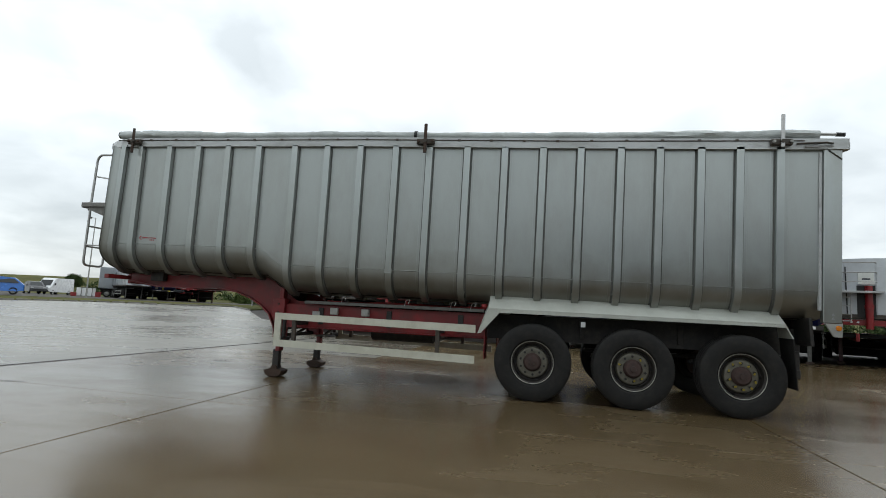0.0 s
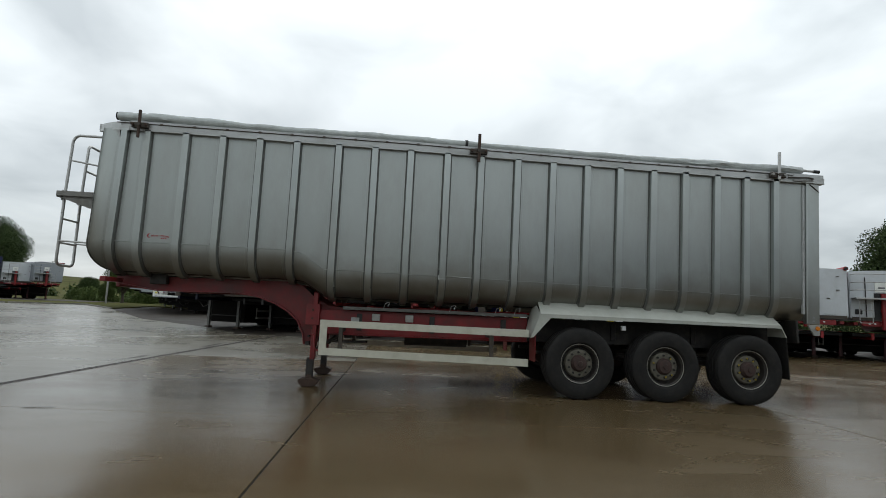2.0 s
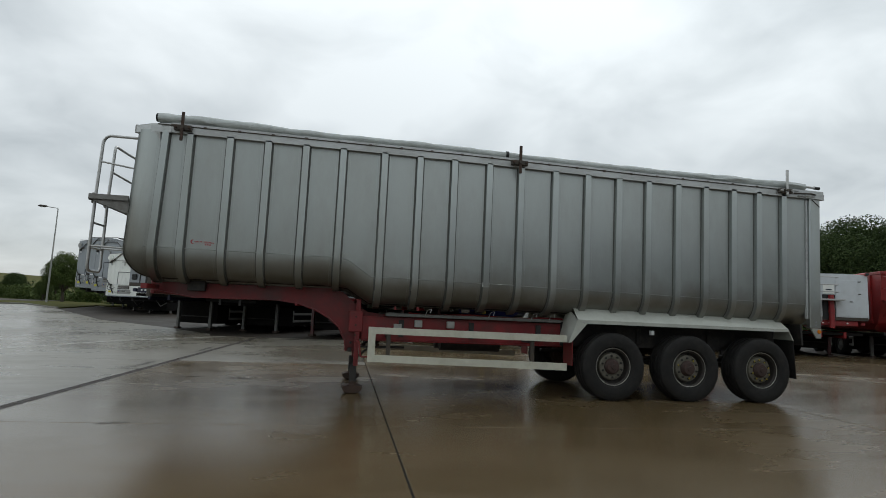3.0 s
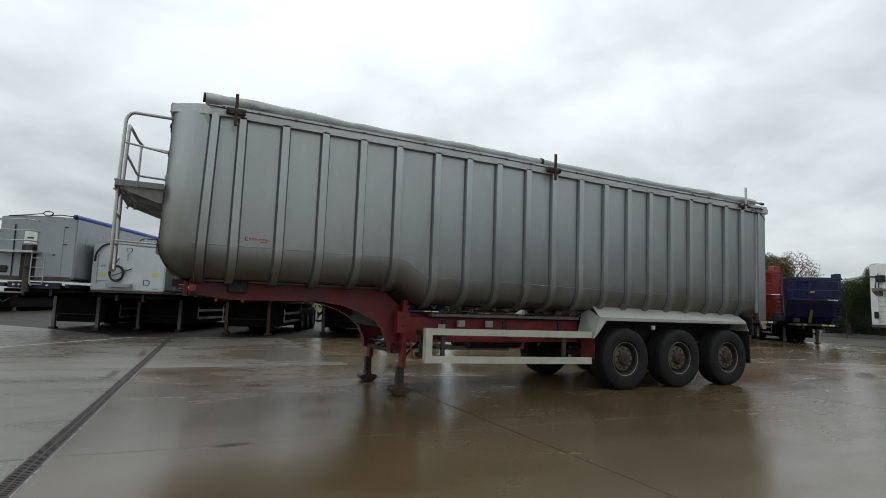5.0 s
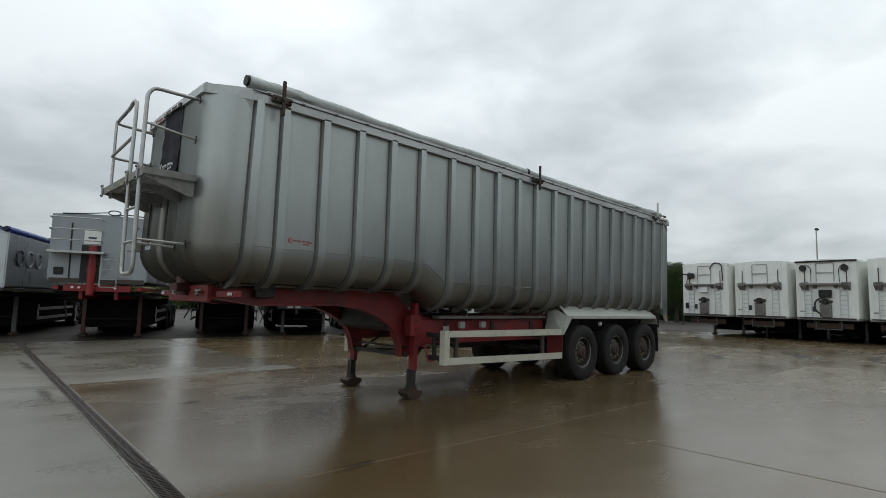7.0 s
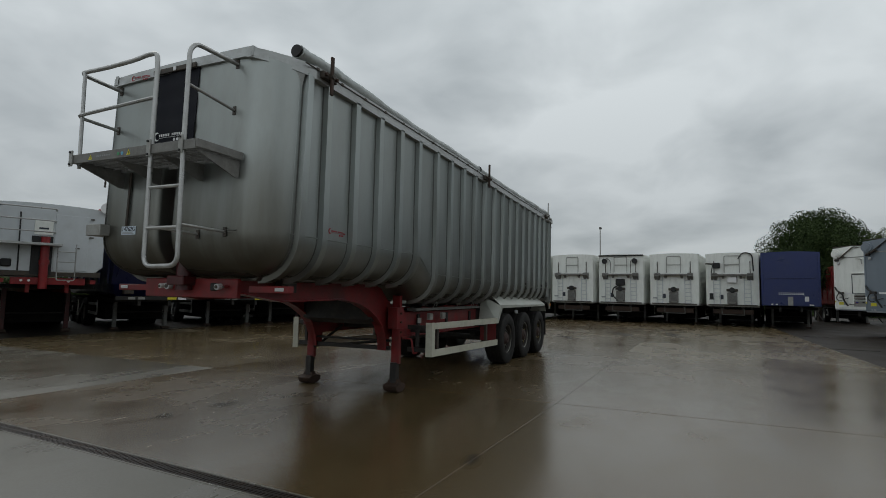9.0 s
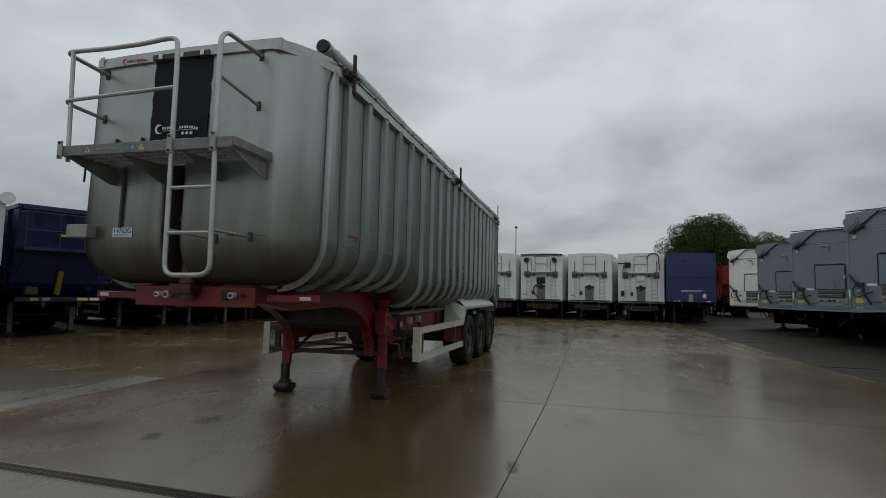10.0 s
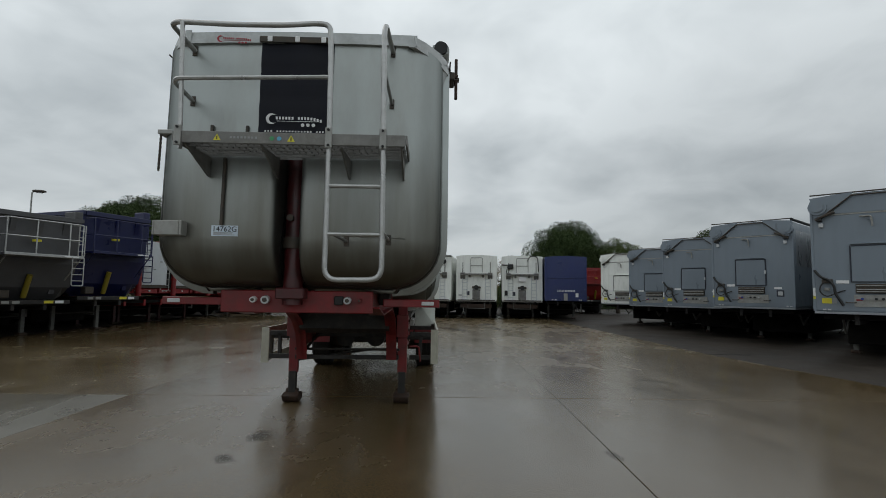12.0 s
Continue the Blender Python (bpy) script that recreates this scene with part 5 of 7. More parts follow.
for n, x in enumerate(AXLES):
    part("axle", tube([(x, -1.0, 0.522), (x, 1.0, 0.522)], 0.065, 12), M["black_steel"], trailer)
    for side in (-1, 1):
        m = pose(x, side * 1.075, 0.522, 0, 37 * n + 15, 0 if side < 0 else 180)
        wheel = part("wheel", TYRE, None, trailer, "worn wide single tyre on a dirty steel rim")
        wheel.matrix_basis = m
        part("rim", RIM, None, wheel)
        part("rim_edge", RIM_EDGE, None, wheel)
        part("wheel_disc", DISC, None, wheel, "dusty pale wheel disc")
        part("hub", HUB, None, wheel)
        for k in range(10):
            a = 2 * math.pi * k / 10
            q = part("wheel_nut", NUT, None, wheel)
            q.location = (0.163 * math.cos(a), 0.0, 0.163 * math.sin(a))
            if n == 2 or (n == 1 and k % 3 == 0):
                q = part("nut_indicator", TAB, None, wheel)
                q.matrix_basis = pose(0.163 * math.cos(a), 0, 0.163 * math.sin(a), 0, 40 * k, 0)
            q = part("hand_hole", HOLE, None, wheel)
            q.location = (0.240 * math.cos(a + 0.3), 0.012, 0.240 * math.sin(a + 0.3))
        part("spring", box(x - 0.5, x + 0.5, side * 0.62 - 0.05, side * 0.62 + 0.05, 0.60, 0.66, 0.01), M["black_steel"], trailer, smooth=None)
        part("brake_drum", tube([(x, side * 0.70, 0.53), (x, side * 0.92, 0.53)], 0.20, 20), M["rust"], trailer)
        part("air_bag", tube([(x + 0.38, side * 0.62, 0.66), (x + 0.38, side * 0.62, 0.86)], 0.13, 14), M["rubber"], trailer)
part("under_run_bar", box(3.35, 3.45, -0.80, 0.80, 0.50, 0.62, 0.01), M["black_steel"], trailer, smooth=None)
for side in (-1, 1):
    part("under_run_arm", box(3.36, 3.44, side * 0.75 - 0.04, side * 0.75 + 0.04, 0.60, 0.86, 0.006), M["black_steel"], trailer, smooth=None)
    part("rear_lamp", box(3.452, 3.48, side * 0.60 - 0.12, side * 0.60 + 0.12, 0.52, 0.61, 0.01), M["lens_red"], trailer, smooth=None)
part("tail_skirt", box(3.40, 3.44, -1.2, 1.2, 0.95, 1.30, 0.006), M["black_steel"], trailer, smooth=None)


def settle(t):
    """Bring the load body to its true length and height; its rear half leans back a little."""
    def fitted(p):
        k = (0.018 - 0.0013 * p.x) * 1.18 if p.x < 0 else 0.0212 * max(0.0, 1 - p.x / 3)
        lean = max(0.0, 0.0048 * (p.x + 3)) * (p.z - 1.9) if p.z > 1.25 else 0.0
        if p.x < -6.4:  # the headboard leans back towards its top
            lean += 0.05 * min(1.0, max(0.0, (p.z - 2.2) / 1.3)) * min(1.0, max(0.0, (p.x + 7.55) / 0.15)) * min(1.0, (-6.4 - p.x) / 0.4)
        return Vector((p.x * (1.006 if p.x < 0 else 1.0) + lean, p.y, p.z - k * max(0.0, p.z - 0.55)))
    plain = Matrix.Identity(4)
    for ob in t.children_recursive:
        if ob.parent is not t and ob.parent.parent is t and ob.parent.name.startswith("wheel"):
            continue
        if ob.matrix_basis == plain:
            for v in ob.data.vertices:
                v.co = fitted(v.co)
        else:
            ob.location = fitted(ob.location)


settle(trailer)
# ---- parked trailers round the yard ----
SMALL_TYRE = mesh_of("tyre", lathe(tyre_profile(0.52, 0.36), 28), M["rubber"], 0.5)
SMALL_RIM = mesh_of("rim", lathe([(0.30, -0.14), (0.28, -0.12), (0.25, -0.05), (0.16, -0.08), (0.14, -0.14), (0.0, -0.15)], 20), M["grey_steel"], 0.5)
LEG = mesh_of("landing_leg", box(-0.06, 0.06, -0.06, 0.06, 0.08, 0.95, 0.006), M["leg_steel"], None)
# red legs in the darkened red, as shaded by the body above
RED_LEG = mesh_of("landing_leg", box(-0.06, 0.06, -0.06, 0.06, 0.08, 0.95, 0.006), M["red_shaded"], None)
FOOT = mesh_of("foot", box(-0.13, 0.13, -0.12, 0.12, 0.0, 0.08, 0.02), M["rust"], None)


def running_gear(t, length, paint, red_legs=False, leg_x=2.6, guards=True, deck=1.06):
    """Chassis rails, legs, axles and wheels under a parked trailer whose front is at x = 0."""
    for side in (-1, 1):
        part("chassis_rail", box(0.25, length - 0.2, side * 0.45 - 0.05, side * 0.45 + 0.05, deck - 0.26, deck, 0.006), M[paint], t, smooth=None)
        leg = part("landing_leg", RED_LEG if red_legs else LEG, None, t)
        leg.matrix_basis = pose(leg_x, side * 0.80, 0) @ Matrix.Diagonal((1, 1, deck / 1.06, 1))
        part("foot", FOOT, None, leg)
        part("leg_stay", tube([(leg_x, side * 0.78, 0.35), (leg_x + 0.75, side * 0.5, 0.84)], 0.025, 6), M["black_steel"], leg)
        if guards:
            part("side_guard", box(leg_x + 0.7, length - 4.6, side * 1.22 - 0.015, side * 1.22 + 0.015, 0.80, 0.90, 0.004), M["grey_steel"], t, smooth=None)
            part("side_guard", box(leg_x + 0.7, length - 4.6, side * 1.22 - 0.015, side * 1.22 + 0.015, 0.48, 0.58, 0.004), M["grey_steel"], t, smooth=None)
            part("guard_post", box(leg_x + 0.7, leg_x + 0.76, side * 1.2 - 0.02, side * 1.2 + 0.01, 0.48, 1.0, 0.004), M["grey_steel"], t, smooth=None)
    if deck < 1.1:
        part("front_beam", box(0.10, 0.24, -1.15, 1.15, 0.86, 1.02, 0.008), M["black_steel"], t, smooth=None)
    part("leg_shaft", tube([(leg_x, -0.78, 0.6), (leg_x, 0.78, 0.6)], 0.025, 6), M["black_steel"], t)
    # added blocks, coloured near black in place of the shade under the body
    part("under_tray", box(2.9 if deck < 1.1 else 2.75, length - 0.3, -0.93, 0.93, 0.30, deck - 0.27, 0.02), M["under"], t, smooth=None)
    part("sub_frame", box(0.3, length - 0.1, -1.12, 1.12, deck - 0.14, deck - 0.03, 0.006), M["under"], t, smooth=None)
    for k in range(3):
        x = length - 3.7 + 1.31 * k
        part("axle", tube([(x, -0.95, 0.52), (x, 0.95, 0.52)], 0.06, 8), M["black_steel"], t)
        for side in (-1, 1):
            w = part("wheel", SMALL_TYRE, None, t)
            w.matrix_basis = pose(x, side * 1.05, 0.52, 0, 0, 0 if side < 0 else 180)
            part("rim", SMALL_RIM, None, w)


def draw_up(t, k, up=0.0):
    """Draw the body of a parked trailer up by k and lift it, before its running gear goes under it."""
    for ob in t.children_recursive:
        if ob.matrix_basis == Matrix.Identity(4):
            ob.data.transform(Matrix.Translation((0, 0, up)) @ Matrix.Diagonal((1, 1, k, 1)))


def hull(width, length, z0, z1, arch, x0=0.0, r=0.05):
    """A box body with an arched top."""
    h = width / 2
    out = [(-h + r, z0), (h - r, z0), (h, z0 + r), (h, z1 - arch)]
    for k in range(1, 8):
        y = h - width * k / 8
        out.append((y, z1 - arch * (2 * y / width) ** 2))
    out += [(-h, z1 - arch), (-h, z0 + r)]
    bm = prism(out, x0, length, plane="yz")
    bmesh.ops.bevel(bm, geom=[e for e in bm.edges if all(abs(v.co.x - x0) < 1e-6 for v in e.verts)], offset=0.03, segments=2, affect="EDGES")
    return bm


def flat(x0, x1, y0, y1, z0, z1):
    return box(x0, x1, y0, y1, z0, z1, 0.004)


def steps(t, x, y, z0, z1, w=0.34, n=5, mat="galv", lean=0.0):
    """A tube ladder on a headboard."""
    lad = part("ladder", tube(rounded([(x + lean, y - w / 2, z1), (x, y - w / 2, z0), (x, y + w / 2, z0), (x + lean, y + w / 2, z1)], 0.06), 0.018, 6), M[mat], t)
    for k in range(n):
        z = z0 + (z1 - z0) * (k + 0.8) / (n + 0.6)
        part("rung", tube([(x, y - w / 2, z), (x, y + w / 2, z)], 0.014, 6), M[mat], lad)
    return lad


def coil(t, x, y, z, r, turns=3, tail=True):
    pts = []
    for k in range(turns * 14):
        a = 2 * math.pi * k / 14
        rr = r * (1 + 0.10 * math.sin(k * 0.7))
        pts.append((x - 0.02 * math.sin(k), y + rr * math.cos(a) * 0.8, z + rr * math.sin(a)))
    if tail:
        pts = [(x, y - 0.05, z + 2.0 * r)] + pts + [(x, y - 1.7 * r, z + 0.2)]
    part("hose_coil", tube(pts, 0.022, 6), M["hose"], t, "black coiled air hose")


def white_bulker(name_label, motors=False, box_on=False, frame_w=0.72):
    """A white moving-floor trailer seen from its headboard."""
    t = thing("bulk_trailer", name_label, "trailer")
    b = part("body", hull(2.50, 12.5, 1.02, 3.62, 0.05), M["white"], t)
    part("base_rail", flat(-0.01, 12.4, -1.24, 1.24, 0.97, 1.019), M["grey_steel"], t, smooth=None)
    for side in (-1, 1):
        part("top_capping", flat(0.02, 12.4, side * 1.25 - 0.02, side * 1.25 + 0.02, 3.45, 3.56), M["white"], b, smooth=None)
    part("access_frame", tube(rounded([(-0.05, -frame_w / 2, 2.62), (-0.05, -frame_w / 2, 3.46), (-0.05, frame_w / 2, 3.46), (-0.05, frame_w / 2, 2.62)], 0.08), 0.018, 6), M["grey_steel"], t)
    part("access_bar", tube([(-0.05, -frame_w / 2, 3.02), (-0.05, frame_w / 2, 3.02)], 0.015, 6), M["grey_steel"], t)
    part("frame_plate", box(-0.02, -0.003, -frame_w / 2 + 0.03, frame_w / 2 - 0.03, 3.05, 3.40, 0.004), M["white"], t, smooth=None)
    part("platform", box(-0.30, -0.01, -0.98, 0.98, 2.48, 2.56, 0.006), M["platform"], t, "grey steel access platform", smooth=None)
    for y in (-0.85, 0.85):
        part("platform_end", prism([(-0.01, 2.26), (-0.01, 2.62), (-0.30, 2.58), (-0.30, 2.46)], y - 0.14, y + 0.14), M["platform"], t, smooth=None)
        part("post", tube([(-0.04, y, 2.58), (-0.04, y, 3.2)], 0.02, 6), M["dark_steel"], t)
    for y in (-0.42, 0.42):
        part("platform_bracket", prism([(-0.01, 2.34), (-0.01, 2.48), (-0.24, 2.48)], y - 0.06, y + 0.06), M["platform"], t, smooth=None)
    for y in (0.72, -0.72):
        steps(t, -0.06, y, 1.08, 2.40, 0.30, 6, "white_cool")
    pump = part("drive_box", box(-0.18, -0.005, -0.23, 0.23, 1.10, 1.66, 0.02), M["platform"], t, "dark grey drive housing", smooth=None)
    part("drive_flange", tube([(-0.26, 0, 1.78), (-0.01, 0, 1.78)], 0.13, 14), M["black"], pump)
    part("drive_cover", box(-0.20, -0.005, -0.26, 0.26, 1.72, 1.84, 0.02), M["dark_steel"], pump, smooth=None)
    part("drive_lid", box(-0.20, -0.181, -0.16, 0.16, 1.2, 1.52, 0.006), M["leg_steel"], pump, smooth=None)
    for y, z in ((-0.19, 1.16), (0.19, 1.16), (-0.19, 1.60), (0.19, 1.60)):
        part("drive_bolt", tube([(-0.18, y, z), (-0.20, y, z)], 0.018, 6), M["black"], pump)
    part("bumper_bar", box(-0.10, -0.015, -1.15, 1.15, 1.03, 1.08, 0.006), M["dark_steel"], t, smooth=None)
    part("control_panel", box(-0.06, -0.005, 0.42, 0.60, 1.33, 1.55, 0.006), M["print_dark"], t, smooth=None)
    part("label", flat(-0.008, -0.001, 0.85, 1.1, 1.30, 1.36), M["print_grey"], t, smooth=None)
    if motors:
        part("motor", tube([(-0.16, 0.90, 3.24), (-0.02, 0.90, 3.24)], 0.14, 12), M["black"], t)
        part("motor", tube([(-0.16, -0.80, 3.22), (-0.02, -0.80, 3.22)], 0.14, 12), M["black"], t)
        part("sheet_bar", box(-0.10, 0.02, -1.25, 1.25, 3.50, 3.56, 0.01), M["black"], t, smooth=None)
        part("drive_hose", tube(rounded([(-0.14, 0.1, 1.95), (-0.20, 0.4, 1.8), (-0.20, 0.42, 1.4), (-0.15, 0.1, 1.15)], 0.2), 0.035, 6), M["hose"], t)
        part("pump", box(-0.2, -0.01, -0.25, 0.25, 1.95, 2.28, 0.03), M["black"], t, smooth=None)
        for y in (-0.72, 0.72):
            part("cable", tube(rounded([(-0.05, y * 1.1, 3.4), (-0.07, y * 0.78, 3.25), (-0.07, y * 0.8, 2.6)], 0.2), 0.016, 6), M["hose"], t)
    part("coupling_plate", box(0.26, 0.32, -0.95, 0.95, 0.62, 0.84, 0.01), M["rust"], t, "rusty dark coupling plate", smooth=None)
    part("under_run_frame", tube([(0.2, -0.52, 0.9), (0.2, -0.52, 0.58), (0.2, 0.52, 0.58), (0.2, 0.52, 0.9)], 0.03, 6), M["leg_steel"], t)
    if box_on:
        part("cabinet", box(-0.20, -0.01, -0.22, 0.22, 2.14, 2.42, 0.01), M["white_plain"], t, "small white cabinet", smooth=None)
        part("motor", box(-0.22, -0.01, 0.55, 0.88, 2.85, 3.12, 0.03), M["black"], t, smooth=None)
        part("motor_arm", tube([(-0.1, 0.6, 3.05), (-0.1, 1.25, 3.08)], 0.035, 6), M["dark_steel"], t)
        part("cable", tube(rounded([(-0.05, -0.3, 3.3), (-0.06, -0.5, 3.62), (-0.06, -0.95, 3.55), (-0.06, -1.0, 2.7)], 0.2), 0.03, 6), M["hose"], t)
        part("cable", tube(rounded([(-0.05, 0.9, 3.0), (-0.07, 1.0, 2.6), (-0.07, 0.8, 2.55)], 0.1), 0.022, 6), M["hose"], t)
        part("gauge", box(-0.08, -0.005, 0.9, 1.08, 1.35, 1.62, 0.02), M["black"], t, smooth=None)
    draw_up(t, 1.09)
    running_gear(t, 12.5, "black_steel", deck=1.16)
    return t


def blue_box_trailer():
    t = thing("box_trailer", "plain blue walking floor trailer with small white print", "trailer")
    b = part("body", hull(2.50, 12.5, 1.08, 3.58, 0.05), M["blue_box"], t)
    part("ridge", flat(-0.03, -0.002, -1.0, 1.0, 2.34, 2.39), M["blue_box"], t, smooth=None)
    for side in (-1, 1):
        part("corner_post", box(-0.02, 0.08, side * 1.19 - 0.05, side * 1.19 + 0.05, 1.08, 3.52, 0.01), M["blue_box"], t, smooth=None)
    for z in (1.66, 1.60):
        for k in range(12):
            part("print_bar", flat(-0.006, -0.001, -0.55 + 0.09 * k, -0.49 + 0.09 * k, z, z + 0.03), M["white_plain"], b, smooth=None)
    part("label", flat(-0.01, -0.001, -0.75, -0.58, 1.30, 1.52), M["white_plain"], t, smooth=None)
    part("valve_box", box(-0.08, -0.002, -0.10, 0.12, 1.10, 1.50, 0.01), M["grey_steel"], t, smooth=None)
    for y in (-0.95, -0.85, 0.55, 0.75):
        part("marker", flat(-0.012, -0.002, y, y + 0.09, 1.12, 1.17), M["white_plain"], t, smooth=None)
    draw_up(t, 1.09)
    running_gear(t, 12.5, "black_steel", guards=False, deck=1.15)
    return t


def grey_bulker(paint="grey_body"):
    """A tall slate grey walking-floor trailer with sheet end caps and a hatch in the headboard."""
    t = thing("walking_floor_trailer", {"grey_body": "slate grey walking floor trailer with hatch in its headboard", "grey_light": "pale grey walking floor trailer on a red chassis"}.get(paint, "white walking floor trailer with horizontal planks"), "trailer")
    b = part("body", hull(2.54, 12.8, 1.10, 4.16, 0.10), M[paint], t)
    for side in (-1, 1):
        part("upper_side", box(0.25, 12.7, side * 1.272 - 0.006, side * 1.272 + 0.006, 2.55, 3.80, 0.004), M["silver_side"], b, "bright mill-finish side panel", smooth=None)
        part("front_post", box(-0.015, 0.22, side * 1.25 - 0.03, side * 1.25 + 0.035, 1.10, 4.02, 0.01), M[paint], t, smooth=None)
        part("end_cap", tube([(-0.11, side * 1.11, 3.84), (0.02, side * 1.11, 3.84)], 0.20, 18), M[paint], t)
        part("cap_hub", tube([(-0.135, side * 1.11, 3.84), (-0.11, side * 1.11, 3.84)], 0.13, 14), M["grey_steel" if paint == "grey_light" else paint], t)
        part("cap_wing", prism([(side * 1.27, 4.10), (side * 0.40, 4.19), (side * 0.40, 4.13), (side * 1.0, 3.62), (side * 1.18, 3.57)], -0.06, 0.015, plane="yz"), M[paint], t, smooth=None)
        part("hinge", box(-0.12, -0.01, side * 1.08 - 0.06, side * 1.08 + 0.06, 3.46, 3.58, 0.02), M["black"], t, smooth=None)
        part("lamp", box(-0.06, -0.016, side * 1.05 - 0.05, side * 1.05 + 0.05, 3.31, 3.42, 0.01), M["lens_white"], t, smooth=None)
    part("wing_edge", tube([(-0.07, 1.0, 3.60), (-0.07, 0.42, 4.10), (-0.07, -0.42, 4.10), (-0.07, -1.0, 3.60)], 0.018, 6), M["dark_steel"], t)
    part("sheet_bar", box(-0.04, 0.02, -1.27, 1.27, 4.17, 4.20, 0.008), M["dark_steel"], t, smooth=None)
    part("sheet_roll", tube([(0.1, -1.22, 4.16), (12.6, -1.22, 4.16)], 0.05, 8), M["black"], t)
    part("top_panel", prism([(0.42, 4.09), (-0.42, 4.09), (-0.86, 3.66), (0.86, 3.66)], -0.018, -0.001, plane="yz"), M[paint], t, smooth=None)
    part("panel_seam", box(-0.012, -0.002, -0.88, 0.88, 3.615, 3.655, 0.003), M["grey_steel"], t, smooth=None)
    for side in (-1, 1):
        part("sheet_crank", tube([(-0.09, side * 1.16, 3.50), (-0.10, side * 0.98, 3.60), (-0.08, side * 0.76, 3.70)], 0.035, 6), M["dark_steel"], t)
    part("stow_hook", tube(rounded([(-0.05, 0.28, 3.54), (-0.06, 0.06, 3.54), (-0.06, 0.04, 3.28)], 0.05), 0.022, 6), M["grey_steel"], t)
    part("hook_gusset", prism([(0.20, 3.52), (0.05, 3.52), (0.05, 3.40)], -0.03, -0.002, plane="yz"), M[paint], t, smooth=None)
    hatch = part("hatch", flat(-0.022, -0.001, -0.42, 0.48, 1.88, 2.78), M[paint], t, smooth=None)
    for y0, y1, z0, z1 in ((-0.455, -0.425, 1.86, 2.80), (0.485, 0.510, 1.86, 2.80), (-0.42, 0.48, 2.785, 2.81), (-0.42, 0.48, 1.862, 1.878)):
        part("hatch_frame", flat(-0.032, -0.002, y0, y1, z0, z1), M["print_dark"], hatch, smooth=None)
    part("drip_lip", box(-0.06, -0.002, -0.40, 0.50, 2.835, 2.855, 0.004), M[paint], hatch, smooth=None)
    part("hatch_latch", box(-0.06, -0.033, -0.46, -0.40, 2.28, 2.40, 0.008), M["lens_white"], hatch, smooth=None)
    tray = part("coupling_tray", box(-0.05, -0.002, -0.40, 0.42, 1.58, 1.82, 0.008), M["dark_steel"], t, smooth=None)
    for z in (1.61, 1.67, 1.76):
        part("grille_bar", box(-0.075, -0.051, -0.38, 0.40, z, z + 0.022, 0.003), M["grey_steel" if z != 1.67 else "galv"], tray, smooth=None)
    panel = part("coupling_panel", flat(-0.014, -0.001, -0.50, 0.46, 1.24, 1.54), M["grey_steel"], t, smooth=None)
    for k in range(5):
        part("coupling", tube([(-0.016, -0.22 + 0.13 * k, 1.44), (-0.07, -0.22 + 0.13 * k, 1.44)], 0.032, 8), M[("lens_white", "black", "black", "grey_steel", "tarp_blue")[k]], panel)
    part("reflector", flat(-0.018, -0.0145, 0.30, 0.42, 1.39, 1.43), M["red_bright"], panel, smooth=None)
    for y in (0.52, -0.46):
        part("grab_handle", tube(rounded([(-0.01, y - 0.10, 1.36), (-0.08, y - 0.09, 1.34), (-0.08, y + 0.09, 1.34), (-0.01, y + 0.10, 1.36)], 0.03), 0.014, 6), M["dark_steel"], t)
    part("susie_hose", tube(rounded([(-0.04, 1.23, 2.18), (-0.10, 1.10, 1.99), (-0.13, 0.92, 1.92), (-0.13, 0.82, 1.76), (-0.13, 0.82, 1.58), (-0.08, 0.66, 1.26)], 0.10), 0.032, 7), M["hose"], t)
    part("susie_hose", tube(rounded([(-0.06, 0.95, 1.90), (-0.10, 1.09, 1.82), (-0.11, 1.14, 1.62), (-0.12, 0.99, 1.47), (-0.12, 0.80, 1.58), (-0.05, 0.62, 1.66)], 0.12), 0.018, 6), M["hose"], t)
    part("hose_bracket", box(-0.10, -0.002, 0.86, 1.08, 1.84, 1.94, 0.012), M["dark_steel"], t, smooth=None)
    part("hose_bracket", box(-0.07, -0.002, 0.92, 1.04, 1.64, 1.72, 0.012), M["grey_steel"], t, smooth=None)
    part("yellow_label", flat(-0.008, -0.001, 0.90, 1.10, 1.31, 1.45), M["label_yellow"], t, smooth=None)
    part("white_label", flat(-0.008, -0.001, 0.80, 0.89, 1.31, 1.45), M["print_grey"], t, smooth=None)
    part("white_label", flat(-0.019, -0.0155, 1.225, 1.275, 1.50, 1.72), M["white_plain"], t, smooth=None)
    part("yellow_label", flat(-0.019, -0.0155, 1.225, 1.275, 1.42, 1.49), M["label_yellow"], t, smooth=None)
    part("white_label", flat(-0.008, -0.001, 0.54, 0.80, 1.83, 1.91), M["white_plain"], t, smooth=None)
    part("white_label", flat(-0.008, -0.001, -0.90, -0.67, 1.74, 1.81), M["white_plain"], t, smooth=None)
    part("square_plate", flat(-0.012, -0.001, -0.96, -0.74, 1.48, 1.70), M["print_dark"], t, smooth=None)
    part("square_mark", flat(-0.016, -0.0125, -0.92, -0.78, 1.52, 1.66), M["lens_white"], t, smooth=None)
    for y in (-1.18, -1.08, 0.92, 1.02):
        part("marker", flat(-0.012, -0.001, y, y + 0.07, 1.13, 1.17), M["lens_white"], t, smooth=None)
    part("base_rail", box(-0.02, 12.7, -1.26, 1.26, 1.04, 1.099, 0.008), M["grey_light"], t, smooth=None)
    raise_by = Matrix.Translation((0, 0, 1.26)) @ Matrix.Diagonal((1, 1, 0.966, 1)) @ Matrix.Translation((0, 0, -1.10))
    for ob in t.children_recursive:
        ob.data.transform(raise_by)
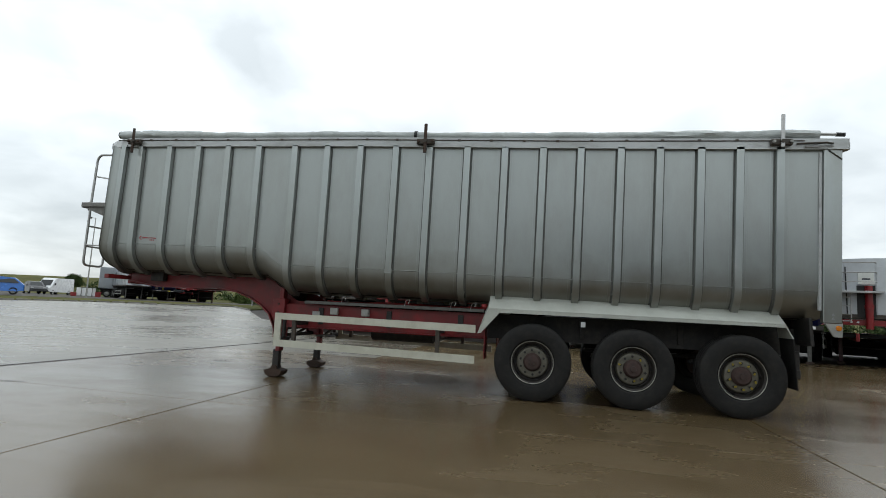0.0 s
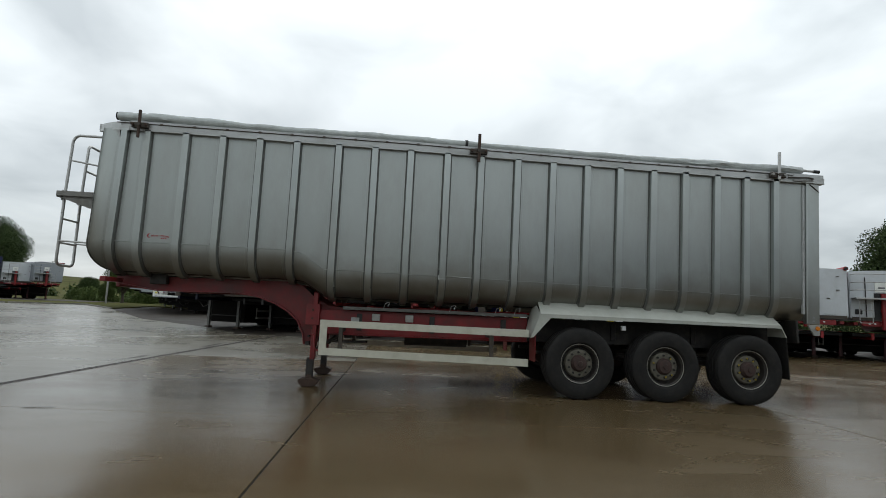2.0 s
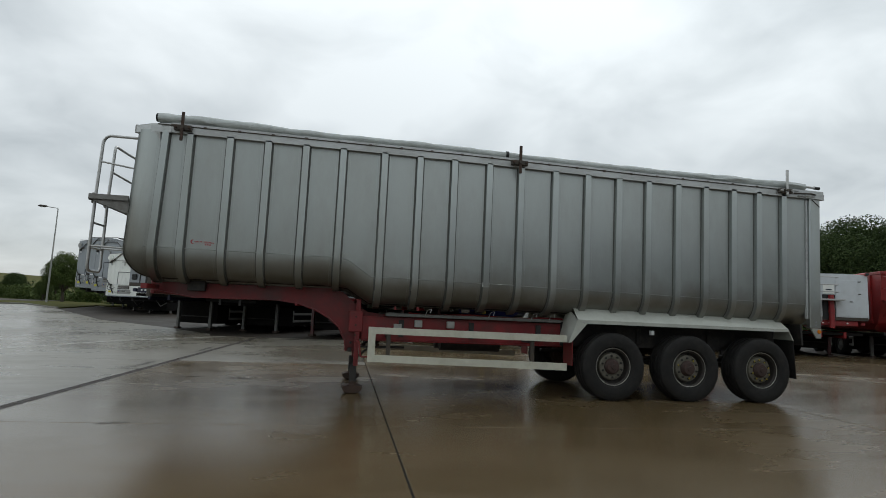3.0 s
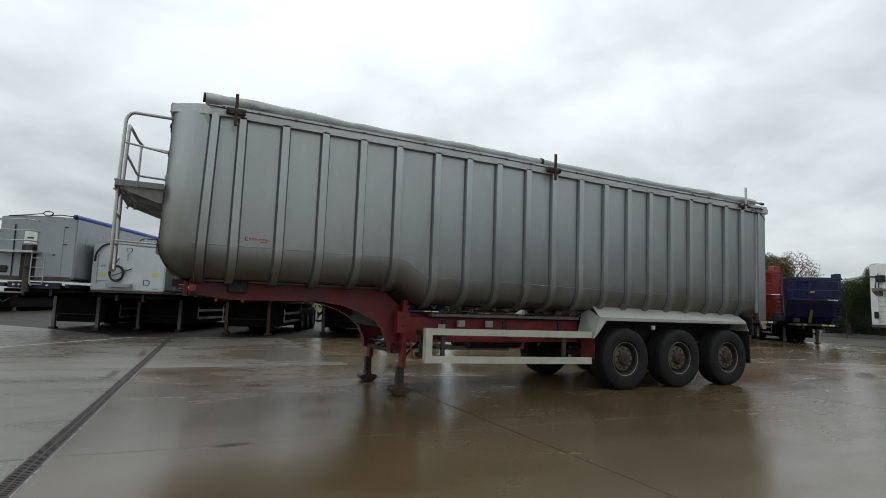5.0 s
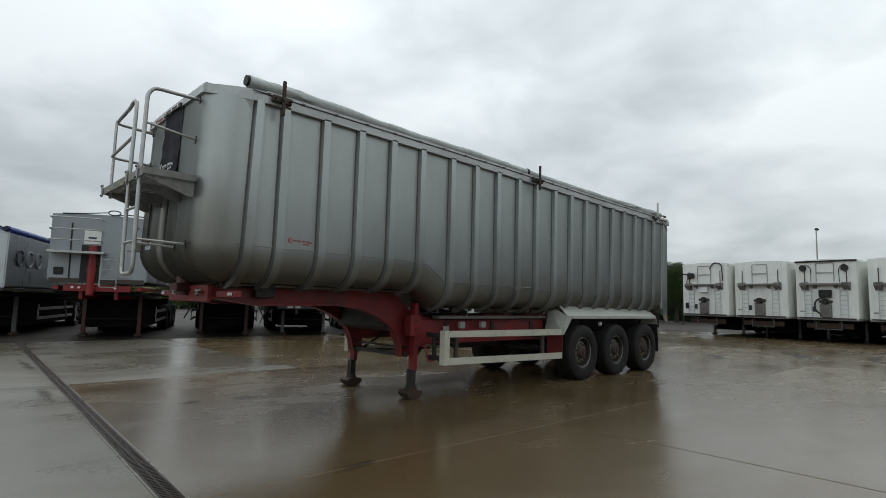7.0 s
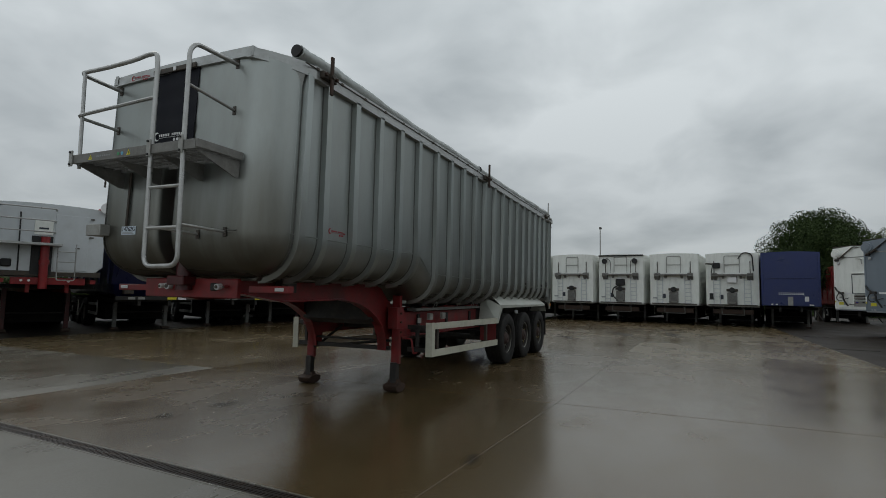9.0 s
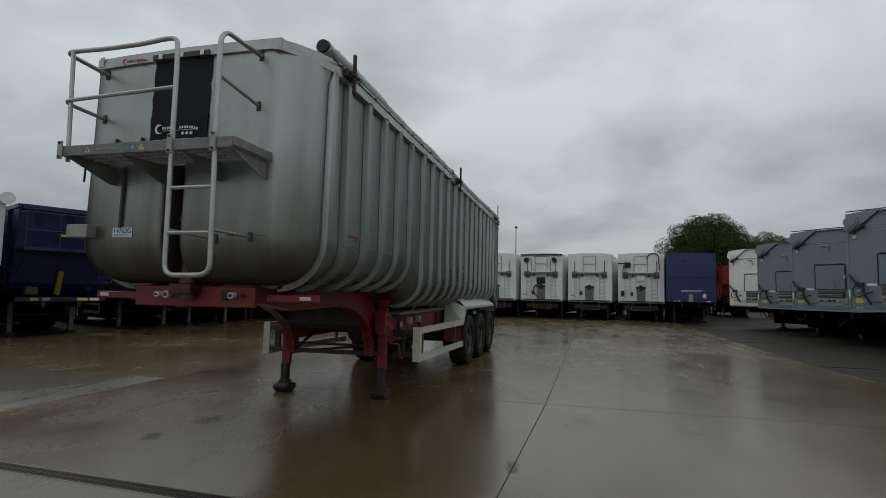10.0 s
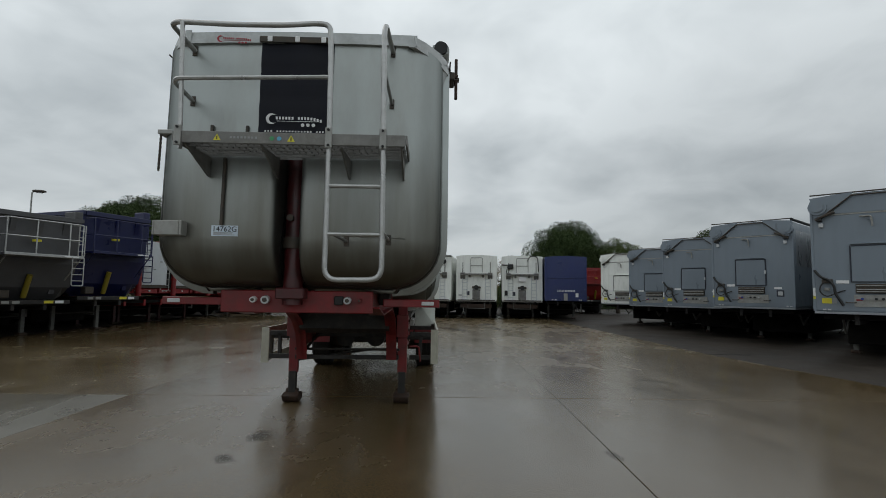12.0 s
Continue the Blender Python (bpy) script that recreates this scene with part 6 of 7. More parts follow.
    running_gear(t, 12.8, "black_steel", guards=False, leg_x=3.3, deck=1.20)
    for side in (-1, 1):
        part("leg_brace", tube([(3.3, side * 0.85, 0.40), (2.9, side * 0.5, 1.05)], 0.03, 6), M["leg_steel"], t)
        part("leg_brace", tube([(3.2, side * 0.9, 1.10), (2.2, side * 0.9, 0.62), (1.7, side * 0.9, 1.10)], 0.03, 6), M["leg_steel"], t)
    return t


def hose_trailer(tarp="tarp_blue"):
    """White aluminium trailer with a coiled hose on the headboard."""
    t = thing("bulk_trailer", "white-fronted aluminium trailer with coiled black hose and blue sheet", "trailer")
    part("body", hull(2.5, 12.0, 1.32, 3.17, 0.04, 0.04), M["silver_side"], t, "bright aluminium body")
    part("headboard", hull(2.52, 0.07, 1.30, 3.22, 0.06, 0.0, 0.04), M["white_cool"], t)
    panel = part("side_panel", flat(-0.03, -0.001, 0.55, 1.10, 1.677, 2.687), M["white_cool"], t, smooth=None)
    part("panel_edge", flat(-0.04, -0.031, 1.02, 1.06, 1.579, 2.728), M["grey_steel"], panel, smooth=None)
    part("label", flat(-0.034, -0.031, 0.75, 0.95, 2.235, 2.317), M["print_grey"], panel, smooth=None)
    part("yellow_label", flat(-0.034, -0.031, 0.78, 0.92, 1.866, 1.989), M["label_yellow"], panel, smooth=None)
    coil(t, -0.10, 0.35, 1.98, 0.30, 4)
    part("hook", tube(rounded([(-0.03, 0.0, 2.78), (-0.12, 0.0, 2.78), (-0.12, 0.0, 2.5)], 0.04), 0.025, 6), M["grey_steel"], t)
    part("hose_tray", box(-0.22, -0.002, -0.20, 0.62, 1.42, 1.58, 0.01), M["grey_light"], t, smooth=None)
    part("hose", tube(rounded([(-0.04, 1.15, 2.45), (-0.12, 1.1, 2.75), (-0.06, 0.9, 3.12), (0.05, 0.5, 3.24)], 0.15), 0.035, 6), M["hose"], t)
    part("hose", tube(rounded([(0.05, -0.2, 3.24), (-0.02, -0.4, 3.44), (0.1, -0.9, 3.40), (0.15, -1.1, 3.26)], 0.15), 0.022, 6), M["hose"], t)
    part("yellow_label", flat(-0.006, -0.001, -1.02, -0.84, 1.891, 2.038), M["label_yellow"], t, smooth=None)
    part("can_mark", tube(rounded([(-0.006, -0.55, 1.55), (-0.006, -0.75, 1.55), (-0.006, -0.75, 1.73), (-0.006, -0.55, 1.76), (-0.006, -0.55, 1.55)], 0.05), 0.014, 5), M["print_dark"], t)
    part("ring_mark", tube([(-0.006, 0.02 + 0.1 * math.cos(a), 2.95 + 0.09 * math.sin(a)) for a in np.linspace(0, 6.28, 17)], 0.012, 5), M["print_dark"], t)
    part("print_bar", flat(-0.006, -0.001, -1.05, -0.85, 1.39, 1.415), M["print_dark"], t, smooth=None)
    # round shapes printed on the side
    for k, mat in enumerate(("print_dark", "print_grey", "print_grey")):
        ring = tube([(1.0 + 0.85 * k + 0.28 * math.cos(a), -1.256, 2.35 + 0.27 * math.sin(a)) for a in np.linspace(0.6, 6.6, 20)], 0.035, 5)
        part("side_mark", ring, M[mat], t)
    part("sheet_roll", tube([(-0.02, -1.20, 3.25), (12, -1.20, 3.25)], 0.10, 10), M[tarp], t, "blue rolled cover sheet")
    part("roll_hub", tube([(-0.12, -1.20, 3.25), (0.0, -1.20, 3.25)], 0.07, 8), M["black"], t)
    part("base_rail", box(-0.01, 12, -1.25, 1.25, 1.20, 1.295, 0.008), M["dark_steel"], t, smooth=None)
    draw_up(t, 0.87, 0.39)
    running_gear(t, 12.0, "black_steel", deck=1.40)
    return t


def ram_trailer(paint="grey_light", tarp="tarp_red", disc=False, chassis_mat="red_bright", ram_mat="red_bright", low=0.0):
    """Alloy tipper with a red ram up the middle of the headboard, on a bright red chassis."""
    t = thing("alloy_tipper", "pale alloy tipping trailer with red front ram on red chassis" if chassis_mat == "red_bright" else "pale alloy tipping trailer on dark blue chassis", "trailer")
    part("body", hull(2.5, 10.5, 1.74, 3.73, 0.05, 0.05, 0.22 if disc else 0.05), M["silver_side"], t)
    part("headboard", hull(2.51, 0.10, 1.72, 3.75, 0.05, 0.0, 0.26 if disc else 0.05), M[paint], t)
    part("base_band", flat(-0.02, -0.001, -1.2, 1.2, 1.66, 1.80), M["dark_steel"], t, smooth=None)
    # flat black plate painting the dark of a recess behind the ram
    part("ram_recess", flat(-0.03, -0.001, -0.02, 0.46, 1.70, 2.80), M["black"], t, smooth=None)
    ram = part("ram", tube([(-0.09, 0.16, 1.30), (-0.09, 0.16, 2.78)], 0.105, 12), M[ram_mat], t, "bright red hydraulic ram" if ram_mat == "red_bright" else "")
    part("ram_collar", tube([(-0.09, 0.16, 2.0), (-0.09, 0.16, 2.12)], 0.125, 12), M["red_bright" if ram_mat == "red_bright" else "black"], ram)
    part("hatch", flat(-0.025, -0.001, 0.0, 0.42, 2.84, 3.24), M["white"], t, smooth=None)
    part("print_bar", flat(-0.030, -0.026, 0.1, 0.32, 3.0, 3.05), M["print_dark"], t, smooth=None)
    for z in (2.90, 3.22, 3.56):
        part("hand_rail", tube(rounded([(-0.04, -0.05, z), (-0.45, 0.0, z), (-0.45, 1.18, z), (-0.04, 1.22, z)], 0.08), 0.02, 6), M["galv"], t)
    part("platform", box(-0.46, -0.01, -0.2, 1.2, 2.52, 2.59, 0.006), M["galv"], t, smooth=None)
    steps(t, -0.34, 0.85 if low else -0.32, 1.55, 2.60, 0.42, 3)
    part("panel", flat(-0.02, -0.001, -0.85, -0.05, 1.84, 3.46), M[paint], t, smooth=None)
    for y, z in ((-0.92, 3.4), (-0.92, 2.85), (-0.60, 2.5)):
        part("panel_hinge", box(-0.05, -0.01, y - 0.05, y + 0.05, z - 0.015, z + 0.015, 0.004), M["dark_steel"], t, smooth=None)
    part("black_box", box(-0.06, -0.002, 0.86, 1.10, 1.90, 2.12, 0.03), M["black"], t, smooth=None)
    part("cable", tube([(-0.02, 0.72, 1.8), (-0.03, 0.74, 3.45)], 0.018, 6), M["black"], t)
    if not disc and not low:
        loop = [(-0.06 - 0.02 * math.sin(2 * q), -0.30 + 0.16 * math.cos(q), 3.82 + 0.07 * math.sin(q)) for q in np.linspace(0, 11, 24)]
        part("hose", tube([(-0.02, 1.0, 3.72), (-0.04, 0.4, 3.76)] + loop + [(-0.05, -0.7, 3.79), (0.0, -1.1, 3.76)], 0.016, 6), M["hose"], t, "black hose looped over the top rail")
    part("sheet_roll", tube([(-0.05, -1.2, 3.74), (10.4, -1.2, 3.74)], 0.085, 10), M[tarp], t)
    if disc:
        part("roll_disc", tube([(-0.12, -1.25, 3.77), (-0.06, -1.25, 3.77)], 0.17, 18), M["white_plain"], t, "white end disc of the sheet roll")
    else:
        part("roll_hub", tube([(-0.12, -1.2, 3.74), (-0.05, -1.2, 3.74)], 0.06, 8), M["black"], t)
    plate = part("coupling_plate", box(0.05, 0.16, -0.85, 0.85, 1.42, 1.62, 0.008), M[chassis_mat], t, smooth=None)
    for k, y in enumerate((0.62, 0.45, 0.2, 0.1, -0.45)):
        part("coupling", tube([(0.05, y, 1.53), (0.0, y, 1.53)], 0.035, 8), M["white_plain"], plate)
    part("side_beam", box(0.1, 10.3, -1.12, -0.98, 1.46, 1.58, 0.006), M[chassis_mat], t, smooth=None)
    part("side_beam", box(0.1, 10.3, 0.98, 1.12, 1.46, 1.58, 0.006), M[chassis_mat], t, smooth=None)
    draw_up(t, *((0.931, 0.449) if low else (1.05, 0.0) if chassis_mat == "navy" else (0.97, 0.10)))
    if low:
        for ob in t.children:
            ob.location.z -= low
    running_gear(t, 10.5, chassis_mat, red_legs=chassis_mat == "red_bright", leg_x=2.5, deck=1.51 - low)
    return t


def tub_tipper(paint, rail_mat, label, length=8.6, top=3.6):
    """Steel tub tipper: sloped headboard with pressed ribs, platform with rails, ladder and yellow ram."""
    t = thing("tub_tipper", label, "trailer")
    out = [(0.75, 1.12), (0.40, 1.50), (0.12, 2.2), (0.0, top), (length, top), (length + 0.25, 1.12)]
    bm = bmesh.new()
    rings = []
    for y, low, k in ((-1.25, 0.35, 0), (-1.22, 0.12, 0), (-1.02, 0.0, 0), (1.02, 0.0, 0), (1.22, 0.12, 0), (1.25, 0.35, 0)):
        rings.append([bm.verts.new((x, y, max(z, 1.12 + low))) for x, z in out])
    ring_bridge(bm, rings)
    b = part("tub", bm, M[paint], t, smooth=None)
    part("top_rail", box(-0.05, length, -1.29, -1.20, top - 0.10, top + 0.02, 0.01), M[paint], b, smooth=None)
    part("top_rail", box(-0.05, length, 1.20, 1.29, top - 0.10, top + 0.02, 0.01), M[paint], b, smooth=None)
    part("front_rail", box(-0.08, 0.06, -1.19, 1.19, top - 0.12, top + 0.02, 0.01), M[paint], b, smooth=None)
    part("sheet_housing", box(-0.02, 0.5, -1.26, -1.0, top + 0.02, top + 0.24, 0.02), M[paint], t, smooth=None)
    for side in (-1, 1):
        for k in range(6):
            x = 0.8 + 1.4 * k
            part("side_rib", box(x - 0.05, x + 0.05, side * 1.28 - 0.035, side * 1.28 + 0.035, 1.5, top - 0.1, 0.01), M[paint], t, smooth=None)
    for y in (-0.75, 0.75, 0.0):
        part("front_rib", hexa([(0.50, y - 0.08, 1.30), (0.58, y - 0.08, 1.30), (0.58, y + 0.08, 1.30), (0.50, y + 0.08, 1.30), (-0.06, y - 0.08, top - 0.13), (0.0, y - 0.08, top - 0.13), (0.0, y + 0.08, top - 0.13), (-0.06, y + 0.08, top - 0.13)]), M[paint], t, smooth=None)
    part("platform", box(-0.55, 0.10, -1.0, 1.22, 2.36, 2.44, 0.008), M[rail_mat], t, smooth=None)
    for z in (2.90, 3.38):
        part("hand_rail", tube(rounded([(-0.05, 1.2, z), (-0.53, 1.2, z), (-0.53, -0.95, z), (-0.05, -0.95, z)], 0.08), 0.02, 6), M[rail_mat], t)
    for y in (-0.95, -0.55, 0.4, 1.2):
        part("rail_post", tube([(-0.53, y, 2.41), (-0.53, y, 3.38)], 0.02, 6), M[rail_mat], t)
    steps(t, -0.60, -0.80, 1.55, 2.40, 0.36, 4, rail_mat)
    steps(t, -0.30, -1.08, 2.44, 3.40, 0.20, 4, rail_mat)
    for y in (-0.95, 1.15):
        part("platform_brace", tube([(-0.50, y, 2.37), (0.22, y, 1.72)], 0.02, 6), M[rail_mat], t)
    part("ram", tube([(0.42, 0.1, 1.20), (0.16, 0.1, 1.85)], 0.08, 10), M["yellow"], t, "yellow hydraulic ram")
    part("beacon", tube([(-0.12, 0.15, 2.80), (-0.12, 0.15, 2.86)], 0.12, 12), M["label_yellow"], t, "yellow round lid")
    part("valve", box(0.1, 0.35, 0.65, 0.95, 1.18, 1.40, 0.02), M["dark_steel"], t, smooth=None)
    part("print_bar", flat(-0.562, -0.552, -0.85, -0.4, 2.38, 2.42), M["white_plain"], t, smooth=None)
    bar = part("bumper", box(0.18, 0.28, -1.15, 1.15, 1.0, 1.12, 0.008), M["black_steel"], t, smooth=None)
    for y, w, mat in ((0.70, 0.2, "grey_steel"), (0.42, 0.2, "grey_steel"), (-0.50, 0.28, "label_yellow"), (-0.82, 0.26, "white_plain")):
        part("marker_plate", flat(0.168, 0.179, y - w / 2, y + w / 2, 1.02, 1.10), M[mat], bar, smooth=None)
    draw_up(t, 1.04)
    running_gear(t, length, "black_steel", leg_x=1.9, deck=1.12)
    return t


PARKED = "trailers parked round the yard"
# row with square fronts at the end of the yard
row = [white_bulker("white bulk trailer with a white cabinet on its headboard", False, True),
       white_bulker("plain white bulk trailer with grey access platform", False, False),
       white_bulker("white bulk trailer with black sheet motors and hose", True, False)]
for t, y in zip(row, (4.16, 1.46, -1.3)):
    tagged(t, group=PARKED).matrix_basis = pose(21.3, y, -0.014, 0, 0, -7.6)
for src, y in ((1, -4.11), (0, -6.96)):
    copy_thing(row[src], pose(21.3, y, -0.014, 0, 0, -7.6))
tagged(blue_box_trailer(), group=PARKED).matrix_basis = pose(20.4, -9.45, -0.014, 0, 0, -7.6)
tub = tagged(tub_tipper("red_body", "red_body", "red steel tub tipping trailer with red platform rails", 7.5), group=PARKED)
tub.matrix_basis = pose(31.2, -14.85, -0.014)

# slanted row beyond the edge of the concrete
grey = tagged(grey_bulker(), group=PARKED)
HERRING = -50.0
spots = [(6.2, -12.15, 0.98), (0.61, -11.73, 1.0), (9.29, -11.72, 0.94), (12.82, -11.64, 0.91)]
grey.matrix_basis = pose(6.2, -12.15, -0.014, 0, 0, HERRING) @ Matrix.Diagonal((1, 1, 0.98, 1))
for x, y, tall in spots[1:]:
    copy_thing(grey, pose(x, y, -0.014, 0, 0, -45.0 if x < 1 else HERRING) @ Matrix.Diagonal((1, 1, tall, 1)))
plain = tagged(grey_bulker("white"), group=PARKED)
plain.matrix_basis = pose(16.45, -11.46, -0.014, 0, 0, HERRING) @ Matrix.Diagonal((1, 1, 0.90, 1))

# slanted row behind the silver trailer
TURN_A = 67.2
hose = tagged(hose_trailer(), group=PARKED)
red1 = tagged(ram_trailer(), group=PARKED)
red2 = tagged(ram_trailer("white_cool", "tarp_red", True), group=PARKED)
blue1 = tagged(tub_tipper("blue", "blue", "dark blue steel tub tipping trailer with blue rails"), group=PARKED)
steel1 = tagged(tub_tipper("steel_tub", "galv", "bare grey steel tub tipping trailer with galvanised rails"), group=PARKED)
navy = tagged(ram_trailer("grey_light", "tarp_blue", False, "navy", "dark_steel"), group=PARKED)
for t, x, y in ((hose, -8.83, 13.4), (red1, -5.68, 11.4), (red2, -1.91, 11.5), (blue1, 1.15, 11.07), (steel1, 4.68, 10.64), (navy, -11.58, 13.71)):
    t.matrix_basis = pose(x, y, -0.014, 0, 0, TURN_A)
copy_thing(blue1, pose(7.38, 9.9, -0.014, 0, 0, TURN_A) @ Matrix.Diagonal((1, 1, 1.10, 1)))
for x, y in ((10.47, 10.63), (13.13, 10.49), (15.98, 10.06)):
    if x == 10.47:
        low1 = tagged(ram_trailer("white_cool", low=0.40), group=PARKED)
        low1.matrix_basis = pose(x, y, -0.014, 0, 0, TURN_A)
    else:
        copy_thing(low1, pose(x, y, -0.014, 0, 0, TURN_A))
copy_thing(tub, pose(19.42, 9.48, -0.014, 0, 0, TURN_A))
copy_thing(blue1, pose(22.6, 8.48, -0.014, 0, 0, 51) @ Matrix.Diagonal((1, 1, 0.93, 1)))
copy_thing(plain, stand(-17.67, 26.97, TURN_A, -0.014, 1.0, 0.98))
pale = tagged(grey_bulker("grey_light"), group=PARKED)
for x, y in ((-19.63, 29.6), (-21.67, 33.12), (-23.68, 36.36)):
    if pale.matrix_basis == Matrix.Identity(4):
        pale.matrix_basis = stand(x, y, TURN_A, -0.014, 1.0, 1.10)
    else:
        copy_thing(pale, stand(x, y, TURN_A, -0.014, 1.0, 1.10))

# far group beyond the verge
for src, x, y in ((hose, -44.6, 43.8), (blue1, -42.3, 45.1), (low1, -40.2, 46.5), (red1, -38.0, 47.6)):
    copy_thing(src, stand(x, y, 140, 0.068))
copy_thing(pale, stand(-46.7, 57.2, 223, 0.068, 0.9, 0.82))

# ---- trees, hedges, lamps, vehicles beyond the yard ----
def leaves(rng, centres, count, size, inner=0.25):
    """Small tilted leaf sprays scattered over lumps: centres of (x, y, z, radius)."""
    weights = np.array([c[3] ** 2 for c in centres])
    spots = np.array(centres)[rng.choice(len(centres), count, p=weights / weights.sum())]
    d = rng.normal(size=(count, 3))
    d /= np.linalg.norm(d, axis=1)[:, None]
    reach = inner + (1.05 - inner) * rng.random(count) ** 0.5
    p = spots[:, :3] + d * (spots[:, 3] * reach)[:, None]
    n = d + 0.55 * rng.normal(size=(count, 3))
    n /= np.linalg.norm(n, axis=1)[:, None]
    u = np.cross(n, rng.normal(size=(count, 3)))
    u /= np.linalg.norm(u, axis=1)[:, None]
    w = np.cross(n, u)
    s = (size * (0.6 + 0.8 * rng.random(count)))[:, None]
    rim = [p + s * 0.5 * (a * u + b * w) + 0.08 * s * a * a * n for a, b in ((-1, 0.0), (0.1, -0.55), (1.0, 0.1), (-0.1, 0.55))]
    verts = np.stack(rim, axis=1).reshape(-1, 3)
    return verts.tolist(), np.arange(count * 4).reshape(-1, 4).tolist()


def tree(seed, height, spread, label, leaf, count=5200, bare=0.0):
    """A domed crown: lumps of leaf sprays at the ends of limbs, all round a rounded outline."""
    rng = np.random.default_rng(seed)
    t = thing("tree", label, "tree", group="trees beyond the yard")
    low, mid_z, tall = height * 0.20, height * 0.58, height * 0.40
    bm = tube([(0, 0, -0.2), (0.05, 0.02, low * 0.6), (-0.05, 0.05, low * 1.4), (0.1, 0, height * 0.6)], [height * 0.034, height * 0.027, height * 0.022, height * 0.008], 8)
    centres, lumps = [], 58
    for k in range(lumps):
        up = 1 - 1.72 * (k + 0.5) / lumps
        a = 2.39996 * k + 0.35 * rng.normal()
        ring = math.sqrt(max(0.0, 1 - up * up))
        out = 0.66 + 0.12 * rng.random() + 0.06 * math.sin(3 * a + seed)
        r = spread * (0.095 + 0.055 * rng.random())
        p = Vector((ring * math.cos(a) * spread * 0.5 * out, ring * math.sin(a) * spread * 0.5 * out, mid_z + tall * up * (out + 0.06)))
        centres.append((*p, r))
        if k % 3 == 0:
            start = Vector((0, 0, max(low, min(height * 0.55, p.z - 0.5 * ring * spread))))
            tube([start, (start + p) / 2 + Vector((0, 0, 0.06 * spread)), p], [height * 0.011, height * 0.008, height * 0.003], 5, bm)
    if not bare:
        for q in range(14):
            a = q * 2.4
            centres.append((spread * 0.22 * math.cos(a), spread * 0.22 * math.sin(a), mid_z + tall * (0.6 * q / 13 - 0.35), spread * 0.17))
    part("trunk", bm, M["bark"], t)
    verts, faces = leaves(rng, centres, count, 0.011 * height + 0.035, 0.25 if bare else 0.55)
    me = bpy.data.meshes.new("crown")
    me.from_pydata(verts, [], faces)
    me.materials.append(M[leaf])
    part("crown", me, None, t)
    return t


oak = tree(3, 8.4, 7.6, "broad dark green oak in full leaf", "leaf_dark", 80000)
oak.matrix_basis = pose(36.0, -13.7, -0.1)
ash = tree(8, 8.2, 6.0, "rounded mid-green ash in full leaf", "leaf_green", 52000)
ash.matrix_basis = pose(34.8, -17.8, -0.1) @ Matrix.Diagonal((0.82, 0.82, 0.82, 1))
thorn = tree(12, 6.0, 4.2, "thin brownish half-bare hedgerow tree", "leaf_brown", 5200, bare=1.0)
thorn.matrix_basis = pose(54.8, -8.1, -0.1)
# the ash at (21.2, 57.5) is unseen, added to block a bright sky reflection
for src, x, y, turn, s in ((oak, 38.7, 28.0, 70, 1.18), (oak, 28.3, 19.8, 20, 1.03), (ash, 21.2, 57.5, 80, 1.3), (ash, 45.0, 28.5, 200, 1.12), (ash, 44.0, 25.0, 30, 1.17), (ash, 47.6, 19.7, 120, 0.79), (oak, 46.8, 16.2, 250, 0.77), (ash, 49.8, 11.8, 10, 0.55),
                       (thorn, 42.8, 22.0, 50, 1.3), (thorn, 53.5, -3.8, 90, 1.03), (thorn, 52.6, -11.1, 160, 1.1), (ash, 57.2, -13.5, 220, 0.9), (ash, 52.3, -29.0, 90, 1.05), (oak, 49, -34.8, 300, 1.16),
                       (ash, 56.6, 2.5, 140, 0.55), (oak, -53.5, 60.5, 140, 1.22), (ash, -30.9, 48.1, 60, 0.75), (ash, -33.6, 50.2, 200, 0.35), (oak, -62, 112, 20, 0.68), (oak, -74, 120, 90, 0.62), (ash, -48, 113, 260, 0.5),
                       (ash, -87.5, 71.6, 30, 0.42), (ash, -116.5, 118, 60, 0.73), (oak, -151, 140, 60, 0.78)):
    c = copy_thing(src, stand(x, y, turn, -0.1, s))


def hedge(points, height, width, count, leaf, label, seed, size=0.22):
    rng = np.random.default_rng(seed)
    centres = []
    for (x0, y0), (x1, y1) in zip(points, points[1:]):
        n = max(2, int(math.hypot(x1 - x0, y1 - y0) / (width * 0.55)))
        for k in range(n):
            s = k / n
            h = height * (0.45 + 0.5 * rng.random())
            x, y = x0 + (x1 - x0) * s + rng.normal() * width * 0.25, y0 + (y1 - y0) * s + rng.normal() * width * 0.25
            for z in np.arange(0.2, h, width * 0.45):
                centres.append((x + rng.normal() * 0.2, y + rng.normal() * 0.2, z + rise(x, y), width * (0.34 + 0.2 * rng.random())))
    verts, faces = leaves(rng, centres, count, size)
    me = bpy.data.meshes.new("hedge")
    me.from_pydata(verts, [], faces)
    me.materials.append(M[leaf])
    ob = new("hedge", me)
    tagged(ob, label, "hedge", kind="stuff")


hedge([(54, 24), (52, 8), (53, -6), (52, -20), (48, -34)], 3.6, 2.6, 190000, "leaf_dark", "dense dark green hedge behind the parked trailers", 21)
hedge([(30, 40), (40, 35), (50, 26)], 4.0, 3.0, 26000, "leaf_dark", "dense dark green hedge behind the parked trailers", 22)
hedge([(-24, 45), (-6, 46), (14, 44), (32, 40)], 2.6, 2.2, 56000, "leaf_dark", "dense dark green hedge behind the slanted trailers", 26)
hedge([(-46, 66), (-38, 58), (-30, 52), (-18, 54), (6, 60)], 1.5, 1.6, 46000, "leaf_green", "rough green hedge beyond the verge", 23)
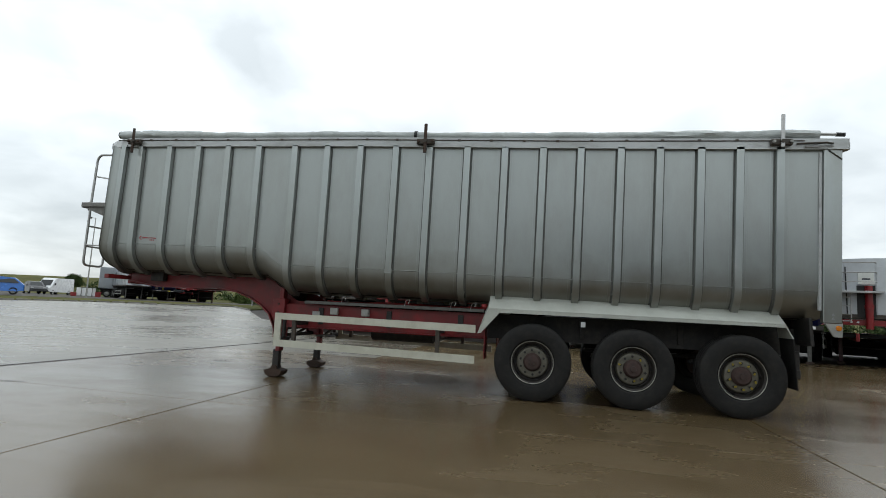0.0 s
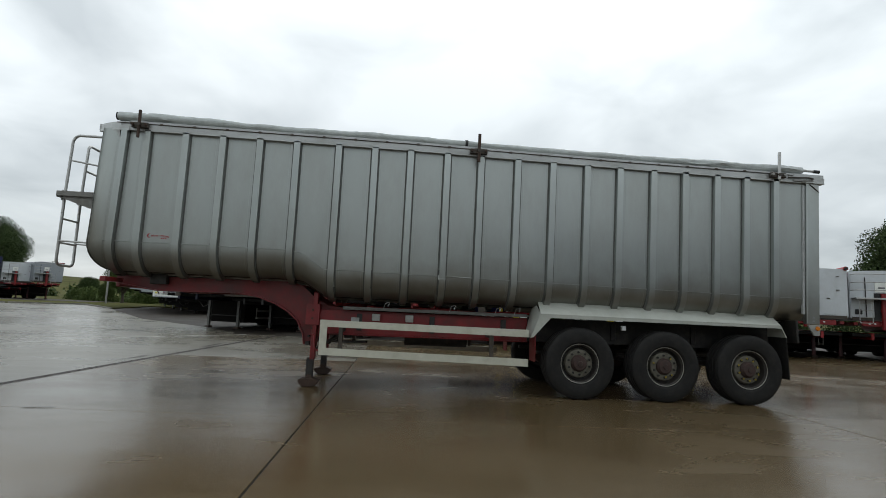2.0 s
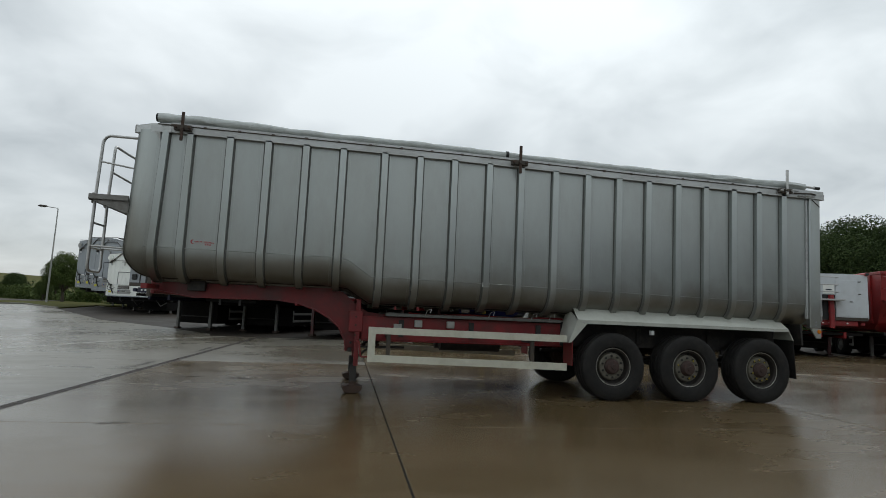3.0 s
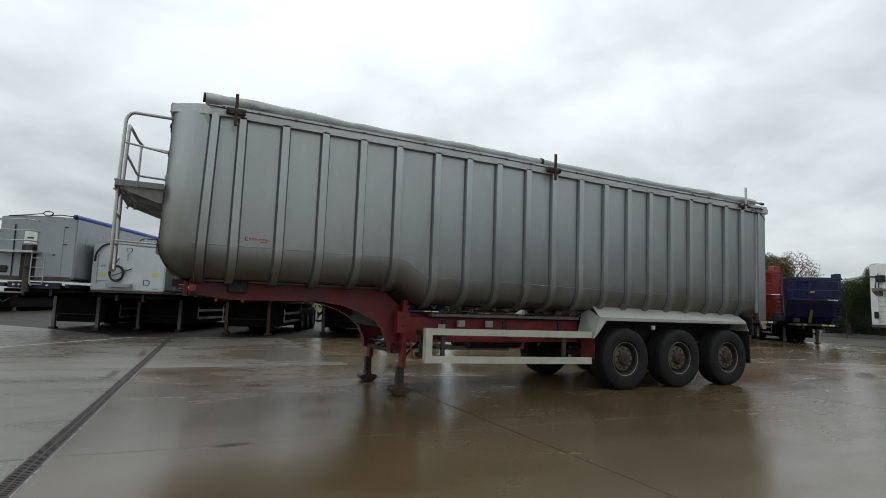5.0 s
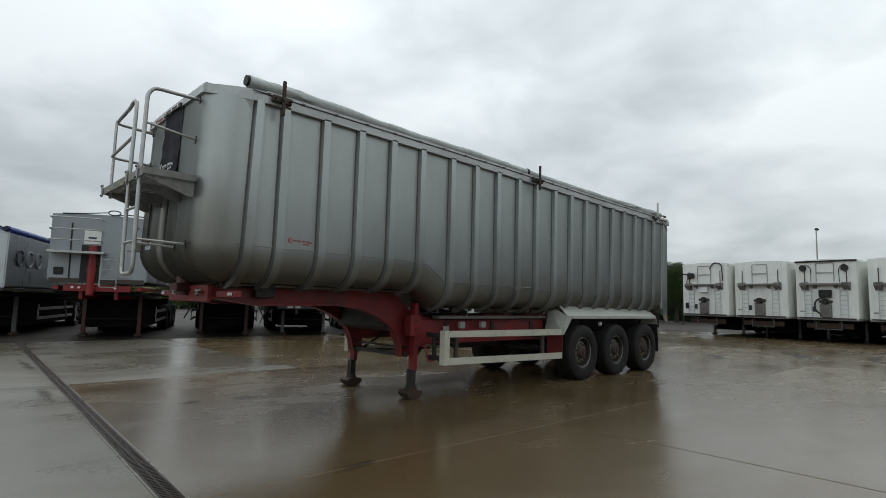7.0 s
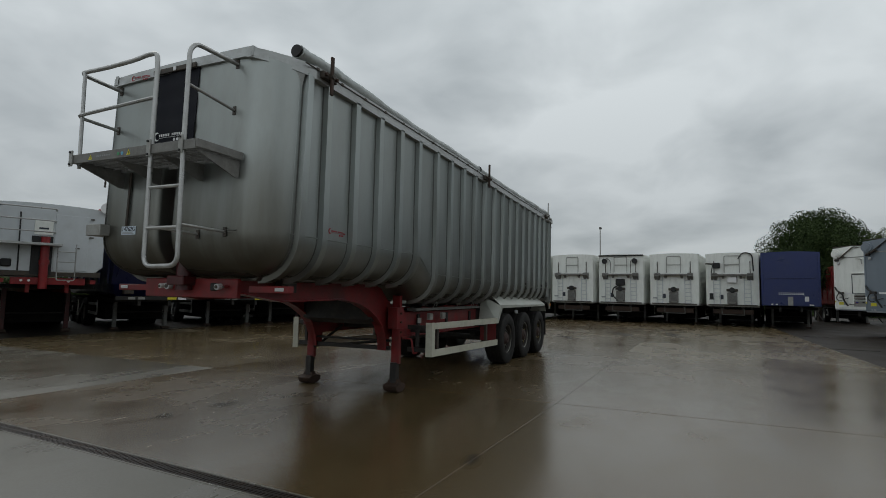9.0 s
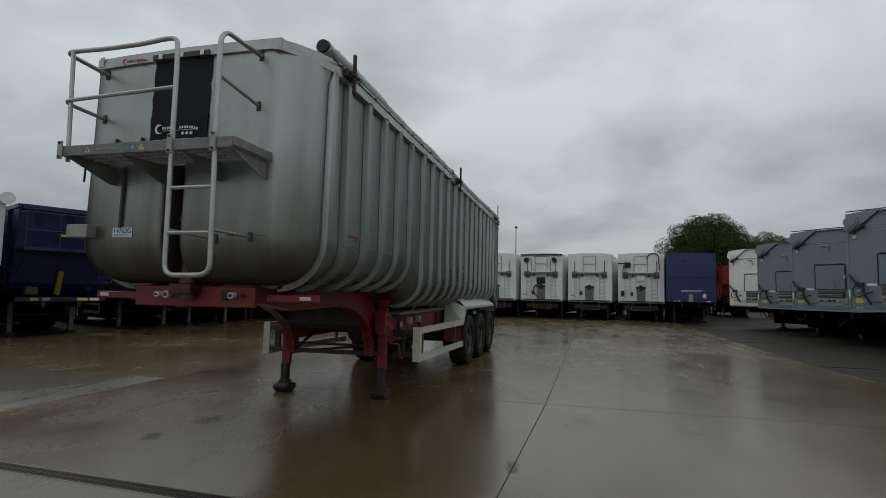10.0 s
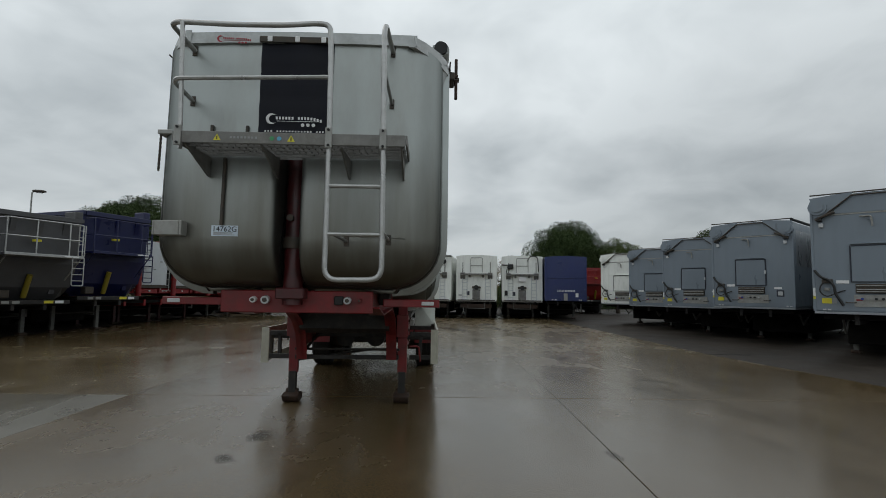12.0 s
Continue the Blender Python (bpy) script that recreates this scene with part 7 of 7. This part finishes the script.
hedge([(-190, 110), (-140, 124), (-90, 128), (-30, 126)], 2.6, 4.0, 9000, "leaf_dark", "far dark field hedge", 24, 0.7)


def street_lamp(height=6.2, arm=0.9):
    t = thing("street_lamp", "slim grey steel street lamp with a single head", "lamp post", group="yard lamps")
    part("pole", tube([(0, 0, -0.05), (0, 0, height * 0.35), (0, 0, height)], [0.075, 0.06, 0.04], 10), M["grey_steel"], t)
    part("arm", tube(rounded([(0, 0, height - 0.1), (0, 0, height + 0.02), (arm, 0, height + 0.10)], 0.1), 0.03, 8), M["grey_steel"], t)
    head = bmesh.new()
    rings = []
    for x, w, h in ((arm - 0.15, 0.06, 0.05), (arm, 0.13, 0.09), (arm + 0.35, 0.14, 0.09), (arm + 0.5, 0.05, 0.04)):
        rings.append([head.verts.new((x, w * math.cos(a), height + 0.12 + h * math.sin(a))) for a in np.linspace(0, 2 * math.pi, 9)[:-1]])
    ring_bridge(head, rings)
    h = part("lamp_head", head, M["dark_steel"], t)
    part("lens", box(arm, arm + 0.33, -0.09, 0.09, height + 0.015, height + 0.04, 0.008), M["lens_white"], h, smooth=None)
    return t


lamp = street_lamp(7.7)
lamp.matrix_basis = stand(-27.9, 39.3, 190, 0.06)
post_lamp = street_lamp(7.5, 0.16)
post_lamp.matrix_basis = pose(38.1, 2.17, -0.014, 0, 0, 5)
copy_thing(post_lamp, pose(15.8, 19.2, -0.014, 0, 0, -60) @ Matrix.Diagonal((0.9, 0.9, 0.85, 1)))
copy_thing(lamp, stand(-43.0, 35.3, 160, 0.06))


def car(paint, label, length=4.0, height=1.5, width=1.72):
    """A small hatchback, nose towards -x."""
    t = thing("car", label, "car", group="cars by the road")
    h = height
    out = [(0.0, 0.35), (0.02, 0.62), (0.25, 0.80), (1.0, 0.95), (1.75, h - 0.06), (2.4, h), (3.3, h - 0.05), (3.85, 1.0), (length, 0.85), (length, 0.35), (3.55, 0.28), (0.4, 0.28)]
    bm, rings = bmesh.new(), []
    for y, k in ((-1.0, 0.90), (-0.86, 1.0), (0.86, 1.0), (1.0, 0.90)):
        tuck = [(x + (2.2 - x) * (1 - k) * 0.5, y * width / 2 * (0.80 if z > 1.0 else 1.0), z) for x, z in out]
        rings.append([bm.verts.new(p) for p in tuck])
    ring_bridge(bm, rings)
    b = part("body", bm, M[paint], t, smooth=0.6)
    for side in (-1, 1):
        y = side * width / 2 * 0.80
        w0, w1 = side * width / 2 * 0.985, side * (y * side + 0.02)
        part("side_window", hexa([(1.30, w0 * 0.96, 0.99), (3.62, w0 * 0.96, 1.0), (3.62, w0 + side * 0.006, 1.0), (1.30, w0 + side * 0.006, 0.99), (1.85, w1 * 0.94, h - 0.14), (3.25, w1 * 0.94, h - 0.15), (3.25, w1 + side * 0.004, h - 0.15), (1.85, w1 + side * 0.004, h - 0.14)]), M["car_glass"], t, smooth=None)
        part("mirror", box(1.25, 1.37, side * 0.93 - 0.08, side * 0.93 + 0.08, 0.95, 1.08, 0.03), M[paint], t, smooth=None)
        part("headlamp", box(0.05, 0.30, side * 0.62 - 0.14, side * 0.62 + 0.14, 0.66, 0.80, 0.03), M["lens_white"], t, smooth=None)
        for x in (0.75, 3.25):
            w = part("wheel", CAR_TYRE, None, t)
            w.matrix_basis = pose(x, side * (width / 2 - 0.10), 0.31, 0, 0, 0 if side < 0 else 180)
            part("rim", CAR_RIM, None, w)
    part("windscreen", hexa([(1.06, -0.62, 0.99), (1.12, -0.62, 0.97), (1.12, 0.62, 0.97), (1.06, 0.62, 0.99), (1.70, -0.56, h - 0.09), (1.74, -0.56, h - 0.10), (1.74, 0.56, h - 0.10), (1.70, 0.56, h - 0.09)]), M["car_glass"], t, smooth=None)
    part("grille", box(-0.012, 0.02, -0.5, 0.5, 0.42, 0.56, 0.01), M["black"], t, smooth=None)
    part("bumper", box(-0.03, 0.10, -0.80, 0.80, 0.32, 0.41, 0.02), M["black"], t, smooth=None)
    return t


CAR_TYRE = mesh_of("tyre", lathe([(0.19, -0.07), (0.24, -0.10), (0.30, -0.09), (0.31, -0.05), (0.31, 0.05), (0.30, 0.09), (0.19, 0.07)], 24), M["rubber"], 0.5)
CAR_RIM = mesh_of("rim", lathe([(0.20, -0.08), (0.17, -0.04), (0.06, -0.06), (0.0, -0.065)], 18), M["grey_steel"], 0.5)
hatch = car("car_blue", "bright blue hatchback parked on the verge road")
hatch.matrix_basis = stand(-47.65, 27.8, 48, 0.068)
dark_car = car("car_dark", "dark grey hatchback parked beside a white van")
dark_car.matrix_basis = stand(-59.3, 45.1, 150, 0.068)


def van():
    t = thing("van", "white high-roof panel van with dark windscreen", "van")
    out = [(0.0, 0.4), (0.02, 0.85), (0.55, 1.15), (1.15, 1.98), (1.6, 2.22), (5.2, 2.25), (5.3, 2.1), (5.3, 0.4), (4.6, 0.32), (0.6, 0.32)]
    bm, rings = bmesh.new(), []
    for y, k in ((-1.0, 0.94), (-0.90, 1.0), (0.90, 1.0), (1.0, 0.94)):
        rings.append([bm.verts.new((2.6 + (x - 2.6) * k, y * (0.98 if z < 1.2 else 0.90), z)) for x, z in out])
    ring_bridge(bm, rings)
    part("body", bm, M["car_white"], t, smooth=0.6)
    part("windscreen", hexa([(0.56, -0.78, 1.20), (0.62, -0.78, 1.17), (0.62, 0.78, 1.17), (0.56, 0.78, 1.20), (1.08, -0.74, 1.94), (1.13, -0.74, 1.93), (1.13, 0.74, 1.93), (1.08, 0.74, 1.94)]), M["car_glass"], t, smooth=None)
    part("grille", box(-0.012, 0.03, -0.55, 0.55, 0.62, 0.82, 0.01), M["black"], t, smooth=None)
    part("bumper", box(-0.05, 0.12, -0.92, 0.92, 0.36, 0.55, 0.03), M["black"], t, smooth=None)
    for side in (-1, 1):
        part("cab_window", prism([(1.05, 1.28), (1.32, 1.86), (1.95, 1.86), (1.95, 1.28)], side * 0.90 - 0.006 + side * 0.004, side * 0.90 + 0.006 + side * 0.004), M["car_glass"], t, smooth=None)
        part("headlamp", box(0.02, 0.30, side * 0.74 - 0.14, side * 0.74 + 0.14, 0.82, 1.02, 0.03), M["lens_white"], t, smooth=None)
        part("mirror", box(1.0, 1.12, side * 1.08 - 0.09, side * 1.08 + 0.09, 1.25, 1.55, 0.03), M["black"], t, smooth=None)
        for x in (0.95, 4.2):
            w = part("wheel", CAR_TYRE, None, t)
            w.matrix_basis = pose(x, side * 0.88, 0.31, 0, 0, 0 if side < 0 else 180)
            part("rim", CAR_RIM, None, w)
    return t


van().matrix_basis = stand(-60.2, 46.2, 103, 0.068, 0.92)
barrier = thing("barrier", "dark tubular barrier before a white board with red feet", "barrier")
part("board", box(-1.15, 1.15, 0.05, 0.10, 0.12, 1.25, 0.01), M["white_plain"], barrier, "plain white hoarding board", smooth=None)
for x in (-0.55, 0.15, 0.75):
    part("panel_frame", tube([(x, 0, 0.0), (x, 0, 1.30), (x + 0.30, 0, 1.30)], 0.045, 6), M["dark_steel"], barrier)
for x in (-1.45, 1.50):
    part("foot_block", box(x - 0.35, x + 0.35, -0.2, 0.2, 0.0, 0.55 if x < 0 else 0.75, 0.04), M["red_bright"], barrier, "red plastic foot block", smooth=None)
barrier.matrix_basis = stand(-51.6, 44.0, 42, 0.068, 0.8)

# mesh fence behind the row of square fronts
fence = thing("fence", "dark green steel mesh fence on slim posts", "fence")
post = mesh_of("post", box(-0.03, 0.03, -0.03, 0.03, 0, 2.1), M["fence"], None)
wires = bmesh.new()
for k in range(11):
    tube([(0, 0, 0.15 + 0.19 * k), (0, 3.0, 0.15 + 0.19 * k)], 0.008, 4, wires)
for k in range(20):
    tube([(0, 0.15 * k, 0.1), (0, 0.15 * k, 2.05)], 0.006, 4, wires)
wires = mesh_of("mesh_panel", wires, M["fence"], None)
for k in range(16):
    p = part("post", post, None, fence)
    p.location = (38, -27 + 3 * k, -0.1)
    p = part("mesh_panel", wires, None, fence)
    p.location = (38, -27 + 3 * k, -0.1)
# small building with chimney far behind the row
house = thing("house", "brick house far behind the yard with a stone chimney", "house")
part("wall", box(-4, 4, -3, 3, 0, 4.6), surface("far_brick", (0.25, 0.16, 0.11), 0.8, vary=0.25), house, smooth=None)
roof = part("roof", prism([(-3.2, 4.6), (3.2, 4.6), (0, 6.6)], -4.2, 4.2, plane="yz"), surface("far_slate", (0.09, 0.09, 0.10), 0.6, vary=0.2), house, smooth=None)
chim = part("chimney", box(-0.6, 0.6, -0.5, 0.5, 6.0, 7.9, 0.03), surface("far_stone", (0.22, 0.18, 0.11), 0.8, vary=0.3), roof, smooth=None)
part("chimney_pot", tube([(0, 0, 7.9), (0, 0, 8.4)], 0.16, 8), M["rust"], chim)
for y in (-1.6, 1.6):
    w = part("window", box(-4.03, -3.99, y - 0.55, y + 0.55, 2.9, 4.0), M["car_glass"], house, smooth=None)
    part("window_frame", box(-4.05, -4.031, y - 0.6, y + 0.6, 2.82, 2.9), M["white_plain"], w, smooth=None)
house.matrix_basis = pose(61.8, 94, -0.5, 0, 0, 45)
